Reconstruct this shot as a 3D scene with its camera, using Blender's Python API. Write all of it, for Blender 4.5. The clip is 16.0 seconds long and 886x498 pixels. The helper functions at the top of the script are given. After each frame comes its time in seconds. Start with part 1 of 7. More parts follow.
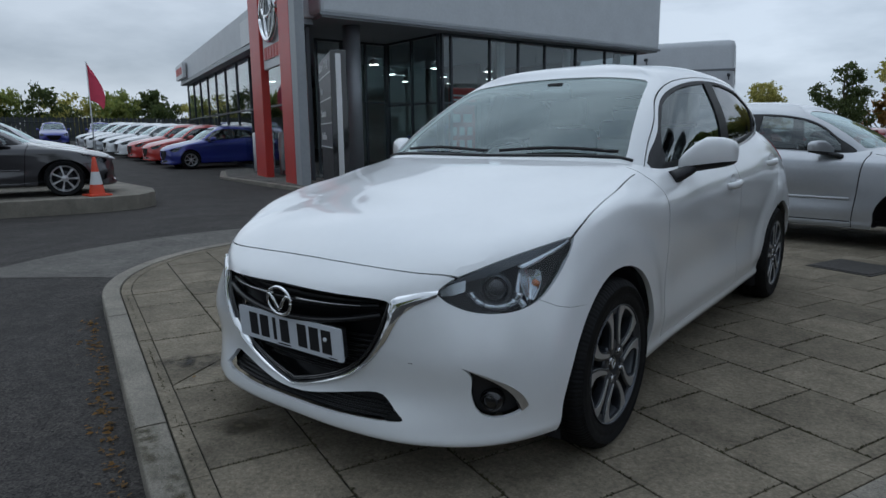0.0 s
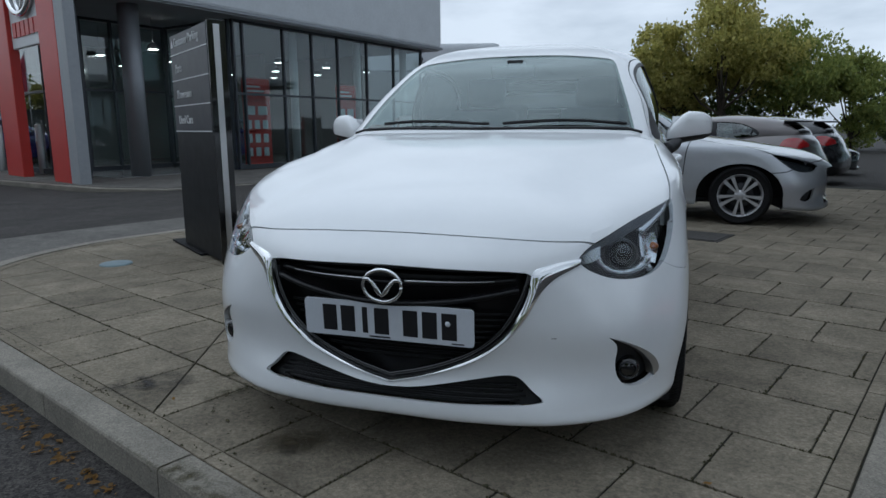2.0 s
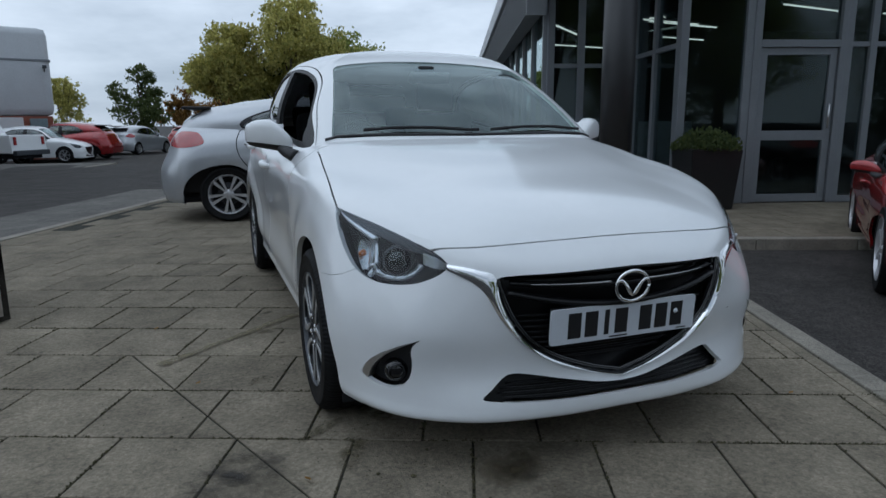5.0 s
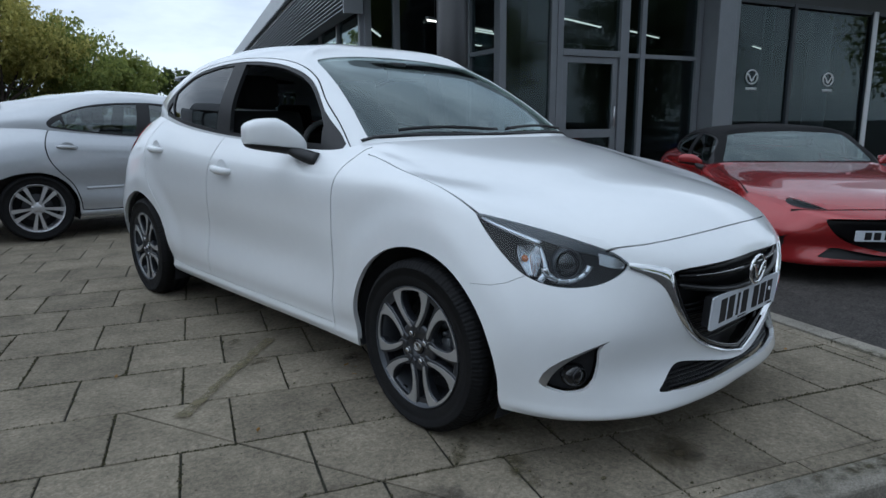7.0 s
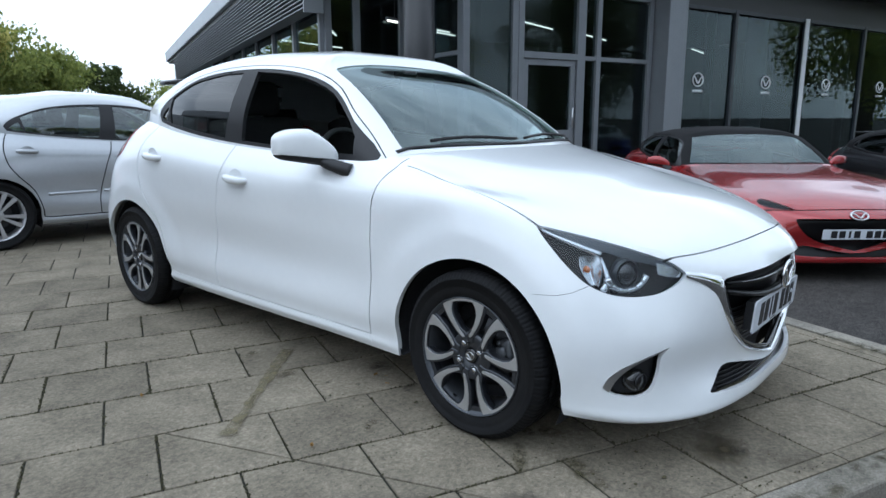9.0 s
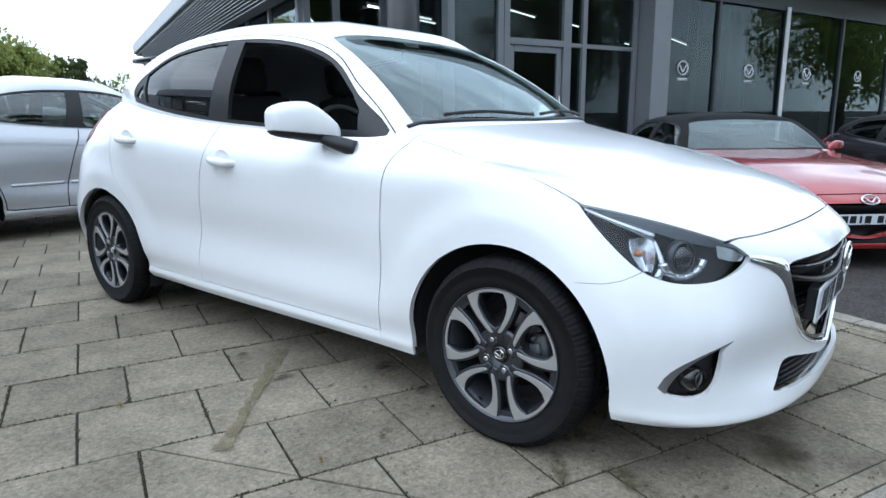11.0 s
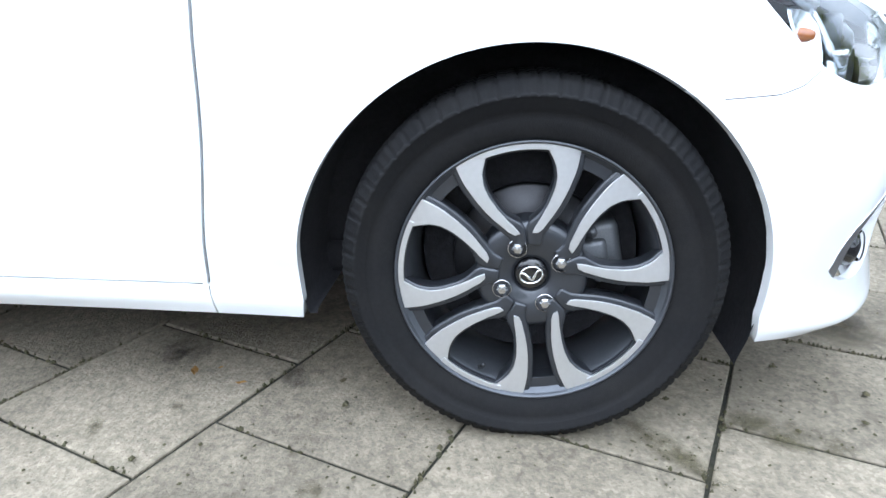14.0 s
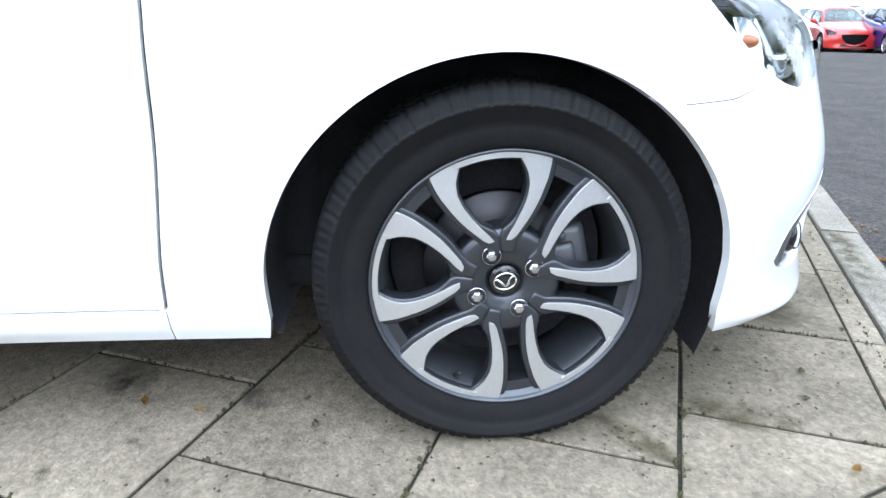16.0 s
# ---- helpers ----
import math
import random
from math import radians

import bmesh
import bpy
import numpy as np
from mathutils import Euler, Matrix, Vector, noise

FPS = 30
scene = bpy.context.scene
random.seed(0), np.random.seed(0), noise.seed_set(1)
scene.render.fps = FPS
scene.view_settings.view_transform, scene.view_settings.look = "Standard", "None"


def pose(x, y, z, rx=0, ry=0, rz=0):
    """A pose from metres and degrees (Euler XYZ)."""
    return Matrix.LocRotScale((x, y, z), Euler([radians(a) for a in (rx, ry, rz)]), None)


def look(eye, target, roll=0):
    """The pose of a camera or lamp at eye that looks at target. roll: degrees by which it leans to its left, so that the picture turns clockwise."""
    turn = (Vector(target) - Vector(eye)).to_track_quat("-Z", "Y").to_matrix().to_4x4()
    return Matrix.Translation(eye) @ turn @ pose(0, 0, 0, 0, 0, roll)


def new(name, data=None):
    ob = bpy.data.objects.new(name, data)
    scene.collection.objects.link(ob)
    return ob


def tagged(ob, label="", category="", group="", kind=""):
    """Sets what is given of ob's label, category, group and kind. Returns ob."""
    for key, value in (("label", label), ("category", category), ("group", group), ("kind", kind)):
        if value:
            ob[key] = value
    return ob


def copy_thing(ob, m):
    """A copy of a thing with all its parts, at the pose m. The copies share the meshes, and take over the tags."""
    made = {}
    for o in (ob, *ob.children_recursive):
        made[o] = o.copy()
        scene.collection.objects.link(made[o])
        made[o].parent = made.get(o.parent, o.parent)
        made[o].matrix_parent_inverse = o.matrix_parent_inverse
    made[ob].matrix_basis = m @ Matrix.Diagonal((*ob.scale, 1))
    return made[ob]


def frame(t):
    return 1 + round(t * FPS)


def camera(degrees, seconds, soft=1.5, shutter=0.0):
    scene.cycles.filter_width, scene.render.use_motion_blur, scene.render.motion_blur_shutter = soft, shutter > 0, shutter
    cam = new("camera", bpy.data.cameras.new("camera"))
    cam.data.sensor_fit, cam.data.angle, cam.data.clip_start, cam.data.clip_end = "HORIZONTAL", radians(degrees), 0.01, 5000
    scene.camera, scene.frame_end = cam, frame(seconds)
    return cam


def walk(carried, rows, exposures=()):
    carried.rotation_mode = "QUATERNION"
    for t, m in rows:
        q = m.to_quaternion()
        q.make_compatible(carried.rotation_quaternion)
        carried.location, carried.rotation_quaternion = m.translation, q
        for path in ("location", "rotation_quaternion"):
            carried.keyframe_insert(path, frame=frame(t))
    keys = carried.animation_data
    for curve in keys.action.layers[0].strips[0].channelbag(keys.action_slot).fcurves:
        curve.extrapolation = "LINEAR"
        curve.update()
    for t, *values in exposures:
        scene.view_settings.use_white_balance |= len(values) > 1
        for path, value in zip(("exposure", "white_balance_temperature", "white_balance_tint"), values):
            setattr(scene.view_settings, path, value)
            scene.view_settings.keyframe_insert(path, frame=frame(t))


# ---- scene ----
cam = camera(68.5, 16.0)
PATH = [
    (0, (1.685, -2.079, 1.095), (0.478, -0.524, 0.74), -0.6),
    (0.5, (1.479, -2.205, 1.095), (0.348, -0.595, 0.736), -0.4),
    (1, (1.253, -2.319, 1.079), (0.276, -0.612, 0.718), -0.4),
    (1.5, (0.978, -2.365, 1.035), (0.188, -0.566, 0.664), -0.4),
    (2, (0.698, -2.424, 0.995), (0.107, -0.549, 0.627), -0.3),
    (2.5, (0.409, -2.481, 1.005), (-0.002, -0.559, 0.634), -0.3),
    (3, (0.126, -2.472, 1.003), (-0.083, -0.518, 0.63), -0.3),
    (3.5, (-0.189, -2.453, 1.002), (-0.196, -0.488, 0.628), -0.3),
    (4, (-0.531, -2.431, 1.011), (-0.333, -0.476, 0.635), -0.4),
    (4.5, (-0.865, -2.38, 1.012), (-0.428, -0.466, 0.635), -0.5),
    (5, (-1.189, -2.348, 1.036), (-0.501, -0.509, 0.658), -0.4),
    (7.3, (-2.303, -1.512, 1.048), (-0.927, -0.113, 0.661), -0.3),
    (7.5, (-2.358, -1.466, 1.063), (-0.967, -0.082, 0.675), -0.3),
    (8, (-2.453, -1.396, 1.087), (-1.023, -0.053, 0.7), -0.3),
    (8.5, (-2.495, -1.363, 1.102), (-1.04, -0.049, 0.71), -0.2),
    (11, (-2.398, -1.06, 1.018), (-0.879, 0.174, 0.608), -0.4),
    (11.5, (-2.236, -0.825, 0.861), (-0.68, 0.35, 0.415), -0.2),
    (12, (-2.114, -0.586, 0.736), (-0.441, 0.385, 0.227), -0.0),
    (12.5, (-1.999, -0.367, 0.679), (-0.23, 0.375, 0.115), -0.0),
    (13, (-1.898, -0.194, 0.666), (-0.075, 0.333, 0.033), -0.1),
    (13.5, (-1.829, -0.053, 0.666), (0.021, 0.32, 0.001), -0.3),
    (14, (-1.765, 0.054, 0.671), (0.109, 0.219, -0.009), -0.2),
    (14.5, (-1.754, 0.105, 0.674), (0.128, 0.165, -0.002), -0.1),
    (15, (-1.755, 0.112, 0.682), (0.126, 0.091, 0.001), -0.1),
    (15.5, (-1.752, 0.134, 0.687), (0.125, 0.055, 0.002), -0.1),
    (16, (-1.749, 0.155, 0.694), (0.12, 0.038, -0.007), -0.2),
]
EXPOSURE = [(0.0, -0.38, 5620, 6), (1.0, -0.64, 5590, 6), (1.5, -0.52, 5600, 6), (2.5, -0.02, 5680, 6), (3.5, 0.08, 5700, 6), (4.2, -0.17, 5650, 6), (5.0, -0.30, 5550, 6), (7.3, 0.10, 5520, 6),
            (8.0, 0.42, 5500, 6), (8.5, 0.58, 5510, 6), (10.8, 0.99, 5520, 6), (12.0, 1.47, 5600, 8), (13.0, 1.77, 5600, 8), (14.5, 2.21, 5600, 8), (16.0, 2.19, 5600, 8)]
walk(cam, [(t, look(eye, target, roll)) for t, eye, target, roll in PATH], EXPOSURE)

# ---- world and light: a bright overcast sky, with a soft low-contrast sun behind the cloud ----
world = bpy.data.worlds.new("overcast_sky")
scene.world = world
world.use_nodes = True
wn, wl = world.node_tree.nodes, world.node_tree.links
wn.clear()
w_out = wn.new("ShaderNodeOutputWorld")
w_bg = wn.new("ShaderNodeBackground")
w_sky = wn.new("ShaderNodeTexSky")
w_sky.sky_type = "NISHITA"
w_sky.sun_disc = False
w_sky.sun_elevation = radians(38)
w_sky.sun_rotation = radians(290)
w_gain = wn.new("ShaderNodeVectorMath")
w_gain.operation = "SCALE"
w_gain.inputs["Scale"].default_value = 0.06
w_co = wn.new("ShaderNodeTexCoord")
w_map = wn.new("ShaderNodeMapping")
w_map.inputs["Scale"].default_value = (1.0, 1.0, 3.2)
w_noise = wn.new("ShaderNodeTexNoise")
w_noise.inputs["Scale"].default_value = 2.1
w_noise.inputs["Detail"].default_value = 6.0
w_noise.inputs["Roughness"].default_value = 0.55
w_ramp = wn.new("ShaderNodeValToRGB")
w_ramp.color_ramp.elements[0].position, w_ramp.color_ramp.elements[0].color = 0.34, (0.60, 0.645, 0.70, 1)
w_ramp.color_ramp.elements[1].position, w_ramp.color_ramp.elements[1].color = 0.60, (1.14, 1.16, 1.19, 1)
w_mix = wn.new("ShaderNodeMix")
w_mix.data_type = "RGBA"
w_mix.inputs["Factor"].default_value = 0.86
wl.new(w_co.outputs["Generated"], w_map.inputs["Vector"])
wl.new(w_map.outputs["Vector"], w_noise.inputs["Vector"])
wl.new(w_noise.outputs["Fac"], w_ramp.inputs["Fac"])
wl.new(w_sky.outputs["Color"], w_gain.inputs[0])
wl.new(w_gain.outputs["Vector"], w_mix.inputs["A"])
wl.new(w_ramp.outputs["Color"], w_mix.inputs["B"])
# the cloud is thinner, and so brighter, towards the back of the car park
w_dot, w_even, w_mul = wn.new("ShaderNodeVectorMath"), wn.new("ShaderNodeMapRange"), wn.new("ShaderNodeVectorMath")
w_dot.operation, w_mul.operation = "DOT_PRODUCT", "SCALE"
w_dot.inputs[1].default_value = (0.80, 0.60, 0.0)
w_even.inputs["From Min"].default_value, w_even.inputs["From Max"].default_value = -1.0, 1.0
w_even.inputs["To Min"].default_value, w_even.inputs["To Max"].default_value = 0.74, 1.26
wl.new(w_co.outputs["Generated"], w_dot.inputs[0])
wl.new(w_dot.outputs["Value"], w_even.inputs["Value"])
wl.new(w_mix.outputs["Result"], w_mul.inputs[0])
wl.new(w_even.outputs["Result"], w_mul.inputs["Scale"])
# and it glows widely round the hidden sun
w_sun, w_pos, w_pow, w_add, w_glow = (wn.new("ShaderNodeVectorMath"), wn.new("ShaderNodeMath"), wn.new("ShaderNodeMath"), wn.new("ShaderNodeMath"), wn.new("ShaderNodeVectorMath"))
w_sun.operation, w_pos.operation, w_pow.operation, w_add.operation, w_glow.operation = "DOT_PRODUCT", "MAXIMUM", "POWER", "MULTIPLY_ADD", "SCALE"
w_sun.inputs[1].default_value = (-0.46, 0.0, 0.88)
w_pos.inputs[1].default_value = 0.0
w_pow.inputs[1].default_value = 5.0
w_add.inputs[1].default_value, w_add.inputs[2].default_value = 1.0, 0.93
wl.new(w_co.outputs["Generated"], w_sun.inputs[0])
wl.new(w_sun.outputs["Value"], w_pos.inputs[0])
wl.new(w_pos.outputs[0], w_pow.inputs[0])
wl.new(w_pow.outputs[0], w_add.inputs[0])
wl.new(w_mul.outputs["Vector"], w_glow.inputs[0])
wl.new(w_add.outputs[0], w_glow.inputs["Scale"])
wl.new(w_glow.outputs["Vector"], w_bg.inputs["Color"])
w_bg.inputs["Strength"].default_value = 0.90
wl.new(w_bg.outputs["Background"], w_out.inputs["Surface"])

sun_data = bpy.data.lights.new("sun", "SUN")
sun_data.energy, sun_data.angle, sun_data.color = 0.5, radians(100), (1.0, 0.97, 0.92)
sun = new("sun", sun_data)
sun.matrix_world = look((0, 0, 20), (20 * math.sin(radians(290)) * -0.78, 20 * math.cos(radians(290)) * -0.78, 4.0))

# ---- materials ----
MATS = {}


def material(name, base, rough=0.5, metal=0.0, coat=0.0, var=0.0, scale=8.0, bump=0.0, bump_scale=60.0, spec=0.5, rough_var=0.0, tint=None, piece=0.0, emit=0.0, coords="Object"):
    """A procedural surface: a base colour that varies at two scales, grain in the relief, an uneven gloss."""
    if name in MATS:
        return MATS[name]
    m = bpy.data.materials.new(name)
    m.use_nodes = True
    n, l = m.node_tree.nodes, m.node_tree.links
    b = n["Principled BSDF"]
    b.inputs["Roughness"].default_value, b.inputs["Metallic"].default_value = rough, metal
    b.inputs["Coat Weight"].default_value = coat
    b.inputs["Coat Roughness"].default_value = 0.04
    b.inputs["Specular IOR Level"].default_value = spec
    b.inputs["Base Color"].default_value = (*base, 1)
    if emit:
        b.inputs["Emission Color"].default_value = (*base, 1)
        b.inputs["Emission Strength"].default_value = emit
    co = n.new("ShaderNodeNewGeometry" if coords == "Position" else "ShaderNodeTexCoord")
    if var or piece:
        big = n.new("ShaderNodeTexNoise")
        big.inputs["Scale"].default_value, big.inputs["Detail"].default_value = scale, 5.0
        fine = n.new("ShaderNodeTexNoise")
        fine.inputs["Scale"].default_value, fine.inputs["Detail"].default_value = scale * 9, 3.0
        for t in (big, fine):
            l.new(co.outputs[coords], t.inputs["Vector"])
        s = n.new("ShaderNodeMath")
        s.operation = "ADD"
        l.new(big.outputs["Fac"], s.inputs[0])
        l.new(fine.outputs["Fac"], s.inputs[1])
        ramp = n.new("ShaderNodeMapRange")
        ramp.inputs["From Min"].default_value, ramp.inputs["From Max"].default_value = 0.7, 1.3
        ramp.inputs["To Min"].default_value, ramp.inputs["To Max"].default_value = 1 - var, 1 + var
        l.new(s.outputs[0], ramp.inputs["Value"])
        gain = ramp.outputs["Result"]
        if piece:
            info = n.new("ShaderNodeObjectInfo")
            pr = n.new("ShaderNodeMapRange")
            pr.inputs["To Min"].default_value, pr.inputs["To Max"].default_value = 1 - piece, 1 + piece
            l.new(info.outputs["Random"], pr.inputs["Value"])
            mul = n.new("ShaderNodeMath")
            mul.operation = "MULTIPLY"
            l.new(gain, mul.inputs[0])
            l.new(pr.outputs["Result"], mul.inputs[1])
            gain = mul.outputs[0]
        col = n.new("ShaderNodeMix")
        col.data_type = "RGBA"
        col.inputs["A"].default_value = (*base, 1)
        col.inputs["B"].default_value = (*(tint or base), 1)
        l.new(big.outputs["Fac"], col.inputs["Factor"])
        sc = n.new("ShaderNodeVectorMath")
        sc.operation = "SCALE"
        l.new(col.outputs["Result"], sc.inputs[0])
        l.new(gain, sc.inputs["Scale"])
        l.new(sc.outputs["Vector"], b.inputs["Base Color"])
    if rough_var:
        rn = n.new("ShaderNodeTexNoise")
        rn.inputs["Scale"].default_value, rn.inputs["Detail"].default_value = scale * 1.7, 4.0
        l.new(co.outputs[coords], rn.inputs["Vector"])
        rr = n.new("ShaderNodeMapRange")
        rr.inputs["To Min"].default_value, rr.inputs["To Max"].default_value = max(rough - rough_var, 0.02), min(rough + rough_var, 1)
        l.new(rn.outputs["Fac"], rr.inputs["Value"])
        l.new(rr.outputs["Result"], b.inputs["Roughness"])
    if bump:
        bn = n.new("ShaderNodeTexNoise")
        bn.inputs["Scale"].default_value, bn.inputs["Detail"].default_value = bump_scale, 4.0
        l.new(co.outputs[coords], bn.inputs["Vector"])
        bp = n.new("ShaderNodeBump")
        bp.inputs["Strength"].default_value, bp.inputs["Distance"].default_value = bump, 0.01
        l.new(bn.outputs["Fac"], bp.inputs["Height"])
        l.new(bp.outputs["Normal"], b.inputs["Normal"])
    MATS[name] = m
    return m


def glass(name, tint, gloss=1.0, rough=0.0, ior=1.55):
    """Thin sheet glass: see-through with a tint, and a mirror at grazing angles."""
    if name in MATS:
        return MATS[name]
    m = bpy.data.materials.new(name)
    m.use_nodes = True
    n, l = m.node_tree.nodes, m.node_tree.links
    n.remove(n["Principled BSDF"])
    tr, gl, mx, lw = n.new("ShaderNodeBsdfTransparent"), n.new("ShaderNodeBsdfGlossy"), n.new("ShaderNodeMixShader"), n.new("ShaderNodeLayerWeight")
    tr.inputs["Color"].default_value = (*tint, 1)
    gl.inputs["Roughness"].default_value = rough
    gl.inputs["Color"].default_value = (*gloss, 1) if isinstance(gloss, tuple) else (gloss, gloss, gloss, 1)
    lw.inputs["Blend"].default_value = 0.5
    pw, mr = n.new("ShaderNodeMath"), n.new("ShaderNodeMapRange")
    pw.operation = "POWER"
    pw.inputs[1].default_value = 5.0
    mr.inputs["To Min"].default_value = ((ior - 1) / (ior + 1)) ** 2
    l.new(lw.outputs["Facing"], pw.inputs[0])
    l.new(pw.outputs[0], mr.inputs["Value"])
    l.new(mr.outputs["Result"], mx.inputs["Fac"])
    l.new(tr.outputs["BSDF"], mx.inputs[1])
    l.new(gl.outputs["BSDF"], mx.inputs[2])
    l.new(mx.outputs["Shader"], n["Material Output"].inputs["Surface"])
    MATS[name] = m
    return m


PAINT_WHITE = material("pearl_white_paint", (0.755, 0.77, 0.785), rough=0.30, coat=0.9, var=0.012, scale=3.0, spec=0.5)
PAINT_SILVER = material("silver_paint", (0.42, 0.435, 0.46), rough=0.3, metal=0.45, coat=1.0, var=0.03, scale=3.0)
PAINT_RED = material("deep_red_paint", (0.27, 0.010, 0.012), rough=0.25, metal=0.35, coat=1.0, var=0.03, scale=3.0)
PAINT_BLUE = material("blue_paint", (0.02, 0.028, 0.22), rough=0.3, metal=0.3, coat=1.0, var=0.03, scale=3.0)
PAINT_GREY = material("dark_grey_paint", (0.045, 0.043, 0.048), rough=0.3, metal=0.4, coat=1.0, var=0.03, scale=3.0)
PAINT_TAUPE = material("brown_grey_paint", (0.105, 0.090, 0.088), rough=0.3, metal=0.4, coat=1.0, var=0.03, scale=3.0)
PAINT_GREEN = material("dark_green_paint", (0.008, 0.018, 0.015), rough=0.25, metal=0.2, coat=1.0, var=0.03, scale=3.0)
PAINT_BLACK = material("black_paint", (0.012, 0.012, 0.014), rough=0.25, coat=1.0, var=0.03, scale=3.0)
PAINT_SCARLET = material("scarlet_paint", (0.42, 0.02, 0.015), rough=0.3, coat=1.0, var=0.03, scale=3.0)
PAINT_PLAIN = material("plain_white_paint", (0.74, 0.75, 0.76), rough=0.35, coat=0.8, var=0.03, scale=3.0)
# near-black for panel gaps and a notch, standing in for the shade inside
SEAM = material("shut_line_shade", (0.006, 0.006, 0.006), rough=0.9, var=0.1)
BLACK_GLOSS = material("gloss_black_plastic", (0.006, 0.006, 0.007), rough=0.12, coat=0.6, var=0.05, scale=12)
BLACK_TRIM = material("satin_black_plastic", (0.014, 0.014, 0.016), rough=0.5, spec=0.4, var=0.15, scale=20, bump=0.08, bump_scale=900)
GRILLE_BLACK = material("grille_black_plastic", (0.006, 0.006, 0.007), rough=0.28, spec=0.28, var=0.1, scale=14)
LINER = material("wheel_arch_liner_felt", (0.024, 0.024, 0.027), rough=0.95, spec=0.2, var=0.25, scale=12, bump=0.3, bump_scale=300)
CHROME = material("bright_chrome", (0.78, 0.79, 0.80), rough=0.09, metal=1.0, var=0.02, scale=10)
SATIN = material("satin_silver_trim", (0.62, 0.62, 0.63), rough=0.28, metal=1.0, var=0.04, scale=14)
LAMP_SILVER = material("lamp_reflector_silver", (0.62, 0.64, 0.67), rough=0.22, metal=0.85, var=0.08, scale=40)
MACHINED = material("machined_aluminium", (0.60, 0.61, 0.63), rough=0.36, metal=0.85, var=0.04, scale=14, bump=0.03, bump_scale=500, rough_var=0.06)
# even grey for the sky reflection on the upper headlamp lens
LENS_SHEEN = material("grey_lens_sheen", (0.11, 0.12, 0.135), rough=0.4, var=0.06, scale=30)
GUNMETAL = material("gunmetal_wheel_paint", (0.034, 0.037, 0.044), rough=0.36, metal=0.5, coat=0.4, var=0.06, scale=14)
BARREL = material("grey_wheel_barrel", (0.075, 0.08, 0.09), rough=0.4, metal=0.6, var=0.08, scale=14)
CALIPER = material("grey_brake_caliper", (0.12, 0.125, 0.135), rough=0.45, metal=0.6, var=0.15, scale=30)
SILVER_WHEEL = material("silver_wheel_paint", (0.52, 0.52, 0.54), rough=0.32, metal=0.7, coat=0.5, var=0.05, scale=14)
STEEL = material("brake_disc_steel", (0.06, 0.06, 0.064), rough=0.45, metal=1.0, var=0.12, scale=25, rough_var=0.1)
NUT = material("wheel_nut_steel", (0.55, 0.55, 0.56), rough=0.25, metal=1.0, var=0.05, scale=30)
RUBBER = material("tyre_rubber", (0.0092, 0.0097, 0.0116), rough=0.64, spec=0.14, var=0.22, scale=16, bump=0.12, bump_scale=420, rough_var=0.1, tint=(0.011, 0.0105, 0.010))
CABIN = material("dark_cabin_plastic", (0.02, 0.02, 0.021), rough=0.7, var=0.15, scale=15, bump=0.1, bump_scale=500)
SEAT = material("dark_seat_fabric", (0.024, 0.024, 0.026), rough=0.95, var=0.2, scale=25, bump=0.2, bump_scale=700)
SCREEN = glass("windscreen_glass", (0.66, 0.76, 0.72), gloss=(0.84, 0.97, 0.98), ior=2.1)
PRIVACY = glass("privacy_glass", (0.07, 0.075, 0.08), gloss=1.0, ior=1.8)
CARGLASS = glass("car_side_glass", (0.42, 0.47, 0.46), gloss=(0.92, 0.98, 0.99), ior=2.1)
LENS = glass("clear_lamp_lens", (0.84, 0.87, 0.89), gloss=1.0, ior=1.42)
AMBER = material("amber_indicator", (0.42, 0.12, 0.03), rough=0.2, coat=1.0, var=0.1, scale=40)
REDLENS = material("red_tail_lamp", (0.30, 0.01, 0.012), rough=0.12, coat=1.0, var=0.1, scale=30)
PLATE = material("white_number_plate", (0.60, 0.63, 0.68), rough=0.35, var=0.03, scale=12)
PLATE_INK = material("black_plate_bars", (0.008, 0.008, 0.010), rough=0.5, var=0.05)
SLAB = material("concrete_paving_slab", (0.226, 0.195, 0.145), rough=0.92, var=0.30, scale=6.0, bump=0.45, bump_scale=170, rough_var=0.06, tint=(0.172, 0.150, 0.115), piece=0.13, coords="Position", spec=0.18)
JOINT = material("dark_mossy_joint", (0.014, 0.013, 0.010), rough=1.0, var=0.45, scale=9, bump=0.6, bump_scale=120, tint=(0.024, 0.024, 0.013))
KERB = material("concrete_kerb", (0.25, 0.228, 0.188), rough=0.88, var=0.16, scale=9, bump=0.35, bump_scale=180, piece=0.06, tint=(0.185, 0.168, 0.138), coords="Position")
ASPHALT = material("worn_asphalt", (0.040, 0.036, 0.032), rough=0.85, spec=0.3, var=0.34, scale=1.4, bump=0.9, bump_scale=95, rough_var=0.12, tint=(0.030, 0.027, 0.025), coords="Position")
MOSS = material("moss_and_dirt", (0.045, 0.05, 0.02), rough=1.0, var=0.5, scale=40, bump=0.9, bump_scale=160, tint=(0.07, 0.055, 0.03))
CLAD_WHITE = material("pale_grey_cladding", (0.51, 0.53, 0.55), rough=0.45, var=0.06, scale=1.5, rough_var=0.08)
CLAD_GREY = material("mid_grey_cladding", (0.30, 0.315, 0.33), rough=0.45, var=0.06, scale=1.2)
FRAME_GREY = material("grey_aluminium_frame", (0.20, 0.21, 0.225), rough=0.4, metal=0.3, var=0.05, scale=5)
FRAME_PALE = material("pale_aluminium_frame", (0.20, 0.212, 0.232), rough=0.38, metal=0.3, var=0.05, scale=5)
FRAME_DARK = material("dark_window_frame", (0.03, 0.036, 0.044), rough=0.4, var=0.08, scale=5)
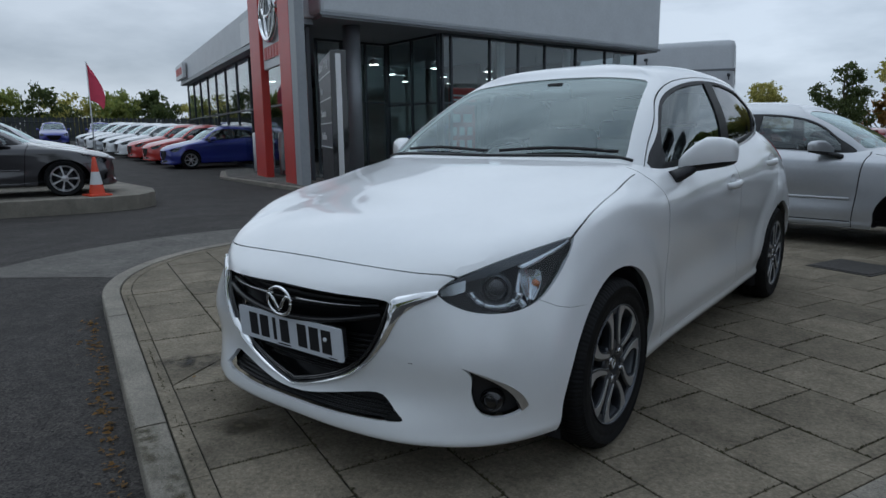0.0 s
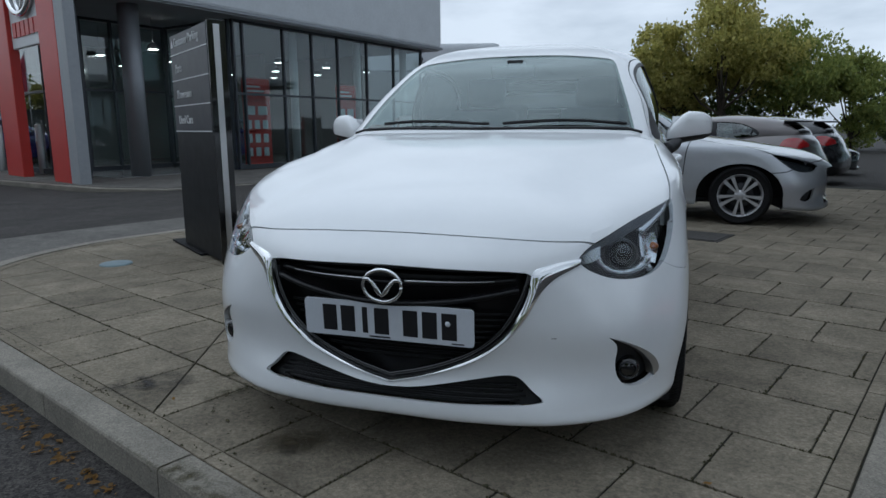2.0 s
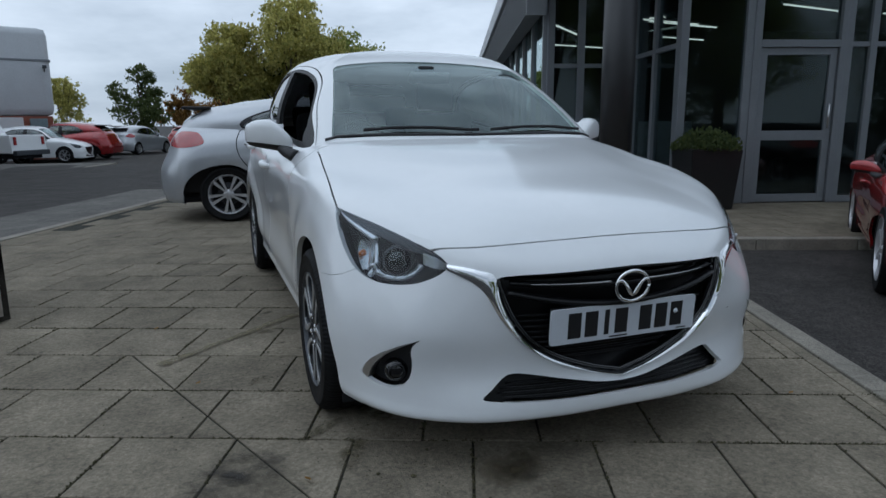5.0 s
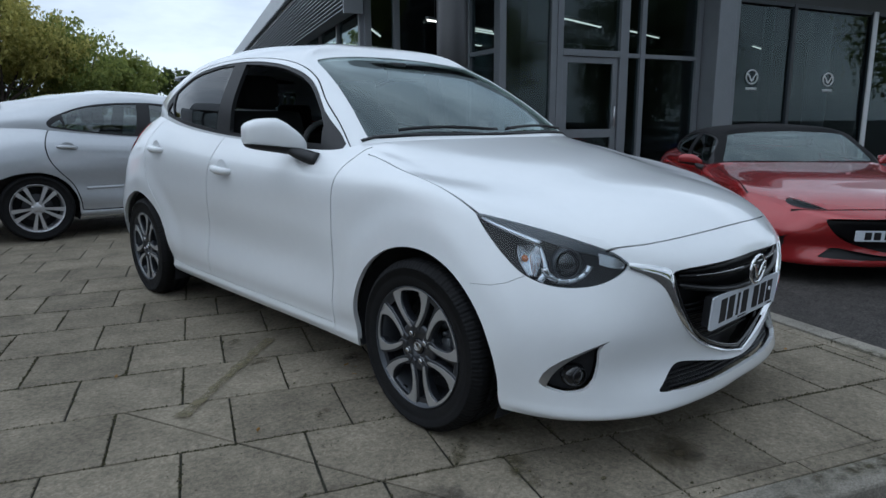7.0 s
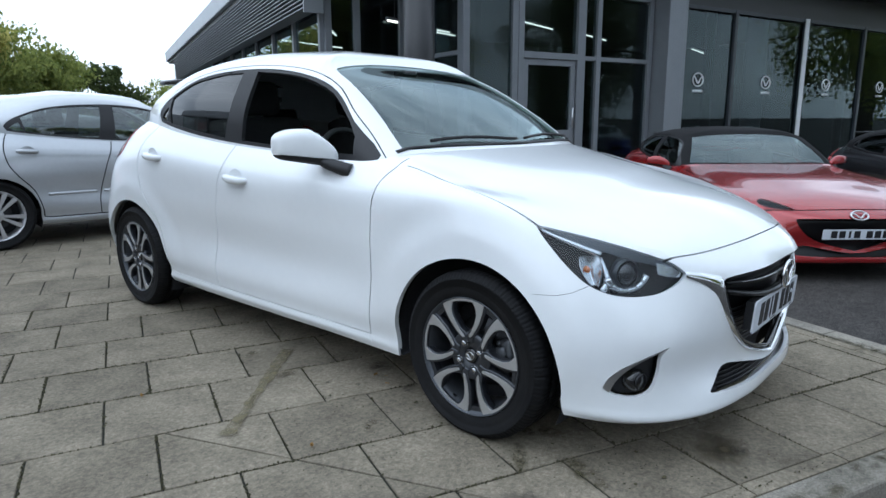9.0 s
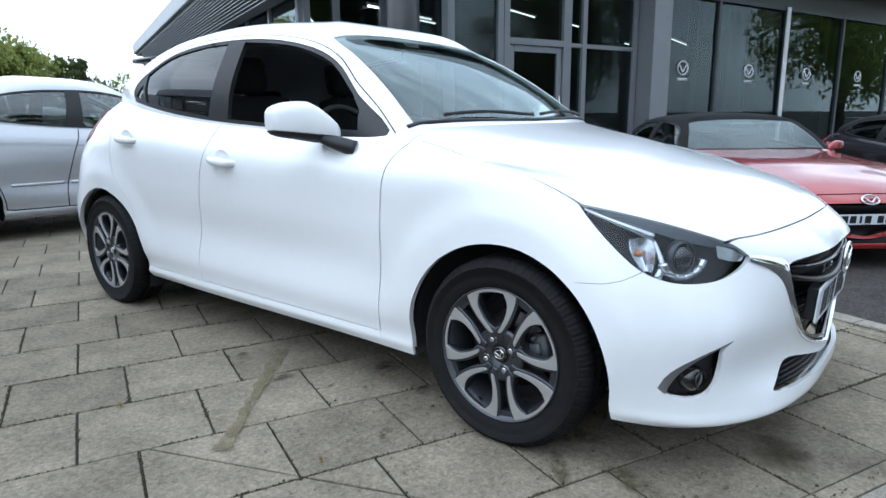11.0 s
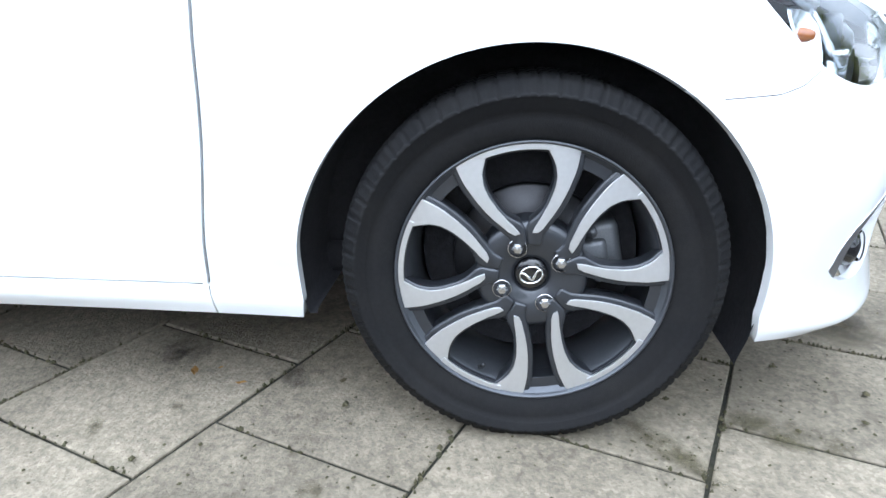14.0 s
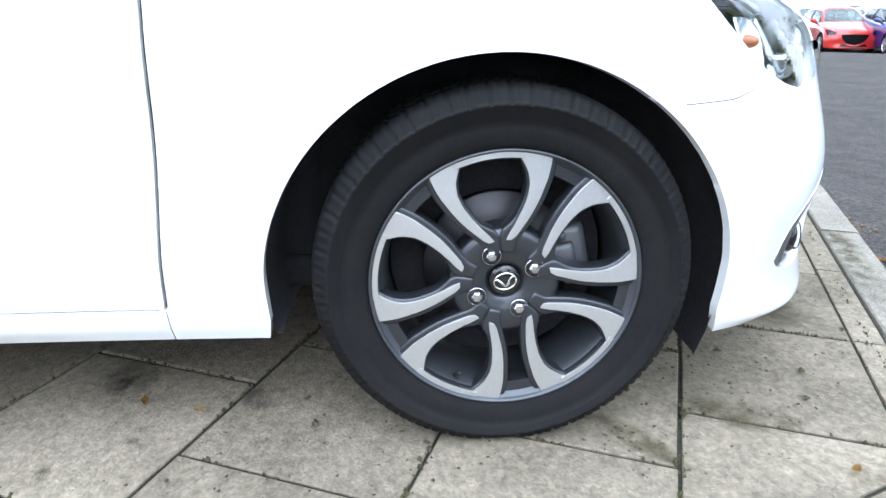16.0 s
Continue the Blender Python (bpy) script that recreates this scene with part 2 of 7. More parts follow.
COLUMN_DARK = material("dark_painted_steel_column", (0.022, 0.022, 0.024), rough=0.4, var=0.1, scale=4)
RED_SIGN = material("red_sign_panel", (0.46, 0.03, 0.022), rough=0.4, var=0.05, scale=3)
WHITE_SIGN = material("white_sign_panel", (0.62, 0.63, 0.64), rough=0.4, var=0.04, scale=4)
SIGN_DARK = material("dark_grey_sign_panel", (0.010, 0.011, 0.013), rough=0.45, spec=0.15, var=0.06, scale=6, rough_var=0.06)
SIGN_FACE = material("blue_grey_sign_face", (0.022, 0.025, 0.032), rough=0.4, spec=0.35, var=0.06, scale=6, rough_var=0.06)
SIGN_LINE = material("pale_sign_lettering", (0.66, 0.67, 0.68), rough=0.5, var=0.03)
ROOM_FLOOR = material("showroom_floor_tile", (0.22, 0.22, 0.22), rough=0.2, var=0.08, scale=2)
ROOM_WALL = material("showroom_wall", (0.09, 0.092, 0.09), rough=0.8, var=0.1, scale=1.5)
FARGLASS = glass("far_showroom_glass", (0.78, 0.84, 0.84), gloss=1.0, ior=1.6)
FAR_WALL = material("pale_showroom_wall", (0.24, 0.245, 0.24), rough=0.8, var=0.1, scale=1.5)
SHOPGLASS = glass("showroom_glass", (0.50, 0.55, 0.56), gloss=(0.84, 0.97, 0.97), ior=1.46)
LAMP_WHITE = material("lit_lamp", (1.0, 0.95, 0.85), rough=0.5, emit=9.0)
LAMP_WARM = material("lit_strip_lamp", (1.0, 0.92, 0.76), rough=0.5, emit=2.2)
CONE_RED = material("orange_red_cone", (0.62, 0.07, 0.03), rough=0.5, var=0.12, scale=12)
FENCE = material("dark_green_fence", (0.03, 0.035, 0.035), rough=0.6, var=0.2, scale=2)
BARK = material("tree_bark", (0.075, 0.06, 0.045), rough=0.95, var=0.3, scale=9, bump=0.8, bump_scale=40)
BRICK_RED = material("red_brick_wall", (0.26, 0.09, 0.06), rough=0.85, var=0.2, scale=5, bump=0.4, bump_scale=30)
CONCRETE = material("pale_concrete_apron", (0.120, 0.111, 0.098), rough=0.9, var=0.28, scale=1.3, bump=0.4, bump_scale=90, tint=(0.090, 0.084, 0.075), coords="Position")
IRON = material("cast_iron_cover", (0.05, 0.046, 0.042), rough=0.7, metal=0.4, var=0.25, scale=14, bump=0.4, bump_scale=120)
BLUE_COVER = material("pale_blue_cover", (0.16, 0.22, 0.24), rough=0.6, var=0.15, scale=12)
POT = material("black_planter", (0.012, 0.012, 0.013), rough=0.35, var=0.1, scale=8)


def leaf_material(name, a, b):
    """Foliage whose clumps differ in hue; some light passes through."""
    if name in MATS:
        return MATS[name]
    m = bpy.data.materials.new(name)
    m.use_nodes = True
    n, l = m.node_tree.nodes, m.node_tree.links
    p = n["Principled BSDF"]
    p.inputs["Roughness"].default_value = 0.6
    p.inputs["Specular IOR Level"].default_value = 0.25
    geo = n.new("ShaderNodeNewGeometry")
    mx = n.new("ShaderNodeMix")
    mx.data_type = "RGBA"
    mx.inputs["A"].default_value, mx.inputs["B"].default_value = (*a, 1), (*b, 1)
    l.new(geo.outputs["Random Per Island"], mx.inputs["Factor"])
    l.new(mx.outputs["Result"], p.inputs["Base Color"])
    tl = n.new("ShaderNodeBsdfTranslucent")
    l.new(mx.outputs["Result"], tl.inputs["Color"])
    ms = n.new("ShaderNodeMixShader")
    ms.inputs["Fac"].default_value = 0.58
    l.new(p.outputs["BSDF"], ms.inputs[1])
    l.new(tl.outputs["BSDF"], ms.inputs[2])
    l.new(ms.outputs["Shader"], n["Material Output"].inputs["Surface"])
    MATS[name] = m
    return m


LEAF_GREEN = leaf_material("green_leaves", (0.18, 0.23, 0.07), (0.35, 0.37, 0.10))
LEAF_AUTUMN = leaf_material("autumn_leaves", (0.29, 0.29, 0.08), (0.58, 0.52, 0.17))
LEAF_DARK = leaf_material("dark_leaves", (0.06, 0.085, 0.032), (0.12, 0.145, 0.05))
LEAF_RUST = leaf_material("rusty_leaves", (0.17, 0.10, 0.03), (0.28, 0.15, 0.04))



def speckle(m, dark, pale, scale):
    """Exposed grit: pale and dark grains over what a material has already."""
    n, l = m.node_tree.nodes, m.node_tree.links
    b = n["Principled BSDF"]
    src = b.inputs["Base Color"].links[0].from_socket
    geo, vo = n.new("ShaderNodeNewGeometry"), n.new("ShaderNodeTexVoronoi")
    vo.inputs["Scale"].default_value = scale
    l.new(geo.outputs["Position"], vo.inputs["Vector"])
    sep = n.new("ShaderNodeSeparateColor")
    l.new(vo.outputs["Color"], sep.inputs["Color"])
    mr = n.new("ShaderNodeMapRange")
    mr.inputs["To Min"].default_value, mr.inputs["To Max"].default_value = dark, pale
    l.new(sep.outputs["Red"], mr.inputs["Value"])
    blot = n.new("ShaderNodeTexNoise")
    blot.inputs["Scale"].default_value, blot.inputs["Detail"].default_value, blot.inputs["Roughness"].default_value = 2.3, 8.0, 0.7
    l.new(geo.outputs["Position"], blot.inputs["Vector"])
    br = n.new("ShaderNodeMapRange")
    br.inputs["From Min"].default_value, br.inputs["From Max"].default_value = 0.35, 0.65
    br.inputs["To Min"].default_value, br.inputs["To Max"].default_value = 0.74, 1.18
    l.new(blot.outputs["Fac"], br.inputs["Value"])
    mu = n.new("ShaderNodeMath")
    mu.operation = "MULTIPLY"
    l.new(mr.outputs["Result"], mu.inputs[0])
    l.new(br.outputs["Result"], mu.inputs[1])
    sc = n.new("ShaderNodeVectorMath")
    sc.operation = "SCALE"
    l.new(src, sc.inputs[0])
    l.new(mu.outputs[0], sc.inputs["Scale"])
    l.new(sc.outputs["Vector"], b.inputs["Base Color"])


speckle(SLAB, 0.80, 1.15, 170.0)
speckle(KERB, 0.72, 1.25, 230.0)
speckle(ASPHALT, 0.35, 1.9, 130.0)
speckle(CONCRETE, 0.6, 1.4, 150.0)

# ---- mesh tools ----
def finish(name, bm, mat, smooth=True):
    me = bpy.data.meshes.new(name)
    bm.to_mesh(me)
    bm.free()
    for mt in (mat if isinstance(mat, (list, tuple)) else [mat]):
        me.materials.append(mt)
    me.polygons.foreach_set("use_smooth", [smooth] * len(me.polygons))
    me.update()
    return me


def thing(name, m=None, label="", category="", group="", kind=""):
    """An empty at the base of a thing, to hold its parts."""
    ob = new(name)
    ob.empty_display_size = 0.1
    if m is not None:
        ob.matrix_world = m
    return tagged(ob, label, category, group, kind)


def part(name, bm, mat, parent=None, label="", smooth=True, at=None):
    """One mesh object out of a bmesh, as a part of a thing."""
    ob = new(name, finish(name, bm, mat, smooth))
    if at is not None:
        ob.matrix_basis = at
    if parent is not None:
        ob.parent = parent
    return tagged(ob, label)


def solo(name, bm, mat, label, category, group="", kind="", smooth=True, m=None):
    """A thing that is one mesh."""
    ob = new(name, finish(name, bm, mat, smooth))
    if m is not None:
        ob.matrix_basis = m
    return tagged(ob, label, category, group, kind)


def box(x0, y0, z0, x1, y1, z1, bevel=0.0, bm=None, m=None):
    own = bmesh.new()
    bmesh.ops.create_cube(own, size=1.0)
    for v in own.verts:
        v.co = Vector(((x0 + x1) / 2 + v.co.x * (x1 - x0), (y0 + y1) / 2 + v.co.y * (y1 - y0), (z0 + z1) / 2 + v.co.z * (z1 - z0)))
    if bevel:
        bmesh.ops.bevel(own, geom=own.edges[:], offset=bevel, segments=2, profile=0.6, affect="EDGES")
    if m is not None:
        own.transform(m)
    return merge(bm, own)


def merge(bm, own):
    """Adds the bmesh own to bm (or gives it back where there is none)."""
    if bm is None:
        return own
    me = bpy.data.meshes.new("tmp")
    own.to_mesh(me)
    own.free()
    bm.from_mesh(me)
    bpy.data.meshes.remove(me)
    return bm


def rod(a, b, r0, r1=None, seg=12, bm=None, caps=True):
    """A round bar from a to b."""
    own = bmesh.new()
    a, b = Vector(a), Vector(b)
    bmesh.ops.create_cone(own, cap_ends=caps, segments=seg, radius1=r0, radius2=r0 if r1 is None else r1, depth=(b - a).length)
    own.transform(Matrix.Translation((a + b) / 2) @ (b - a).to_track_quat("Z", "Y").to_matrix().to_4x4())
    return merge(bm, own)


def lathe(profile, seg=48, axis="Z", bm=None, arc=1.0, close=False):
    """Turns a profile of (radius, height) pairs round an axis."""
    own = bmesh.new()
    rings = []
    full = arc >= 1.0
    count = seg if full else seg + 1
    for r, h in profile:
        ring = []
        for i in range(count):
            t = 2 * math.pi * arc * i / seg
            c, s = r * math.cos(t), r * math.sin(t)
            ring.append(own.verts.new((h, c, s) if axis == "X" else (c, s, h)))
        rings.append(ring)
    pairs = list(zip(rings, rings[1:])) + ([(rings[-1], rings[0])] if close else [])
    for p, q in pairs:
        for i in range(seg):
            j = (i + 1) % count
            own.faces.new((p[i], p[j], q[j], q[i]))
    bmesh.ops.remove_doubles(own, verts=own.verts[:], dist=1e-6)
    bmesh.ops.recalc_face_normals(own, faces=own.faces[:])
    return merge(bm, own)


def prism(pts, depth, bm=None, m=None, bevel=0.0, seg=2):
    """A flat outline in x, y, given a thickness along z."""
    own = bmesh.new()
    low = [own.verts.new((x, y, 0)) for x, y in pts]
    f = own.faces.new(low)
    r = bmesh.ops.extrude_face_region(own, geom=[f])
    for v in r["geom"]:
        if isinstance(v, bmesh.types.BMVert):
            v.co.z += depth
    bmesh.ops.recalc_face_normals(own, faces=own.faces[:])
    if bevel:
        bmesh.ops.bevel(own, geom=own.edges[:], offset=bevel, segments=seg, profile=0.6, affect="EDGES", clamp_overlap=True)
    if m is not None:
        own.transform(m)
    return merge(bm, own)


def tube(path, radius, seg=8, bm=None, taper=None, flat=1.0):
    """A tube along a list of points."""
    own = bmesh.new()
    pts = [Vector(p) for p in path]
    rings = []
    for i, p in enumerate(pts):
        d = (pts[min(i + 1, len(pts) - 1)] - pts[max(i - 1, 0)]).normalized()
        side = d.cross(Vector((0, 0, 1)))
        side = side.normalized() if side.length > 1e-3 else Vector((1, 0, 0))
        up = side.cross(d)
        r = radius * (taper(i / (len(pts) - 1)) if taper else 1)
        rings.append([own.verts.new(p + side * r * math.cos(a) + up * r * flat * math.sin(a)) for a in (2 * math.pi * k / seg for k in range(seg))])
    for p, q in zip(rings, rings[1:]):
        for i in range(seg):
            own.faces.new((p[i], p[(i + 1) % seg], q[(i + 1) % seg], q[i]))
    own.faces.new(rings[0][::-1])
    own.faces.new(rings[-1])
    return merge(bm, own)


def smooth_curve(pts, n, closed=False):
    """n points along a smooth curve through the given ones."""
    P = np.array(pts, float)
    k = len(P)
    out = []
    spans = k if closed else k - 1
    for i in range(n):
        s = i * spans / (n if closed else n - 1)
        a = min(int(s), spans - 1)
        t = s - a
        idx = [(a - 1) % k, a % k, (a + 1) % k, (a + 2) % k] if closed else [max(a - 1, 0), a, min(a + 1, k - 1), min(a + 2, k - 1)]
        p0, p1, p2, p3 = P[idx]
        out.append(0.5 * (2 * p1 + (p2 - p0) * t + (2 * p0 - 5 * p1 + 4 * p2 - p3) * t * t + (3 * p1 - p0 - 3 * p2 + p3) * t ** 3))
    return [tuple(float(c) for c in q) for q in out]


def writing(text, size, m, mat, parent, name="lettering", thick=0.002):
    cu = bpy.data.curves.new(name, "FONT")
    cu.body, cu.size, cu.extrude = text, size, thick
    cu.resolution_u = 3
    tmp = bpy.data.objects.new(name, cu)
    scene.collection.objects.link(tmp)
    dg = bpy.context.evaluated_depsgraph_get()
    me = bpy.data.meshes.new_from_object(tmp.evaluated_get(dg))
    bpy.data.objects.remove(tmp)
    me.materials.clear()
    me.materials.append(mat)
    ob = new(name, me)
    ob.matrix_basis = m
    ob.parent = parent
    return ob


# ---- cars ----
# The feature lines of a small hatchback, half of it: each runs from the middle of the nose round the side to the middle of the tail.
# Metres; x across, y back from the front axle, z up. They are joined by smooth sections.
LINES = [
    [(0, -.705, .155), (.25, -.70, .152), (.49, -.645, .148), (.68, -.53, .155), (.795, -.362, .175), (.80, 0, .18), (.795, .378, .19), (.785, .75, .19),
     (.785, 1.2, .19), (.785, 1.7, .19), (.785, 2.15, .195), (.79, 2.57, .20), (.775, 2.92, .21), (.60, 3.17, .23), (.30, 3.23, .24), (0, 3.24, .24)],
    [(0, -.758, .170), (.25, -.748, .168), (.49, -.688, .166), (.688, -.556, .172), (.802, -.366, .195), (.806, 0, .215), (.806, .378, .222), (.8035, .75, .222),
     (.8025, 1.2, .222), (.8025, 1.7, .223), (.8035, 2.15, .225), (.812, 2.57, .235), (.792, 2.935, .25), (.61, 3.19, .27), (.30, 3.25, .28), (0, 3.26, .28)],
    [(0, -.762, .208), (.25, -.751, .206), (.49, -.684, .205), (.69, -.55, .212), (.806, -.365, .225), (.812, 0, .25), (.806, .378, .247), (.801, .75, .247),
     (.800, 1.2, .247), (.800, 1.7, .248), (.800, 2.15, .25), (.810, 2.57, .26), (.795, 2.94, .28), (.61, 3.20, .30), (.30, 3.26, .31), (0, 3.27, .31)],
    [(0, -.740, .285), (.23, -.727, .285), (.455, -.672, .295), (.672, -.566, .31), (.812, -.38, .32), (.826, 0, .36), (.822, .38, .33), (.812, .75, .32),
     (.808, 1.2, .32), (.808, 1.7, .32), (.815, 2.15, .33), (.836, 2.57, .38), (.81, 2.96, .40), (.62, 3.22, .42), (.30, 3.275, .43), (0, 3.285, .43)],
    [(0, -.766, .45), (.25, -.745, .45), (.445, -.69, .45), (.645, -.60, .43), (.802, -.40, .44), (.834, 0, .50), (.828, .38, .48), (.804, .75, .47),
     (.796, 1.2, .47), (.797, 1.7, .48), (.815, 2.15, .50), (.838, 2.57, .55), (.81, 2.96, .58), (.62, 3.21, .60), (.30, 3.27, .61), (0, 3.28, .61)],
    [(0, -.768, .612), (.25, -.75, .61), (.46, -.665, .597), (.645, -.535, .587), (.785, -.355, .61), (.827, 0, .66), (.832, .37, .665), (.823, .75, .665),
     (.821, 1.2, .67), (.822, 1.7, .69), (.832, 2.15, .73), (.842, 2.57, .78), (.778, 2.91, .80), (.585, 3.11, .80), (.28, 3.18, .80), (0, 3.19, .80)],
    [(0, -.692, .695), (.28, -.665, .690), (.53, -.583, .672), (.665, -.42, .715), (.772, -.225, .768), (.812, 0, .80), (.818, .36, .835), (.816, .75, .845),
     (.812, 1.2, .855), (.812, 1.7, .88), (.812, 2.15, .915), (.787, 2.55, .953), (.718, 2.83, .965), (.56, 3.03, .97), (.28, 3.10, .97), (0, 3.11, .97)],
    [(0, -.17, .866), (.22, -.15, .864), (.42, -.10, .858), (.55, -.02, .857), (.655, .08, .866), (.722, .20, .886), (.758, .42, .900), (.778, .74, .898),
     (.778, 1.2, .915), (.775, 1.7, .943), (.768, 2.15, .985), (.727, 2.53, 1.028), (.648, 2.81, 1.04), (.52, 2.98, 1.04), (.28, 3.04, 1.04), (0, 3.05, 1.04)],
    [(0, .37, .973), (.22, .38, .972), (.42, .41, .970), (.54, .44, .967), (.62, .465, .962), (.675, .50, .955), (.722, .56, .940), (.742, .75, .934),
     (.744, 1.2, .955), (.742, 1.7, .985), (.728, 2.15, 1.03), (.674, 2.52, 1.076), (.598, 2.76, 1.09), (.50, 2.91, 1.10), (.28, 2.97, 1.10), (0, 2.98, 1.10)],
]
# the edge of the roof: the head of the windscreen, the side rail, the head of the tailgate
ROOF_EDGE = [(0, 1.17, 1.385), (.20, 1.163, 1.382), (.37, 1.14, 1.370), (.455, 1.12, 1.358), (.505, 1.105, 1.345), (.535, 1.105, 1.335), (.565, 1.15, 1.330), (.592, 1.28, 1.345),
             (.606, 1.47, 1.365), (.610, 1.75, 1.370), (.600, 2.1, 1.352), (.566, 2.40, 1.310), (.526, 2.62, 1.270), (.44, 2.77, 1.258), (.25, 2.82, 1.270), (0, 2.83, 1.275)]


def hermite(R, subs):
    """Smooth curves through the rows of R, with so many steps from row to row. Also the row number of each step."""
    d = np.linalg.norm(np.diff(R, axis=0), axis=-1, keepdims=True) + 1e-6
    D = np.diff(R, axis=0) / d
    S = np.concatenate([D[:1], (D[:-1] * d[1:] + D[1:] * d[:-1]) / (d[:-1] + d[1:]), D[-1:]])
    out, row = [], []
    for i, n in enumerate(subs):
        for k in range(n + (i == len(subs) - 1)):
            t = k / n
            out.append((2 * t**3 - 3 * t**2 + 1) * R[i] + (t**3 - 2 * t**2 + t) * d[i] * S[i] + (3 * t**2 - 2 * t**3) * R[i + 1] + (t**3 - t**2) * d[i] * S[i + 1])
            row.append(i + t)
    return np.array(out), row


def loft(lines, along, across):
    """A grid of points, station by station, over the lines; the middle plane is mirrored for a smooth nose and tail."""
    R = np.array(lines, float).transpose(1, 0, 2)
    flip = np.array([-1, 1, 1])
    R = np.concatenate([R[1:2] * flip, R, R[-2:-1] * flip])
    G, _ = hermite(R, [1, *along, 1])
    G = G[1:-1]
    G[0, :, 0] = G[-1, :, 0] = 0
    H, _ = hermite(G.transpose(1, 0, 2), across)
    return H.transpose(1, 0, 2)


ALONG = {0: (14, 12, 14, 14, 18, 18, 14, 12, 12, 12, 16, 14, 10, 8, 8), 1: (7, 6, 7, 7, 9, 9, 6, 4, 4, 4, 8, 7, 6, 5, 5), 2: (5, 4, 4, 4, 6, 6, 4, 2, 2, 2, 6, 5, 4, 3, 3)}
ACROSS = {0: (4, 4, 5, 9, 9, 7, 12, 12), 1: (2, 2, 3, 5, 5, 4, 6, 5), 2: (1, 1, 2, 3, 3, 3, 3, 3)}
FRONT, SIDE, TOP, DIAG, REAR = ((1, 0, 0), (0, 0, 1)), ((0, 1, 0), (0, 0, 1)), ((1, 0, 0), (0, 1, 0)), ((1, 1, 0), (0, 0, 1)), ((1, 0, 0), (0, 0, 1))


def inside(p, poly):
    c, j = False, len(poly) - 1
    for i, (x, y) in enumerate(poly):
        X, Y = poly[j]
        if (y > p[1]) != (Y > p[1]) and p[0] < (X - x) * (p[1] - y) / (Y - y) + x:
            c = not c
        j = i
    return c


class Skin:
    """A body surface that is cut along outlines into panels, glass, lamps and openings."""

    def __init__(self, grid):
        self.bm = bmesh.new()
        self.mark = self.bm.faces.layers.int.new("mark")
        nu, nv = grid.shape[:2]
        vs = [[self.bm.verts.new(grid[i, j]) for j in range(nv)] for i in range(nu)]
        for i in range(nu - 1):
            for j in range(nv - 1):
                q = [vs[i][j], vs[i + 1][j], vs[i + 1][j + 1], vs[i][j + 1]]
                self.bm.faces.new(q)
        bmesh.ops.remove_doubles(self.bm, verts=self.bm.verts[:], dist=1e-5)
        bmesh.ops.recalc_face_normals(self.bm, faces=self.bm.faces[:])
        self.bm.normal_update()
        out = sum((f.normal.x * f.calc_area() for f in self.bm.faces))
        if out < 0:
            bmesh.ops.reverse_faces(self.bm, faces=self.bm.faces[:])
        self.bm.normal_update()
        from_faces = self.bm.copy()
        from_faces.faces.ensure_lookup_table()
        from mathutils.bvhtree import BVHTree
        self.tree = BVHTree.FromBMesh(from_faces)
        from_faces.free()

    def cut(self, poly, view, label, where=lambda c, n: True, over=(0,)):
        A, B = Vector(view[0]), Vector(view[1])
        la, lb = A.length_squared, B.length_squared
        flat = lambda co: (A.dot(co), B.dot(co))
        xs, ys = [p[0] for p in poly], [p[1] for p in poly]
        lo, hi = (min(xs) - 1e-3, min(ys) - 1e-3), (max(xs) + 1e-3, max(ys) + 1e-3)
        work = set()
        for f in self.bm.faces:
            if f[self.mark] not in over or not where(f.calc_center_median(), f.normal):
                continue
            q = [flat(v.co) for v in f.verts]
            if max(p[0] for p in q) > lo[0] and min(p[0] for p in q) < hi[0] and max(p[1] for p in q) > lo[1] and min(p[1] for p in q) < hi[1]:
                work.add(f)
        for i in range(len(poly)):
            p, r = poly[i - 1], poly[i]
            x0, x1, y0, y1 = min(p[0], r[0]) - 2e-3, max(p[0], r[0]) + 2e-3, min(p[1], r[1]) - 2e-3, max(p[1], r[1]) + 2e-3
            near = []
            for f in work:
                q = [flat(v.co) for v in f.verts]
                if max(c[0] for c in q) > x0 and min(c[0] for c in q) < x1 and max(c[1] for c in q) > y0 and min(c[1] for c in q) < y1:
                    near.append(f)
            if not near:
                continue
            no = A * (r[1] - p[1]) / la - B * (r[0] - p[0]) / lb
            no = (A * ((r[1] - p[1])) + B * (-(r[0] - p[0])))
            if no.length < 1e-9:
                continue
            geom = near + list({e for f in near for e in f.edges}) + list({v for f in near for v in f.verts})
            res = bmesh.ops.bisect_plane(self.bm, geom=geom, dist=1e-5, plane_co=A * (p[0] / la) + B * (p[1] / lb), plane_no=no.normalized())
            work.difference_update(near)
            work.update(g for g in res["geom"] if isinstance(g, bmesh.types.BMFace))
        for f in work:
            if f.is_valid and inside(flat(f.calc_center_median()), poly):
                f[self.mark] = label
        self.bm.normal_update()

    def line(self, pts, view, width, label, where=lambda c, n: True, over=(0,)):
        """A thin strip along a polyline: a shut line."""
        P = [Vector((*p, 0)) for p in pts]
        left, right = [], []
        for i, p in enumerate(P):
            d = (P[min(i + 1, len(P) - 1)] - P[max(i - 1, 0)]).normalized()
            n = Vector((-d.y, d.x, 0)) * width / 2
            left.append(tuple((p + n)[:2]))
            right.append(tuple((p - n)[:2]))
        self.cut(left + right[::-1], view, label, where, over)

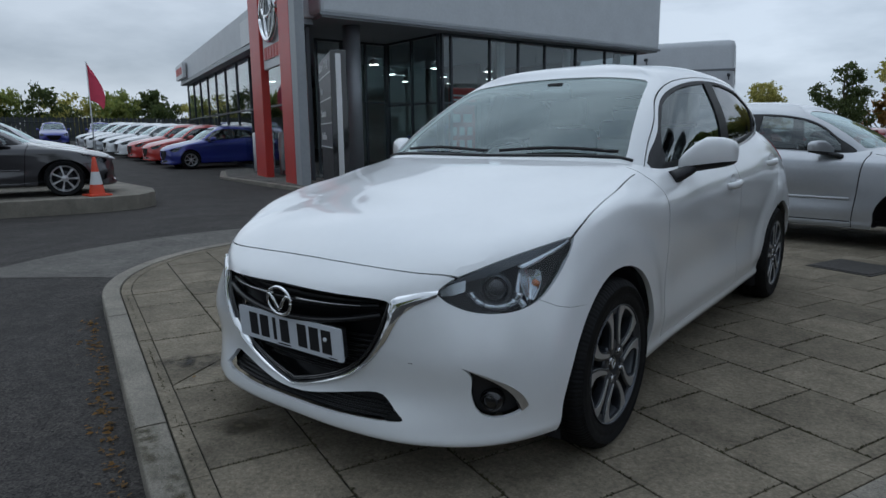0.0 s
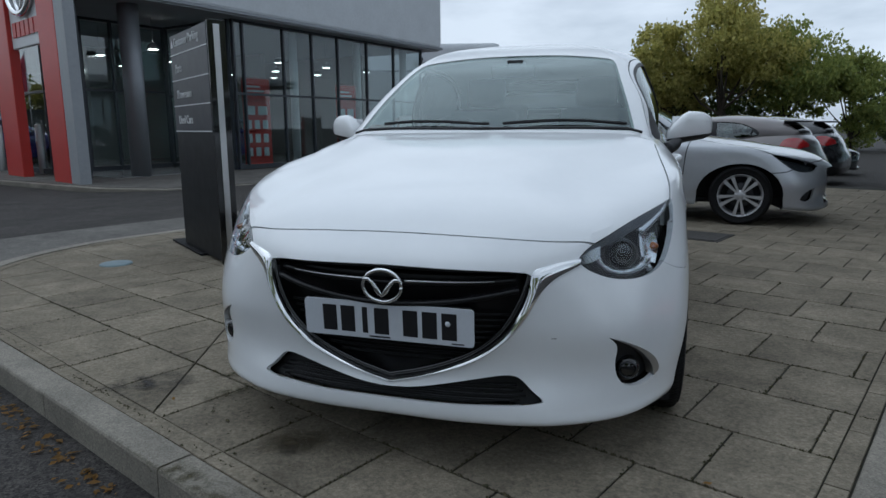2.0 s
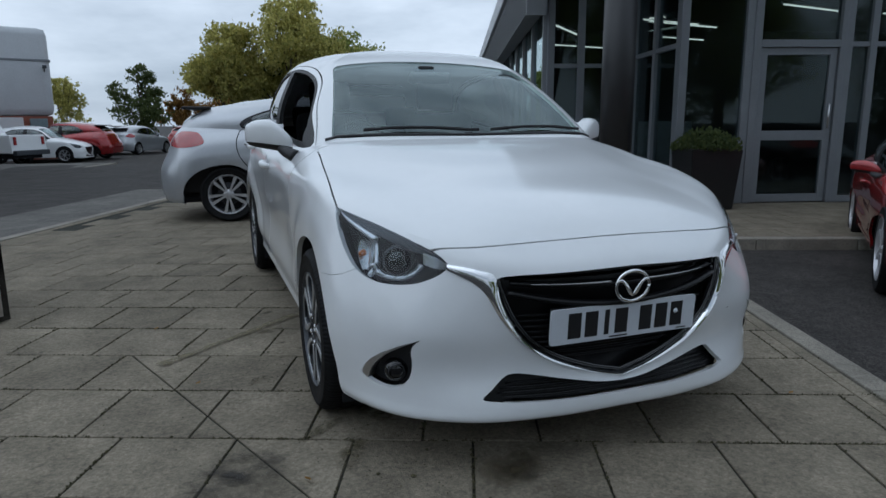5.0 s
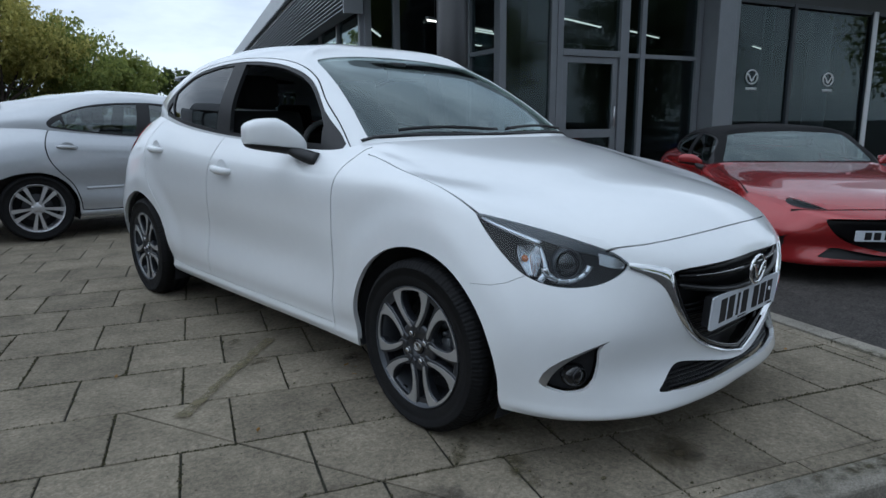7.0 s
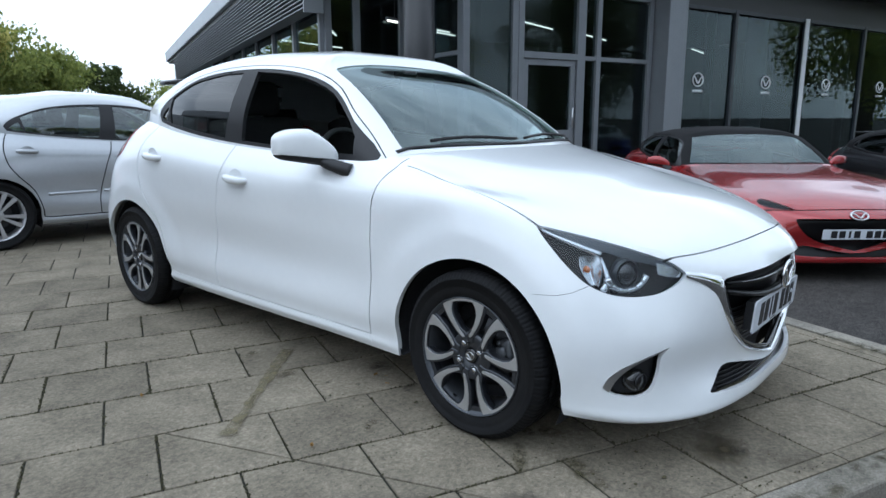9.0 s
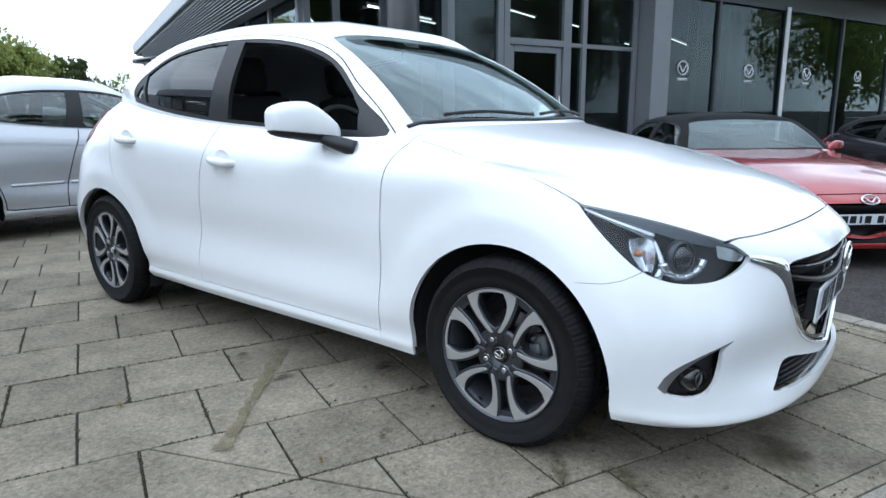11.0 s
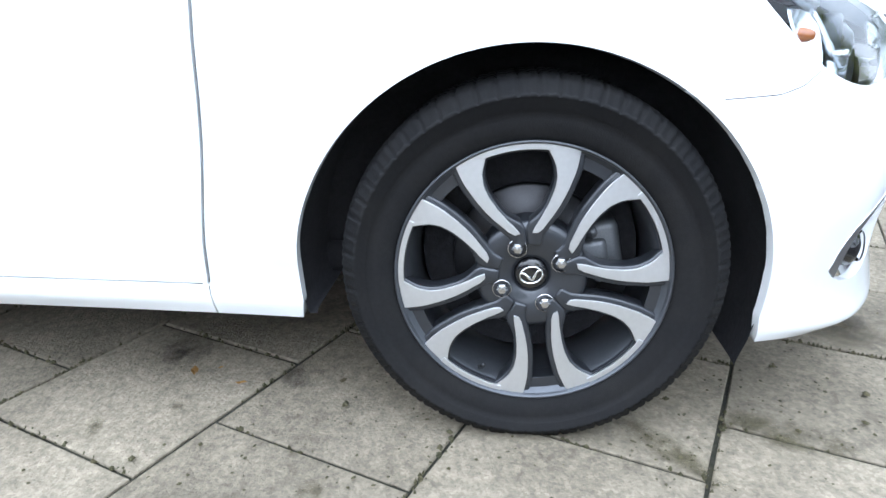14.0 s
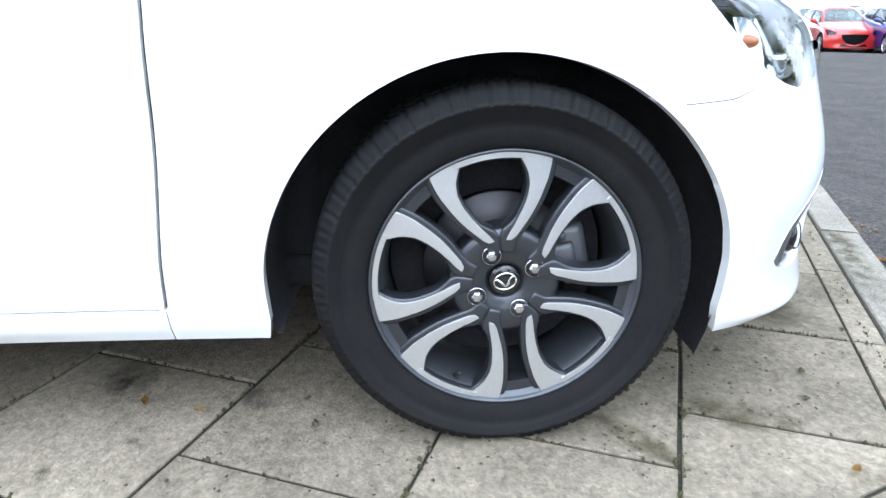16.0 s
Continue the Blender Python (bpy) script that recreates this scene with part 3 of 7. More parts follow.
    def take(self, labels, push=0.0):
        """A new bmesh of the faces with these labels, pushed along the normals."""
        bm = self.bm.copy()
        lay = bm.faces.layers.int["mark"]
        bmesh.ops.delete(bm, geom=[f for f in bm.faces if f[lay] not in labels], context="FACES")
        if push:
            bm.normal_update()
            for v in bm.verts:
                n = v.normal
                v.co = v.co + n * push if abs(v.co.x) > 1e-5 else v.co + Vector((0, n.y, n.z)) * push
        return bm

    def hit(self, origin, way):
        p = self.tree.ray_cast(Vector(origin), Vector(way))
        return p[0], p[1]


def both(bm):
    """Joins a half with its mirror image."""
    other = bm.copy()
    bmesh.ops.scale(other, vec=(-1, 1, 1), verts=other.verts[:])
    bmesh.ops.reverse_faces(other, faces=other.faces[:])
    bm = merge(bm, other)
    bmesh.ops.remove_doubles(bm, verts=bm.verts[:], dist=1e-5)
    return bm


def flipped(bm):
    bm = bm.copy()
    bmesh.ops.scale(bm, vec=(-1, 1, 1), verts=bm.verts[:])
    bmesh.ops.reverse_faces(bm, faces=bm.faces[:])
    return bm


def edged(bm, depth):
    """Turns the open edges of a panel inwards, so that it has a thickness."""
    bm.normal_update()
    rim = [e for e in bm.edges if e.is_boundary and not all(abs(v.co.x) < 1e-5 for v in e.verts)]
    no = {v: v.normal.copy() for e in rim for v in e.verts}
    at = {v: v.co.copy() for e in rim for v in e.verts}
    res = bmesh.ops.extrude_edge_only(bm, edges=rim)
    for e in rim:
        e.smooth = False
    keys = {tuple(round(c, 6) for c in at[v]): no[v] for v in no}
    for g in res["geom"]:
        if isinstance(g, bmesh.types.BMVert):
            n = keys.get(tuple(round(c, 6) for c in g.co))
            if n is not None:
                g.co -= n * depth
    return bm


def warp(bm, shape):
    if shape is not None:
        for v in bm.verts:
            v.co = shape(v.co)
    return bm


def wheel_thing(name, parent, at, radius=0.305, width=0.185, rim=0.2185, style="twin", face=1, detail=True, turn=0.0, nuts=117.0, sag=0.0):
    """A wheel as a part of its car: its outer face looks along +x, or -x where face is -1."""
    k = radius / 0.305
    w = width / 2
    seg = 480 if detail else 28
    prof = [(rim - 0.006, -w + 0.012), (rim + 0.004, -w + 0.004), (rim + 0.03, -w - 0.004), (radius - 0.045, -w - 0.006), (radius - 0.022, -w + 0.002), (radius - 0.008, -w + 0.012),
            (radius - 0.001, -w + 0.028), (radius, -w + 0.045), (radius, -0.026), (radius - 0.007, -0.024), (radius - 0.007, -0.016), (radius, -0.014), (radius, 0.014), (radius - 0.007, 0.016), (radius - 0.007, 0.024), (radius, 0.026), (radius, w - 0.045), (radius - 0.001, w - 0.028), (radius - 0.008, w - 0.012), (radius - 0.022, w - 0.002),
            (radius - 0.0225, w + 0.0005), (radius - 0.030, w + 0.003), (radius - 0.0305, w + 0.0015), (radius - 0.045, w + 0.006), (radius - 0.0455, w + 0.0045), (rim + 0.032, w + 0.005), (rim + 0.012, w + 0.000),
            (rim + 0.004, w - 0.004), (rim - 0.006, w - 0.012)]
    bm = lathe(prof, seg, axis="X")
    M = at @ pose(0, 0, 0, 0, 0, 0 if face > 0 else 180)
    if detail:
        # sipes cut into both shoulders and two grooves round the tread
        for v in bm.verts:
            r = math.hypot(v.co.y, v.co.z)
            if r > radius - 0.0235:
                i = round(math.atan2(v.co.z, v.co.y) / (2 * math.pi) * seg) % seg
                if i % 4 == 0:
                    cut = 0.0050 if i % 8 == 0 else 0.0020
                    v.co.y *= 1 - cut / r
                    v.co.z *= 1 - cut / r
    if sag:
        # the tyre stands on a flat patch
        for v in bm.verts:
            if v.co.z < sag - radius:
                v.co.z = sag - radius
    tyre = part("tyre", bm, RUBBER, parent, "black road tyre with ribbed sidewall" if detail else "", at=M)
    # barrel and outer lip
    barrel = lathe([(rim - 0.004, w - 0.006), (rim - 0.012, w - 0.014), (rim - 0.020, w - 0.03), (rim - 0.028, 0.0), (rim - 0.024, -w + 0.01), (rim - 0.004, -w + 0.006)], seg, axis="X")
    part("rim_barrel", barrel, BARREL if style == "twin" else SILVER_WHEEL, tyre)
    lip = lathe([(rim + 0.0015, w - 0.004), (rim + 0.0015, w - 0.001), (rim - 0.0003, w + 0.0004), (rim - 0.0020, w - 0.0004), (rim - 0.0035, w - 0.004), (rim - 0.006, w - 0.010)], seg, axis="X")
    part("rim_lip", lip, BARREL if style == "twin" else SILVER_WHEEL, tyre)
    back = lathe([(0.03, -0.02), (0.125 * k, -0.02), (0.128 * k, -0.012), (0.128 * k, -0.004), (0.125 * k, 0.0), (0.03, 0.0)], 40 if detail else 20, axis="X")
    part("brake_disc", back, STEEL, tyre)
    dark = lathe([(0.0, -0.035), (rim - 0.03, -0.035)], 28, axis="X")
    part("brake_backplate", dark, LINER, tyre)
    if detail:
        cal = box(-0.030, -0.050, 0.092, 0.030, 0.050, 0.146, bevel=0.014)
        cal = box(-0.010, -0.024, 0.080, 0.040, 0.024, 0.124, bevel=0.010, bm=cal)
        for v in (-0.038, 0.038):
            cal = rod((-0.02, v, 0.104), (0.042, v, 0.104), 0.008, seg=10, bm=cal)
        cal.transform(Matrix.Rotation(radians(-78), 4, "X"))
        part("brake_caliper", cal, CALIPER, tyre, "grey metal brake caliper")

    def arm(points, depth, x, bev):
        """A flat outline in the plane of the wheel, thick along x."""
        return prism(points, depth, m=Matrix(((0, 0, 1, x), (1, 0, 0, 0), (0, 1, 0, 0), (0, 0, 0, 1))), bevel=bev)

    pol = lambda r, a: (r * math.cos(radians(a)), r * math.sin(radians(a)))
    if style == "twin":
        # five wide petals, each edged by two bright arms, with a slot between neighbours
        r_in, a_in = (.050, .070, .080, .10, .122, .145, .165, .185, .203, .2168), (3.5, 5.5, 8.5, 14.6, 18.2, 19.8, 19.6, 17.4, 13.6, 11.0)
        r_out, a_out = (.050, .071, .084, .096, .11, .128, .15, .18, .195, .207, .2168), (14.0, 15.5, 20.0, 22.8, 25.4, 27.2, 28.0, 28.0, 27.4, 26.8, 26.2)
        k0 = rim / 0.2185
        for i in range(5):
            c0 = 98.5 + turn + 72 * i
            for half, lo, hi, c1, deep, x0, mat, nm in ((15.5, .2055, .2168, c0, .0045, w - .0098, MACHINED, "machined_rim"), (11.5, .1880, .2150, c0 + 36, .030, w - .0440, GUNMETAL, "slot_end"), (15.5, .2035, .2160, c0, .030, w - .0420, GUNMETAL, "slot_end")):
                band = [pol(hi * k0, c1 + v) for v in np.linspace(-half, half, 17)] + [pol(lo * k0, c1 + v) for v in np.linspace(half, -half, 17)]
                part(nm, arm(band[::-1], deep, x0, 0.001), mat, tyre, smooth=False)
            for s in (-1, 1):
                def outline(grow, start, pointed=False):
                    rs = np.linspace(start, .2168, 18)
                    inner = [pol(r * k0, c0 + s * (float(np.interp(r, r_in, a_in)) - min(grow, .0035) / r * 57.3) * (1.0 if grow < 0 else float(np.interp(r, (.082, .092, .104), (0, .45, 1))))) for r in rs]
                    wide = [min(1.0, .80 + max(0.0, r - start) / .030) if pointed else 1.0 for r in rs]
                    outer = [pol(r * k0, c0 + s * (float(np.interp(r, r_in, a_in)) + (float(np.interp(r, r_out, a_out)) - float(np.interp(r, r_in, a_in))) * q + grow / r * 57.3)) for r, q in zip(rs, wide)]
                    pts = inner + outer[::-1]
                    return pts if s > 0 else pts[::-1]
                body = arm(outline(0.0085, 0.052), 0.032, w - 0.0420, 0.0042)
                sp = part("spoke", body, GUNMETAL, tyre)
                bright = arm(outline(-0.0006, 0.074, True), 0.0035, w - 0.0100, 0.0012)
                part("machined_face", bright, MACHINED, sp, "bright machined spoke face", smooth=False)
        hub = lathe([(0.0, w - 0.026), (0.026, w - 0.026), (0.0285, w - 0.022), (0.034, w - 0.018), (0.060, w - 0.0135), (0.078, w - 0.0125), (0.0860, w - 0.0165), (0.0880, w - 0.024), (0.0885, w - 0.06)], 40, axis="X")
        part("hub", hub, GUNMETAL, tyre)
        cap = lathe([(0.0, w - 0.0145), (0.020, w - 0.0150), (0.0255, w - 0.018), (0.0265, w - 0.026)], 36, axis="X")
        cp = part("centre_cap", cap, BLACK_GLOSS, tyre, "gloss black centre cap with silver badge")
        part("badge", badge_shape(0.0175, 0.0135, 0.0016, 0.0017), CHROME, cp, at=Matrix.Translation((w - 0.0145, 0, 0)) @ pose(0, 0, 0, 90, 0, 90) @ pose(0, 0, 0, 0, 0, 12 + turn))
        for i in range(4):
            a = radians(nuts + 90 * i)
            nut = lathe([(0.0, w - 0.003), (0.0065, w - 0.004), (0.009, w - 0.007), (0.0095, w - 0.02)], 6, axis="X")
            nut = lathe([(0.0150, w - 0.0105), (0.0140, w - 0.0100), (0.0125, w - 0.016)], 20, axis="X", bm=nut)
            nut.transform(Matrix.Translation((0, 0.05 * math.cos(a), 0.05 * math.sin(a))))
            part("wheel_nut", nut, NUT, tyre, smooth=False)
        valve = rod((w - 0.03, 0.19 * math.cos(radians(-114)), 0.19 * math.sin(radians(-114))), (w - 0.008, 0.172 * math.cos(radians(-114)), 0.172 * math.sin(radians(-114))), 0.004, 0.003, 8)
        part("valve", valve, BLACK_TRIM, tyre)
    else:
        n = 10 if style == "ten" else 7
        for i in range(n):
            c0 = 360 / n * i + (turn if style != "ten" else turn + (6 if i % 2 else -6))
            pts = [pol(0.04, c0 - 14), pol(0.10 * k, c0 - 6.5), pol(rim - 0.01, c0 - 5.4), pol(rim - 0.01, c0 + 5.4), pol(0.10 * k, c0 + 6.5), pol(0.04, c0 + 14)]
            part("spoke", arm(pts, 0.025, w - 0.034, 0.004 if detail else 0.0), SILVER_WHEEL, tyre, smooth=False)
        hub = lathe([(0.0, w - 0.004), (0.028, w - 0.006), (0.05, w - 0.014), (0.06, w - 0.03)], 24, axis="X")
        part("hub", hub, SILVER_WHEEL, tyre)
    return tyre


def badge_shape(rx, ry, r, wing):
    """An oval ring with a wing across it, lying in x, y."""
    ring = [(rx * math.cos(t), ry * math.sin(t), 0) for t in np.linspace(0, 2 * math.pi, 41)]
    bm = tube(ring, r, 6)
    for s in (-1, 1):
        pts = [(0, -0.45 * ry), (s * 0.14 * rx, -0.18 * ry), (s * 0.42 * rx, 0.28 * ry), (s * 0.66 * rx, 0.52 * ry), (s * 0.93 * rx, 0.50 * ry), (s * 0.97 * rx, 0.30 * ry), (s * 0.70 * rx, 0.30 * ry),
               (s * 0.52 * rx, 0.08 * ry), (s * 0.30 * rx, -0.45 * ry), (s * 0.12 * rx, -0.62 * ry), (0, -0.72 * ry)]
        bm = prism(pts if s < 0 else pts[::-1], wing, bm=bm, bevel=wing * 0.3, seg=1)
    return bm


BODY, BONNET, FDOOR, RDOOR, BUMPER, GRILLE, WINGTRIM, LOWER, FOG, BLADE, LAMP, GAP, HOLE, TAIL = range(14)
GLASS_F, GLASS_B, GLASS_R, GLASS_Q, FRAME, SCREEN_L, HATCH_L = 21, 22, 23, 24, 25, 26, 27


def arc_pts(cy, cz, r, n=22):
    """A wheel opening seen from the side, open below."""
    pts = [(cy - r - 0.012, 0.05), (cy - r - 0.006, cz - 0.14)]
    pts += [(cy - r * math.cos(t), cz + r * math.sin(t)) for t in np.linspace(-0.12, math.pi + 0.12, n)]
    return pts + [(cy + r + 0.012, cz - 0.14), (cy + r + 0.026, 0.05)]


def body_skins(level):
    """The lower body and the cabin of the hatchback, uncut."""
    grid = loft(LINES, ALONG[level], ACROSS[level])
    if level == 0:
        # the flanks stand out a little round the wheels, with a soft edge above
        for cy in (0.0, 2.57):
            far = np.hypot(grid[:, :, 1] - cy, grid[:, :, 2] - 0.275)
            u = np.clip((0.505 - far) / 0.075, 0, 1)
            side = np.clip((grid[:, :, 0] - 0.70) / 0.08, 0, 1) * np.clip((grid[:, :, 2] - 0.28) / 0.12, 0, 1)
            grid[:, :, 0] += 0.007 * u * u * (3 - 2 * u) * side - 0.004 * side * np.exp(-((far - 0.53) / 0.05) ** 2)
    low = Skin(grid)
    base, top = np.array(LINES[-1], float), np.array(ROOF_EDGE, float)
    k = np.arange(16)
    side = np.clip((k - 4.5) / 2.0, 0, 1) * np.clip((13.5 - k) / 2.0, 0, 1)
    bulge = np.stack([0.034 * side, np.where(k < 8, -0.012, 0.012) * (1 - side), 0.020 * (1 - side)], axis=1)
    g1, g2 = base + (top - base) * 0.34 + bulge, base + (top - base) * 0.70 + bulge * 0.95
    spine = np.stack([np.zeros(16), np.interp(k, [0, 4, 6, 9, 12, 15], [1.42, 1.46, 1.52, 1.85, 2.35, 2.45]), np.interp(k, [0, 4, 6, 9, 12, 15], [1.452, 1.458, 1.464, 1.474, 1.420, 1.380])], axis=1)
    roof = top * 0.45 + spine * 0.55
    roof[:, 2] = top[:, 2] + (spine[:, 2] - top[:, 2]) * 0.80
    rail = top + (roof - top) * 0.22
    rail[:, 2] = top[:, 2] + (roof[:, 2] - top[:, 2]) * 0.42
    spine[:, 0] = 0
    up = Skin(loft([base, g1, g2, top, rail, roof, spine], ALONG[level], {0: (6, 7, 6, 3, 5, 6), 1: (4, 4, 4, 2, 3, 3), 2: (2, 3, 3, 1, 2, 2)}[level]))
    return low, up


WINDOW = [(.555, .932), (.74, 1.090), (.92, 1.220), (1.12, 1.295), (1.39, 1.334), (1.76, 1.336), (2.07, 1.300), (2.31, 1.215), (2.405, 1.145), (2.395, 1.10), (2.34, 1.078), (1.95, 1.022), (1.55, .985), (1.05, .957)]
DOOR_LINE = [(.530, .248), (.516, .39), (.500, .54), (.490, .68), (.476, .80), (.455, .885), (.435, .92), (.45, .98)]


def hatchback(name, at, paint, shape=None, level=0, label="", group="", wheels="twin", wheel_r=0.305, open_window=False, hubs=((0.745, 0.0), (0.742, 2.57)), roof_paint=None, plate=True, category="car", slim_lamps=False):
    car = thing(name, at, label, category, group)
    low, up = body_skins(level)
    side_on = lambda c, n: c.x > 0.45
    nose = lambda c, n: c.y < -0.25 and n.y < 0.1
    fine = level == 0
    # wheel openings
    for cy in (0.0, 2.57):
        low.cut(arc_pts(cy + (0.007 if fine and cy == 0 else 0), 0.269 if fine else 0.302, 0.366 if fine else 0.357, 72 if fine else 16), SIDE, HOLE, side_on)
    # front openings
    grille = smooth_curve([(0, .617), (.20, .613), (.35, .606), (.405, .598)], 10)[:-1] + smooth_curve([(.412, .590), (.405, .55), (.375, .475), (.325, .405), (.24, .343), (.12, .296), (0, .268)], 22)
    grille = [(-.02, .617)] + grille + [(-.02, .268)]
    low.cut(grille, FRONT, GRILLE, nose)
    lower = smooth_curve([(0, .250), (.08, .255), (.20, .277), (.30, .297), (.345, .303), (.372, .299)], 14) + smooth_curve([(.388, .287), (.42, .256), (.447, .234), (.43, .226), (.36, .2205)], 10) + [(.2, .217), (0, .216)]
    lower = [(-.02, .250)] + lower + [(-.02, .216)]
    low.cut(lower, FRONT, LOWER, nose)
    lamp = smooth_curve([(-.095, .628), (-.03, .660), (.10, .692), (.25, .722), (.40, .748), (.545, .770)], 16)[:-1] + smooth_curve([(.548, .768), (.52, .732), (.46, .675), (.39, .622), (.33, .592), (.25, .572), (.15, .565), (.04, .573), (-.05, .598), (-.095, .625)], 30)[:-1]
    if slim_lamps:
        lamp = smooth_curve([(-.25, .686), (-.13, .716), (.01, .742), (.12, .756)], 14) + smooth_curve([(.145, .748), (.10, .716), (-.01, .692), (-.14, .682)], 14)
    low.cut(lamp, DIAG, LAMP, lambda c, n: c.y < -0.12 and c.x > 0.3)
    if level < 2:
        fog = smooth_curve([(.616, .4125), (.634, .394), (.639, .372), (.635, .345), (.635, .315), (.644, .283), (.666, .260), (.70, .252), (.735, .262), (.757, .283)], 16)[:-1] + smooth_curve([(.757, .285), (.748, .318), (.722, .352), (.682, .382), (.645, .402), (.615, .414)], 12)[:-1]
        low.cut(fog, FRONT, FOG, lambda c, n: c.y < -0.36)
        inner = smooth_curve([(.613, .4145), (.652, .394), (.692, .366), (.722, .330), (.738, .294), (.745, .25)], 12) + [(.80, .24), (.80, .42), (.62, .43)]
        low.cut(inner, FRONT, BLADE, lambda c, n: c.y < -0.36, over=(FOG,))
    tail = smooth_curve([(2.74, .92), (2.755, .99), (2.80, 1.04), (2.92, 1.05), (3.05, .98), (3.10, .90), (2.95, .86), (2.80, .88)], 24, closed=True)
    low.cut(tail, SIDE, TAIL, lambda c, n: c.x > 0.38 and c.y > 2.6)
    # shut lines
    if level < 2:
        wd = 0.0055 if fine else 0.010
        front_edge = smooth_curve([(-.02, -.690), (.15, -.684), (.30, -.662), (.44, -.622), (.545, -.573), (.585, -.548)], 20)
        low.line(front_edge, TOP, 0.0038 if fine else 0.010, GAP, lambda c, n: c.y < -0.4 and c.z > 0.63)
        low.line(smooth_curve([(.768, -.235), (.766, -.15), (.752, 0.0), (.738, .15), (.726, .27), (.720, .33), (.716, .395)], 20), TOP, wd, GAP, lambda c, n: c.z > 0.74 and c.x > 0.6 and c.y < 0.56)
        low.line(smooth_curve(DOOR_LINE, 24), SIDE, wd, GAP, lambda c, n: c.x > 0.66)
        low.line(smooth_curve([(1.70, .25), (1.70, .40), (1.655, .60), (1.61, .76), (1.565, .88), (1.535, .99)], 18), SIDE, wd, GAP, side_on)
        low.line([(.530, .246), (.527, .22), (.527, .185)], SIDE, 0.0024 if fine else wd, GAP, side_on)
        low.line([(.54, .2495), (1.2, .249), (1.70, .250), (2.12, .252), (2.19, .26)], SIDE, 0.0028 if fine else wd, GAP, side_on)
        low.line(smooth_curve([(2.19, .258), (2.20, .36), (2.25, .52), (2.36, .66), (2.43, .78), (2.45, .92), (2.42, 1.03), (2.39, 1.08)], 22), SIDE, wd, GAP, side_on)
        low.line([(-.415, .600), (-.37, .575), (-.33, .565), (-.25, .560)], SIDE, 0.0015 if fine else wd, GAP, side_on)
    # cabin: glass and frames
    back_half = lambda c, n: c.x > 0.4
    up.cut(smooth_curve(WINDOW, 56, closed=True), SIDE, FRAME, back_half)
    win = lambda pts, lab, n=40: up.cut(smooth_curve(pts, n, closed=True), SIDE, lab, back_half, over=(FRAME,))
    low_win = lambda pts, lab: up.cut(pts, SIDE, lab, back_half, over=(FRAME,))
    low_win([(.685, .958), (.70, 1.030), *smooth_curve([(.76, 1.091), (.925, 1.210), (1.12, 1.283), (1.30, 1.312)], 10), (1.470, 1.326), (1.476, 1.20), (1.488, 1.05), (1.496, .997), (1.05, .970)], GLASS_F)
    low_win([(1.645, 1.006), (1.620, 1.10), (1.600, 1.22), (1.590, 1.326), *smooth_curve([(1.76, 1.325), (2.04, 1.296), (2.20, 1.250), (2.275, 1.215)], 8), (2.262, 1.15), (2.245, 1.078), (1.95, 1.04)], GLASS_R)
    low_win([(2.295, 1.17), (2.35, 1.135), (2.375, 1.11), (2.33, 1.092), (2.25, 1.083), (2.275, 1.12)], GLASS_Q)
    if fine:
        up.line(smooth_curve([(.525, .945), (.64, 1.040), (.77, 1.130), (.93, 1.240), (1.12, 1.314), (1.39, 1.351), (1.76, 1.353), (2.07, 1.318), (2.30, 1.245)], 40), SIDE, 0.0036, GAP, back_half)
    # the windscreen and the tailgate glass
    ws = smooth_curve([(0, 1.0 - .018), (.25, .985), (.45, .984), (.585, .978), (.632, .982)], 12) + smooth_curve([(.628, 1.0), (.605, 1.07), (.565, 1.18), (.522, 1.29), (.504, 1.318)], 14) + smooth_curve([(.488, 1.328), (.40, 1.344), (.22, 1.362), (0, 1.368)], 10)
    up.cut([(-.02, .982)] + ws + [(-.02, 1.368)], FRONT, SCREEN_L, lambda c, n: c.y < 1.3 and n.y < -0.2)
    up.cut([(-.02, 1.14), (.46, 1.13), (.44, 1.23), (.40, 1.27), (-.02, 1.285)], FRONT, HATCH_L, lambda c, n: c.y > 2.7 and n.y > 0.1)

    def add(nm, bm, mat, depth=0.0, lab="", parent=car, label=""):
        if depth:
            bm = edged(bm, depth)
        return part(nm, warp(bm, shape), mat, parent, lab or label)

    # ---- panels ----
    panel_bm = low.take((BODY,))
    lay = panel_bm.faces.layers.int["mark"]
    edge = lambda pts, v, z: np.interp(z, [p[1] for p in pts], [p[0] for p in pts])
    fd = [(p[1], p[0]) for p in DOOR_LINE[:-1]]
    rear_of_fd = [(.25, 1.70), (.40, 1.70), (.60, 1.655), (.76, 1.61), (.88, 1.565), (.99, 1.535)]
    rear_of_rd = [(.258, 2.19), (.36, 2.20), (.52, 2.25), (.66, 2.36), (.78, 2.43), (.92, 2.45), (1.03, 2.42), (1.08, 2.39)]
    f_at = lambda tab, z: np.interp(z, [a for a, _ in tab], [b for _, b in tab])
    bon = smooth_curve([(.768, -.235), (.766, -.15), (.752, 0.0), (.738, .15), (.724, .29), (.715, .40), (.712, .52)], 20)
    bon_x = lambda y: np.interp(y, [p[1] for p in bon], [p[0] for p in bon])
    nose_y = lambda x: np.interp(x, [0, .15, .30, .44, .545], [-.690, -.684, -.662, -.622, -.573])
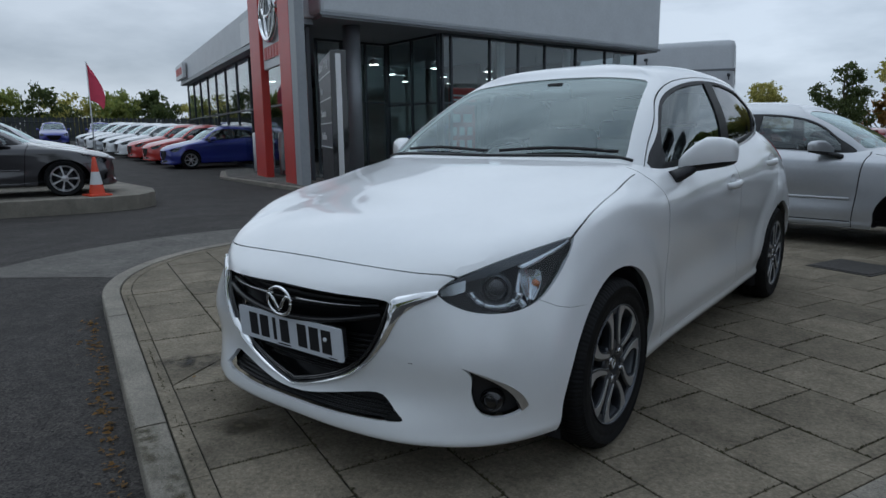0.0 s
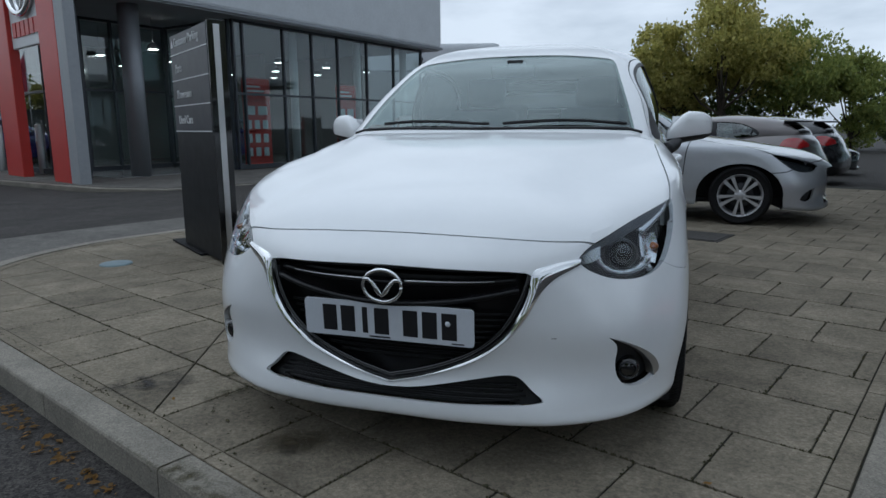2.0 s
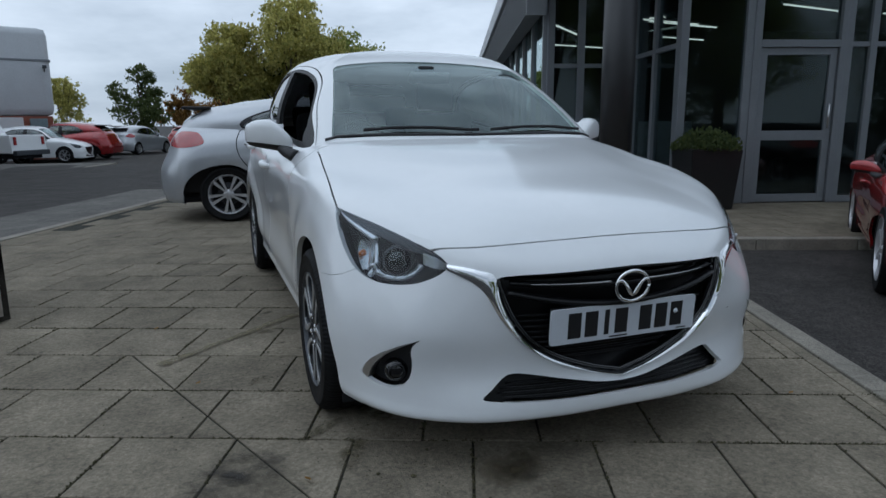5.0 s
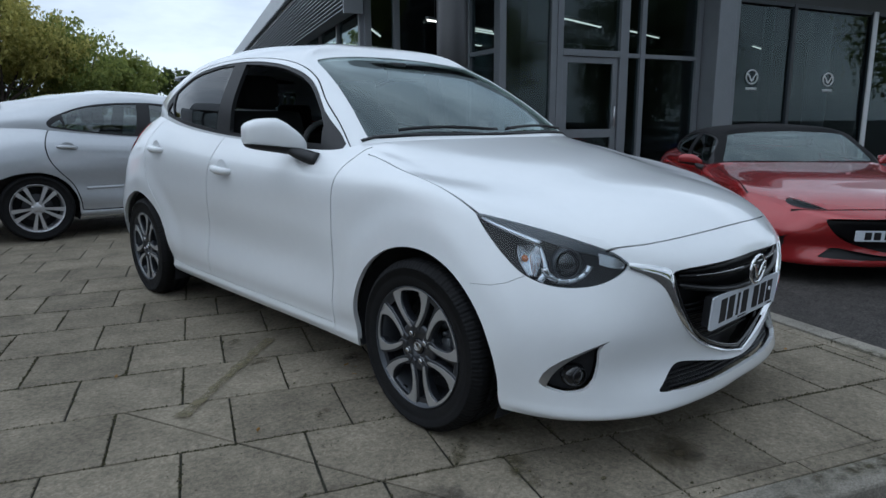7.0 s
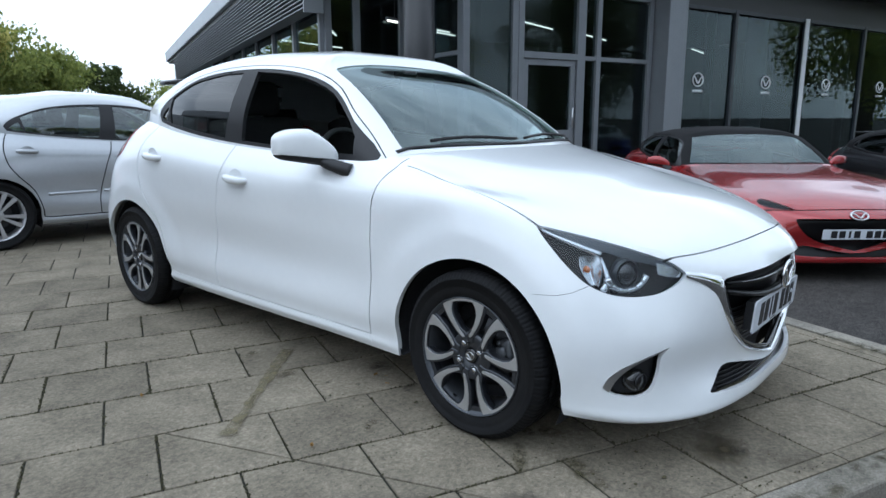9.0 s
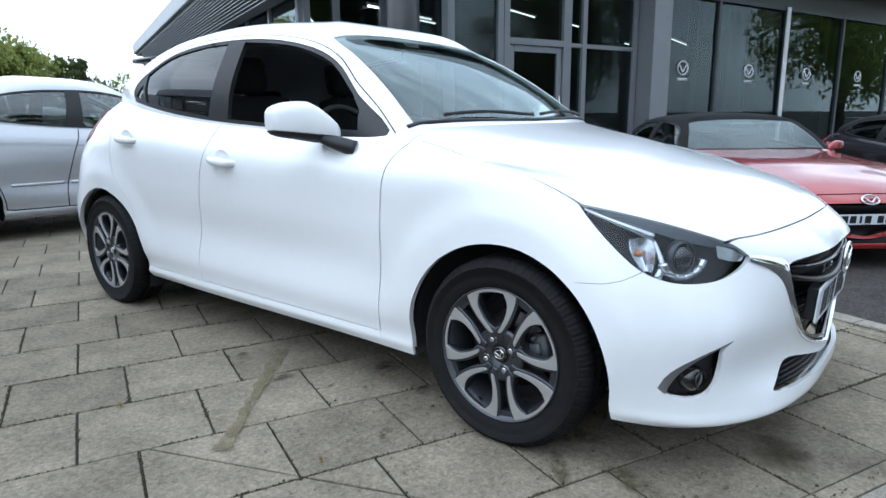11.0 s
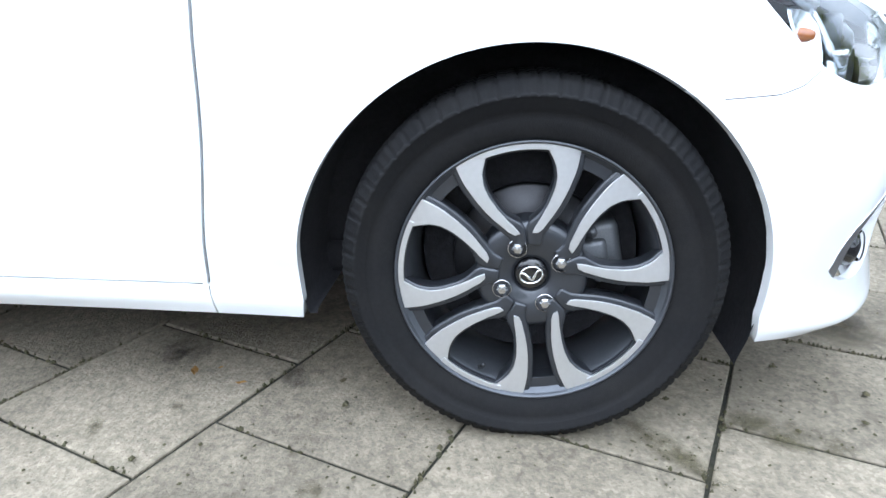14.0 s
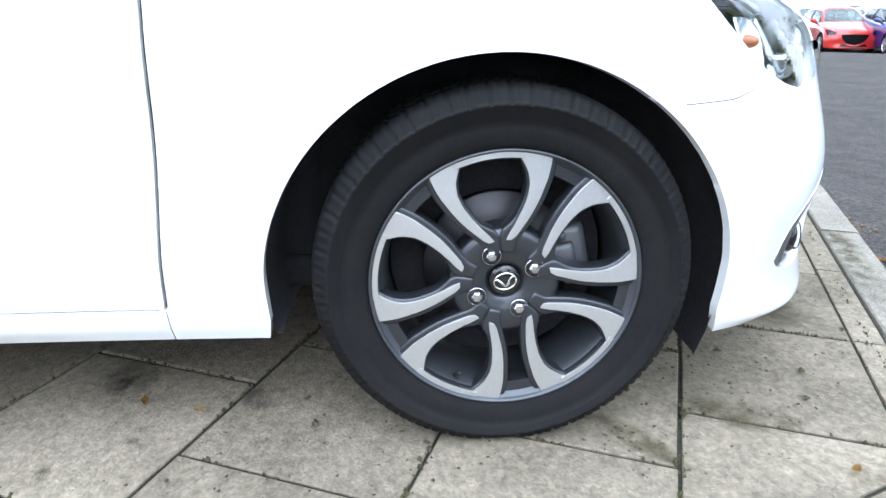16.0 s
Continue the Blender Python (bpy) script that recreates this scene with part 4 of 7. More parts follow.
    for f in panel_bm.faces:
        c = f.calc_center_median()
        if c.x > 0.6 and c.z > 0.25 and f_at(fd, c.z) < c.y < f_at(rear_of_fd, c.z):
            f[lay] = FDOOR
        elif c.x > 0.6 and c.z > 0.252 and f_at(rear_of_fd, c.z) <= c.y < f_at(rear_of_rd, c.z):
            f[lay] = RDOOR
        elif c.z > 0.66 and c.y < 0.56 and ((c.y > -0.235 and c.x < bon_x(c.y)) or (c.y <= -0.235 and c.y > nose_y(c.x) and (c.x < 0.545 or c.z > 0.70))):
            f[lay] = BONNET
        elif c.y < -0.2 and (c.z < 0.60 or c.x < 0.545 or c.y < -0.42):
            f[lay] = BUMPER

    def panel(labels):
        b = panel_bm.copy()
        ly = b.faces.layers.int["mark"]
        bmesh.ops.delete(b, geom=[f for f in b.faces if f[ly] not in labels], context="FACES")
        return b

    if level < 2:
        body = both(panel((BODY,)))
        if roof_paint is None:
            body = merge(body, both(up.take((0,))))
        else:
            add("soft_top", both(up.take((0,))), roof_paint, 0.02)
        add("body", body, paint, 0.02, label="")
        add("bonnet", both(panel((BONNET,))), paint, 0.012)
        add("front_bumper", both(panel((BUMPER,))), paint, 0.016)
        for lab, nm in ((FDOOR, "front_door"), (RDOOR, "rear_door")):
            for s in (0, 1):
                b = panel((lab,))
                b = flipped(b) if s else b
                d = add(nm, b, paint, 0.02)
                door_handle(d, 1.43 if lab == FDOOR else 2.27, 0.822 if lab == FDOOR else 0.898, -1 if s else 1, low, paint, shape)
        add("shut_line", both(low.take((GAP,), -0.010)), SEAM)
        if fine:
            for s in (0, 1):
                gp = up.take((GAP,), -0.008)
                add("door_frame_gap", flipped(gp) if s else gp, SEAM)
    else:
        body = both(panel((BODY, BONNET, BUMPER, FDOOR, RDOOR)))
        if roof_paint is None:
            body = merge(body, both(up.take((0,))))
        else:
            add("soft_top", both(up.take((0,))), roof_paint, 0.02)
        add("body", body, paint, 0.02)
    panel_bm.free()
    # ---- glass ----
    add("windscreen", both(up.take((SCREEN_L,), -0.004)), SCREEN, label="tinted laminated windscreen")
    add("tailgate_glass", both(up.take((HATCH_L,), -0.004)), PRIVACY)
    for s in (0, 1):
        fr = up.take((FRAME,), -0.003)
        add("window_frame", flipped(fr) if s else fr, BLACK_TRIM, 0.02, label="black window surround")
        for lab, nm in ((GLASS_F, "front_side_window"), (GLASS_R, "rear_side_window"), (GLASS_Q, "quarter_window")):
            if open_window and lab == GLASS_F and s == 1:
                continue
            g = up.take((lab,), -0.009)
            add(nm, flipped(g) if s else g, (PRIVACY if fine and lab != GLASS_F else CARGLASS))
    # ---- nose ----
    add("grille_backing", both(low.take((GRILLE,), -0.06)), GRILLE_BLACK)
    add("intake_backing", both(low.take((LOWER,), -0.034)), GRILLE_BLACK)
    if fine:
        nose_details(car, low, grille, lower)
    for s in (0, 1):
        ln = low.take((LAMP,), 0.001)
        hs = low.take((LAMP,), -0.055)
        unit = add("headlamp", flipped(hs) if s else hs, LINER if fine else GUNMETAL, label="headlamp with dark housing and clear lens")
        add("lamp_lens", flipped(ln) if s else ln, LENS, 0.0, parent=unit)
        if fine:
            headlamp_details(unit, low, -1 if s else 1)
        if level < 2:
            fg = low.take((FOG, BLADE), -0.035)
            pocket = add("fog_lamp", flipped(fg) if s else fg, BLACK_TRIM, label="fog lamp in a black pocket")
            bl = edged(low.take((BLADE,), 0.001), 0.03)
            add("fog_blade", flipped(bl) if s else bl, SATIN if fine else paint, parent=pocket, label="satin silver blade trim")
            if fine:
                q, n = low.hit((.668, -2, .300), (0, 1, 0))
                sx = -1 if s else 1
                dirn = Vector((0.25, -1, 0)).normalized()
                fl = lathe([(0, .012), (.018, .010), (.030, .004), (.036, -.004), (.037, -.03)], 28)
                fl.transform(Matrix.Translation(q + Vector((0, .024, 0))) @ dirn.to_track_quat("Z", "Y").to_matrix().to_4x4())
                part("fog_lens", flipped(fl) if s else fl, BLACK_GLOSS, pocket)
                fl2 = lathe([(0.0235, .0125), (.0255, .0120), (.0270, .009)], 28)
                fl2.transform(Matrix.Translation(q + Vector((0, .022, 0))) @ dirn.to_track_quat("Z", "Y").to_matrix().to_4x4())
                part("fog_ring", flipped(fl2) if s else fl2, STEEL, pocket)
        tl = edged(low.take((TAIL,), 0.004), 0.02)
        add("tail_lamp", flipped(tl) if s else tl, REDLENS)
    if plate:
        number_plate(car, low, shape, fine)
    # ---- underside, arches, cabin ----
    under = box(-.62, -.46, .20, .62, 3.05, .26, 0.02)
    for cy in (0.0, 2.57):
        for s in (-1, 1):
            arch = lathe([(.368, 0), (.372, .015), (.372, .21), (.20, .225), (0.0, .226)], 30, axis="X", arc=0.62)
            arch.transform(Matrix.Translation((0, cy + (.007 if fine and cy == 0 else 0), .271 if fine else .302)) @ Matrix.Rotation(radians(-21), 4, "X"))
            for v in arch.verts:
                if v.co.y > cy and v.co.z < .20:
                    v.co.z = .20
            bmesh.ops.scale(arch, vec=(-1, 1, 1), verts=arch.verts[:])
            arch.transform(Matrix.Translation((.797, 0, 0)))
            bmesh.ops.recalc_face_normals(arch, faces=arch.faces[:])
            part("arch_liner", warp(arch if s > 0 else flipped(arch), shape), LINER, car)
    part("underbody", warp(under, shape), LINER, car)
    bay = box(-.52, -.52, .24, .52, .50, .60, 0.03)
    bay = box(-.60, .30, .24, .60, .56, .90, 0.03, bm=bay)
    bay = box(-.47, -.64, .195, .47, -.53, .30, 0.0, bm=bay)
    part("engine_bay", warp(bay, shape), LINER, car)
    cabin(car, shape, fine)
    # ---- mirrors ----
    for s in (1, -1):
        door_mirror(car, s, paint, shape, fine)
    if fine:
        wipers(car, up)
    if level == 1 and plate:
        # an oval badge on the lip of the bonnet
        q, n = low.hit((.002, -2, .648), (0, 1, 0))
        bd = badge_shape(.060, .050, .008, .009)
        bd.transform(Matrix.Translation((0, q.y - .014, q.z)) @ pose(0, 0, 0, 62, 0, 0))
        part("front_badge", warp(bd, shape), SATIN, car, "silver oval badge")
    elif level == 1:
        # a slim rubbing strip along the doors
        for s in (1, -1):
            for y0, y1 in ((.56, 1.66), (1.72, 2.14)):
                pts = []
                for y in np.linspace(y0, y1, 12):
                    q, n = low.hit((3, float(y), .475), (-1, 0, 0))
                    pts.append((q.x * s, q.y, q.z))
                part("side_moulding", warp(tube(pts, .009, 8, flat=1.6), shape), paint, car)
    # ---- wheels ----
    for (hx, hy) in hubs:
        for s in (1, -1):
            p = Vector((hx * s, hy, wheel_r - (0.012 if fine else 0.003)))
            wheel_thing("wheel", car, Matrix.Translation(p), radius=wheel_r, style=wheels, face=s, detail=level == 0, sag=0.012 if fine else 0.0, rim=0.2105 if fine else 0.2185 * wheel_r / 0.305, turn={True: 0.0, False: 31.0}[s < 0], nuts=117.0 if s < 0 else 60)
    low.bm.free()
    up.bm.free()
    return car


def door_handle(door, y, z, s, low, paint, shape):
    """A pull handle over a shallow cup."""
    p, n = low.hit((2, y, z), (-1, 0, 0))
    if p is None:
        return
    path = smooth_curve([(p.x - .004, y + .085, z + .004), (p.x + .020, y + .062, z + .004), (p.x + .032, y, z), (p.x + .022, y - .062, z - .005), (p.x - .004, y - .085, z - .006)], 18)
    bm = tube(path, 0.0125, 10, flat=1.15, taper=lambda t: 0.85 + 0.5 * math.sin(math.pi * t))
    part("handle", warp(bm if s > 0 else flipped(bm), shape), paint, door, "body-coloured pull handle")
    cup = lathe([(0, -.003), (.030, -.002), (.042, .001), (.047, .0016)], 24)
    cup.transform(Matrix.Translation((p.x + .0016, y, z + .002)) @ Matrix.Diagonal((1, 1.25, 1, 1)) @ Vector((1, 0, 0.05)).to_track_quat("Z", "Y").to_matrix().to_4x4())
    part("handle_cup", warp(cup if s > 0 else flipped(cup), shape), paint, door)


def number_plate(car, low, shape, fine):
    """A white plate; what stands on it is reduced to plain bars."""
    lean = pose(0, -.752 if fine else -.775, .446, 94, 0, 0)
    corner = [(sx * (.25 + .010 * math.cos(a)), sy * (.0455 + .010 * math.sin(a))) for sx, sy, order in ((1, 1, 1), (-1, 1, -1), (-1, -1, 1), (1, -1, -1)) for a in [radians(v) for v in (0, 30, 60, 90)][::order]]
    bm = prism(corner, .006, m=Matrix.Translation((0, 0, -.003)))
    bm.transform(lean)
    pl = part("number_plate", warp(bm, shape), PLATE, car, "white number plate with plain dark bars", smooth=False)
    x = -.205
    for i in range(7):
        if i == 4:
            x += .03
        bar = box(x + (.014 if i == 2 else .004), -.0395, .003, x + (.030 if i == 2 else .048), .0395, .0042)
        bar.transform(lean)
        part("plate_bar", warp(bar, shape), PLATE_INK, pl, smooth=False)
        x += .048 if i == 2 else .058
    small = box(-.055, -.051, .003, .01, -.0465, .0038)
    small.transform(lean)
    part("plate_bar", warp(small, shape), PLATE_INK, pl, smooth=False)
    if not fine:
        return
    small = box(.195, -.051, .003, .232, -.0475, .0038)
    small.transform(lean)
    part("plate_bar", small, PLATE_INK, pl, smooth=False)
    cap = lathe([(0, .0085), (.006, .008), (.0085, .003)], 16)
    cap.transform(lean @ Matrix.Translation((.185, .009, 0)))
    part("plate_screw", cap, PLATE, pl)
    holder = box(-.245, -.05, -.035, .245, .05, -.004, 0.004)
    holder.transform(lean)
    part("plate_holder", holder, BLACK_TRIM, pl, smooth=False)


def nose_details(car, low, grille, lower):
    """The bars and the bright surround of the grille, the badge and the lower grid."""
    def on(x, z, out=0.0):
        q = low.hit((max(abs(x), 0.002), -2, z), (0, 1, 0))[0]
        return Vector((x, q.y - out, z))
    def skin_at(x, z, out):
        q, n = low.hit((max(abs(x), 0.002), -2, z), (0, 1, 0))
        return q + n * out
    # chrome surround: a folded ribbon, wide beside the lamps and slim under the grille
    edge = [(x, z) for x, z in grille if x >= 0 and z < .600 and not (x == 0 and z > .3)]
    half = [on(x, max(z, .27), 0.003) for x, z in edge]
    line = [Vector((-p.x, p.y, p.z)) for p in half] + half[::-1][1:]
    rim_out = [(.527, .614), (.502, .602), (.476, .588), (.452, .569), (.435, .548), (.420, .520), (.393, .469), (.338, .401), (.246, .336), (.12, .288), (0, .259)]
    rim_in = [(.526, .631), (.492, .6265), (.452, .619), (.413, .607), (.405, .578), (.399, .538), (.375, .481), (.327, .413), (.242, .350), (.12, .301), (0, .272)]
    outer, inner_edge = smooth_curve(rim_out, 46), smooth_curve(rim_in, 46)
    rib = bmesh.new()
    rings = []
    for s in (1, -1):
        for k in (range(46) if s > 0 else range(44, -1, -1)):
            (x0, z0), (x1, z1) = outer[k], inner_edge[k]
            flat = min(1.0, max(0.0, 1 - (k / 45 - 0.12) / 0.16))
            row = [skin_at(x0, z0, -.006)]
            for f, bow in ((0, .001), (.22, .007), (.5, .010), (.78, .007), (1, .000)):
                row.append(skin_at(x0 + (x1 - x0) * f, z0 + (z1 - z0) * f, .005 * flat + bow * (1 - .6 * flat)))
            row.append(skin_at(x1, z1, -.03))
            rings.append([rib.verts.new((p.x * s, p.y, p.z)) for p in row])
    for p, q in zip(rings, rings[1:]):
        for i in range(6):
            rib.faces.new((p[i], p[i + 1], q[i + 1], q[i]))
    bmesh.ops.recalc_face_normals(rib, faces=rib.faces[:])
    for e in rib.edges:
        if len(e.link_faces) == 2 and e.calc_face_angle(0) > .5:
            e.smooth = False
    part("grille_surround", rib, CHROME, car, "chrome grille surround, wide beside the headlamps")
    inner = [p + Vector((-.014 if p.x > 0.02 else (.014 if p.x < -0.02 else 0), .012, .011)) for p in line]
    part("grille_liner", tube(inner, 0.0065, 8), BLACK_GLOSS, car)
    top = [on(x, .611 - abs(x) * .014, -0.012) for x in np.linspace(-.372, .372, 41)]
    part("grille_lip", tube(top, 0.005, 8), GRILLE_BLACK, car)
    # three folded bars above the plate
    for z, depth, r, wide in ((.572, .034, .013, .36), (.512, .024, .015, .37)):
        pts = [on(x, z - .010 + (.016 if z > .55 else .05) * (abs(x) / wide) ** 1.8, -depth) for x in np.linspace(-wide, wide, 41)]
        part("grille_bar", tube(pts, r, 10, flat=0.62), GRILLE_BLACK, car)
    # slim silver lines put in for the highlight along the upper bar
    for s in (-1, 1):
        thin = [on(s * x, .571 + .006 * (x / .33) ** 1.4, -.018) for x in np.linspace(.06, .31, 21)]
        part("grille_bar", tube(thin, .0030, 8, taper=lambda t: 1.1 - .8 * t), SATIN, car, "slim silver line drawn as the highlight on a grille bar")
    for i in range(9):
        z = .33 + .018 * i
        w = np.interp(z, [.268, .296, .343, .405, .475, .6], [.0, .12, .24, .325, .375, .40]) - .03
        pts = [on(x, z, -.045) for x in np.linspace(-w, w, 15)]
        part("grille_slat", tube(pts, .0036, 6), GRILLE_BLACK, car)
    for i in range(4):
        z = .2265 + .013 * i
        w = np.interp(z, [.22, .233, .26, .285], [.38, .42, .40, .35]) - .02
        pts = [on(x, z, -.027) for x in np.linspace(-w, w, 15)]
        part("intake_slat", tube(pts, .0035, 6), GRILLE_BLACK, car)
    b = badge_shape(.058, .046, .0058, .007)
    b.transform(Matrix.Translation(on(0, .558, .004)) @ pose(0, 0, 0, 92, 0, 0))
    part("front_badge", b, CHROME, car, "chrome oval badge with a wing")
    q, n = low.hit((.47, -2, .415), (0, 1, 0))
    notch = box(-.007, -.0009, -.0012, .007, .0009, .0006)
    notch.transform(Matrix.Translation(q) @ n.to_track_quat("Z", "Y").to_matrix().to_4x4())
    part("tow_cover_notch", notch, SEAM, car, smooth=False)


def headlamp_details(unit, low, s):
    """Projector, light guides, reflector and indicator behind the lens."""
    def on(h, z, depth):
        q, n = low.hit(Vector((h / 2 + 1.0, h / 2 - 1.0, z)), (-1, 1, 0))
        return q + Vector((-.707, .707, 0)) * depth, n
    flip = (lambda b: b) if s > 0 else flipped
    face = Vector((.45, -1, 0.06)).normalized()
    R = face.to_track_quat("Z", "Y").to_matrix().to_4x4()
    c, _ = on(.165, .624, .040)
    proj = lathe([(0, .030), (.018, .026), (.031, .014), (.038, -.004)], 28)
    proj.transform(Matrix.Translation(c) @ R)
    part("projector_lens", flip(proj), BLACK_GLOSS, unit, "dark glass projector lens")
    ring = lathe([(.041, .010), (.047, .006), (.049, -.006), (.046, -.02)], 28)
    ring.transform(Matrix.Translation(c) @ R)
    part("projector_ring", flip(ring), GUNMETAL, unit)
    # a bright horseshoe below the projector, in segments
    for i in range(6):
        t0, t1 = radians(192 + i * 27), radians(192 + i * 27 + 26)
        arc = [Vector((.066 * math.cos(t) * 1.15, .058 * math.sin(t) * 0.92, .006)) for t in np.linspace(t0, t1, 5)]
        g = tube([Matrix.Translation(c) @ R @ p for p in arc], .0165, 8, flat=.7)
        part("light_guide", flip(g), LAMP_SILVER, unit, "faceted bright light guide")
    # mirrored sky put in as a grey plate, from tip to over projector
    def sheet(rows, lo, hi, mat, name, label="", thick=.004):
        """A curved plate behind the lens between two edges, each a list of (across, height)."""
        a, b = smooth_curve(lo, 17), smooth_curve(hi, 17)
        bm = bmesh.new()
        g = [[bm.verts.new(on(p[0] + (q[0] - p[0]) * f, p[1] + (q[1] - p[1]) * f, d)[0]) for p, q in zip(a, b)] for f, d in rows]
        for r0, r1 in zip(g, g[1:]):
            for k in range(16):
                bm.faces.new((r0[k], r0[k + 1], r1[k + 1], r1[k]))
        part(name, flip(edged(bm, thick)), mat, unit, label)
    sheet(((0, .026), (.5, .016), (1, .010)), [(-.02, .640), (.06, .652), (.16, .668), (.26, .690), (.38, .714), (.50, .745)], [(-.05, .645), (.06, .675), (.16, .700), (.26, .719), (.38, .740), (.52, .763)], LENS_SHEEN, "lamp_bezel", "grey plate painted as sky mirrored in the upper lens")
    sheet(((0, .018), (1, .010)), [(-.072, .6130), (-.04, .6130), (-.01, .6160), (.030, .6240)], [(-.078, .6290), (-.04, .6420), (-.01, .6500), (.035, .6580)], LAMP_SILVER, "corner_reflector", "bright inner corner reflector")
    eye = [on(h, z, .022)[0] for h, z in ((.275, .682), (.36, .705), (.46, .733), (.52, .753))]
    part("daytime_strip", flip(tube(smooth_curve([tuple(p) for p in eye], 14), .0135, 8, flat=.8, taper=lambda t: 1.1 - t * .7)), LAMP_SILVER, unit, "pale daytime light strip")
    a, _ = on(.340, .640, .022)
    bulb = lathe([(0, .016), (.006, .014), (.0095, .007), (.011, -.006)], 16)
    bulb.transform(Matrix.Translation(a) @ (Vector((.8, -.8, 0))).to_track_quat("Z", "Y").to_matrix().to_4x4())
    part("indicator_bulb", flip(bulb), AMBER, unit, "amber indicator bulb")
    # a bright hollow bowl behind the bulb
    bowl = bmesh.new()
    grid = []
    for v in np.linspace(0, 1, 9):
        z = .592 + .084 * v
        a0, a1 = .282 - .010 * v + .018 * (1 - v) ** 3, .322 + .046 * math.sin(1.9 * v)
        grid.append([bowl.verts.new(on(a0 + (a1 - a0) * u, z, .022 + .030 * math.sin(math.pi * u) * math.sin(math.pi * (.15 + .7 * v)))[0]) for u in np.linspace(0, 1, 9)])
    for r0, r1 in zip(grid, grid[1:]):
        for k in range(8):
            bowl.faces.new((r0[k], r0[k + 1], r1[k + 1], r1[k]))
    part("reflector", flip(edged(bowl, .004)), LAMP_SILVER, unit, "bright hollow indicator reflector")
    sweep = tube(smooth_curve([tuple(on(h, z, .024)[0]) for h, z in ((.275, .672), (.262, .64), (.255, .605), (.28, .575))], 10), .008, 8, taper=lambda t: .6 + t)
    part("reflector", flip(sweep), LAMP_SILVER, unit)


def door_mirror(car, s, paint, shape, fine):
    """A painted wedge, swept back and tapering outwards, on a black base and stalk."""
    n = 28 if fine else 12
    sgn = lambda v, p: math.copysign(abs(v) ** p, v)
    ob = bmesh.new()
    rings = []
    for u, grow in ((-.03, .30), (-.015, .66), (.0, .84), (.06, .96), (.15, 1.0), (.30, 1.0), (.45, 1.0), (.60, 1.0), (.74, 1.0), (.85, .97), (.93, .89), (.98, .72), (1.0, .42)):
        x = .772 + .196 * u
        y0, y1 = .722 + .130 * max(u, 0) ** 1.2, .862 + .070 * u
        z0 = .906 + .036 * u
        z1 = float(np.interp(u, (0, .12, .28, .45, .7, 1), (.985, 1.010, 1.042, 1.062, 1.061, 1.044)))
        cy, cz = (y0 + y1) / 2, (z0 + z1) / 2
        ring = []
        for k in range(n):
            a = 2 * math.pi * k / n
            v, w = sgn(math.cos(a), .72 if math.cos(a) < 0 else .40), sgn(math.sin(a), .62)
            ring.append(ob.verts.new((x, cy + v * (y1 - y0) / 2 * grow, cz + w * (z1 - z0) / 2 * grow)))
        rings.append(ring)
    for p, q in zip(rings, rings[1:]):
        for k in range(n):
            ob.faces.new((p[k], p[(k + 1) % n], q[(k + 1) % n], q[k]))
    ob.faces.new(rings[0])
    ob.faces.new(rings[-1])
    bmesh.ops.recalc_face_normals(ob, faces=ob.faces[:])
    upper, base = ob, ob.copy()
    bmesh.ops.bisect_plane(upper, geom=upper.verts[:] + upper.edges[:] + upper.faces[:], plane_co=(.772, 0, .937), plane_no=(-.13, 0, 1), clear_inner=True)
    bmesh.ops.bisect_plane(base, geom=base.verts[:] + base.edges[:] + base.faces[:], plane_co=(.772, 0, .9345), plane_no=(-.13, 0, 1), clear_outer=True)
    flip = (lambda b: b) if s > 0 else flipped
    shell = part("door_mirror", warp(flip(upper), shape), paint, car, "body-coloured door mirror on a black base")
    part("mirror_base", warp(flip(base), shape), BLACK_TRIM, shell)
    st = tube(smooth_curve([(.815, .780, .930), (.808, .755, .922), (.792, .705, .908), (.765, .668, .893)], 10), .031, 10, taper=lambda t: .78 + .45 * t, flat=.8)
    part("mirror_stalk", warp(flip(st), shape), BLACK_TRIM, shell)
    gl = box(.02, -.002, -.050, .160, .002, .052)
    gl.transform(pose(.772, .866, .988, 0, 0, 20))
    part("mirror_glass", warp(flip(gl), shape), CHROME, shell, smooth=False)


def wipers(car, up):
    for x0, x1 in ((-.50, .02), (.08, .60)):
        pts = []
        for t in np.linspace(0, 1, 14):
            x = x0 + (x1 - x0) * t
            y0 = .408 + .10 * (abs(x) / .62) ** 2 + .016 * math.sin(math.pi * min(1, t * 1.1))
            q, n = up.hit((max(abs(x), .002), y0, 3), (0, 0, -1))
            pts.append(Vector((x, q.y, q.z + .013)))
        part("wiper", tube(pts, .0050, 6, flat=1.5), BLACK_TRIM, car, "black wiper arm and blade")
    cowl = []
    for x in np.linspace(-.66, .66, 31):
        y0 = .388 + .10 * (abs(x) / .62) ** 2
        q, n = up.hit((max(abs(x), .002), y0, 3), (0, 0, -1))
        cowl.append(Vector((x, y0 + .012, (q.z if q is not None else .97) + .004)))
    part("cowl", tube(cowl, .016, 8, flat=.45), BLACK_TRIM, car)


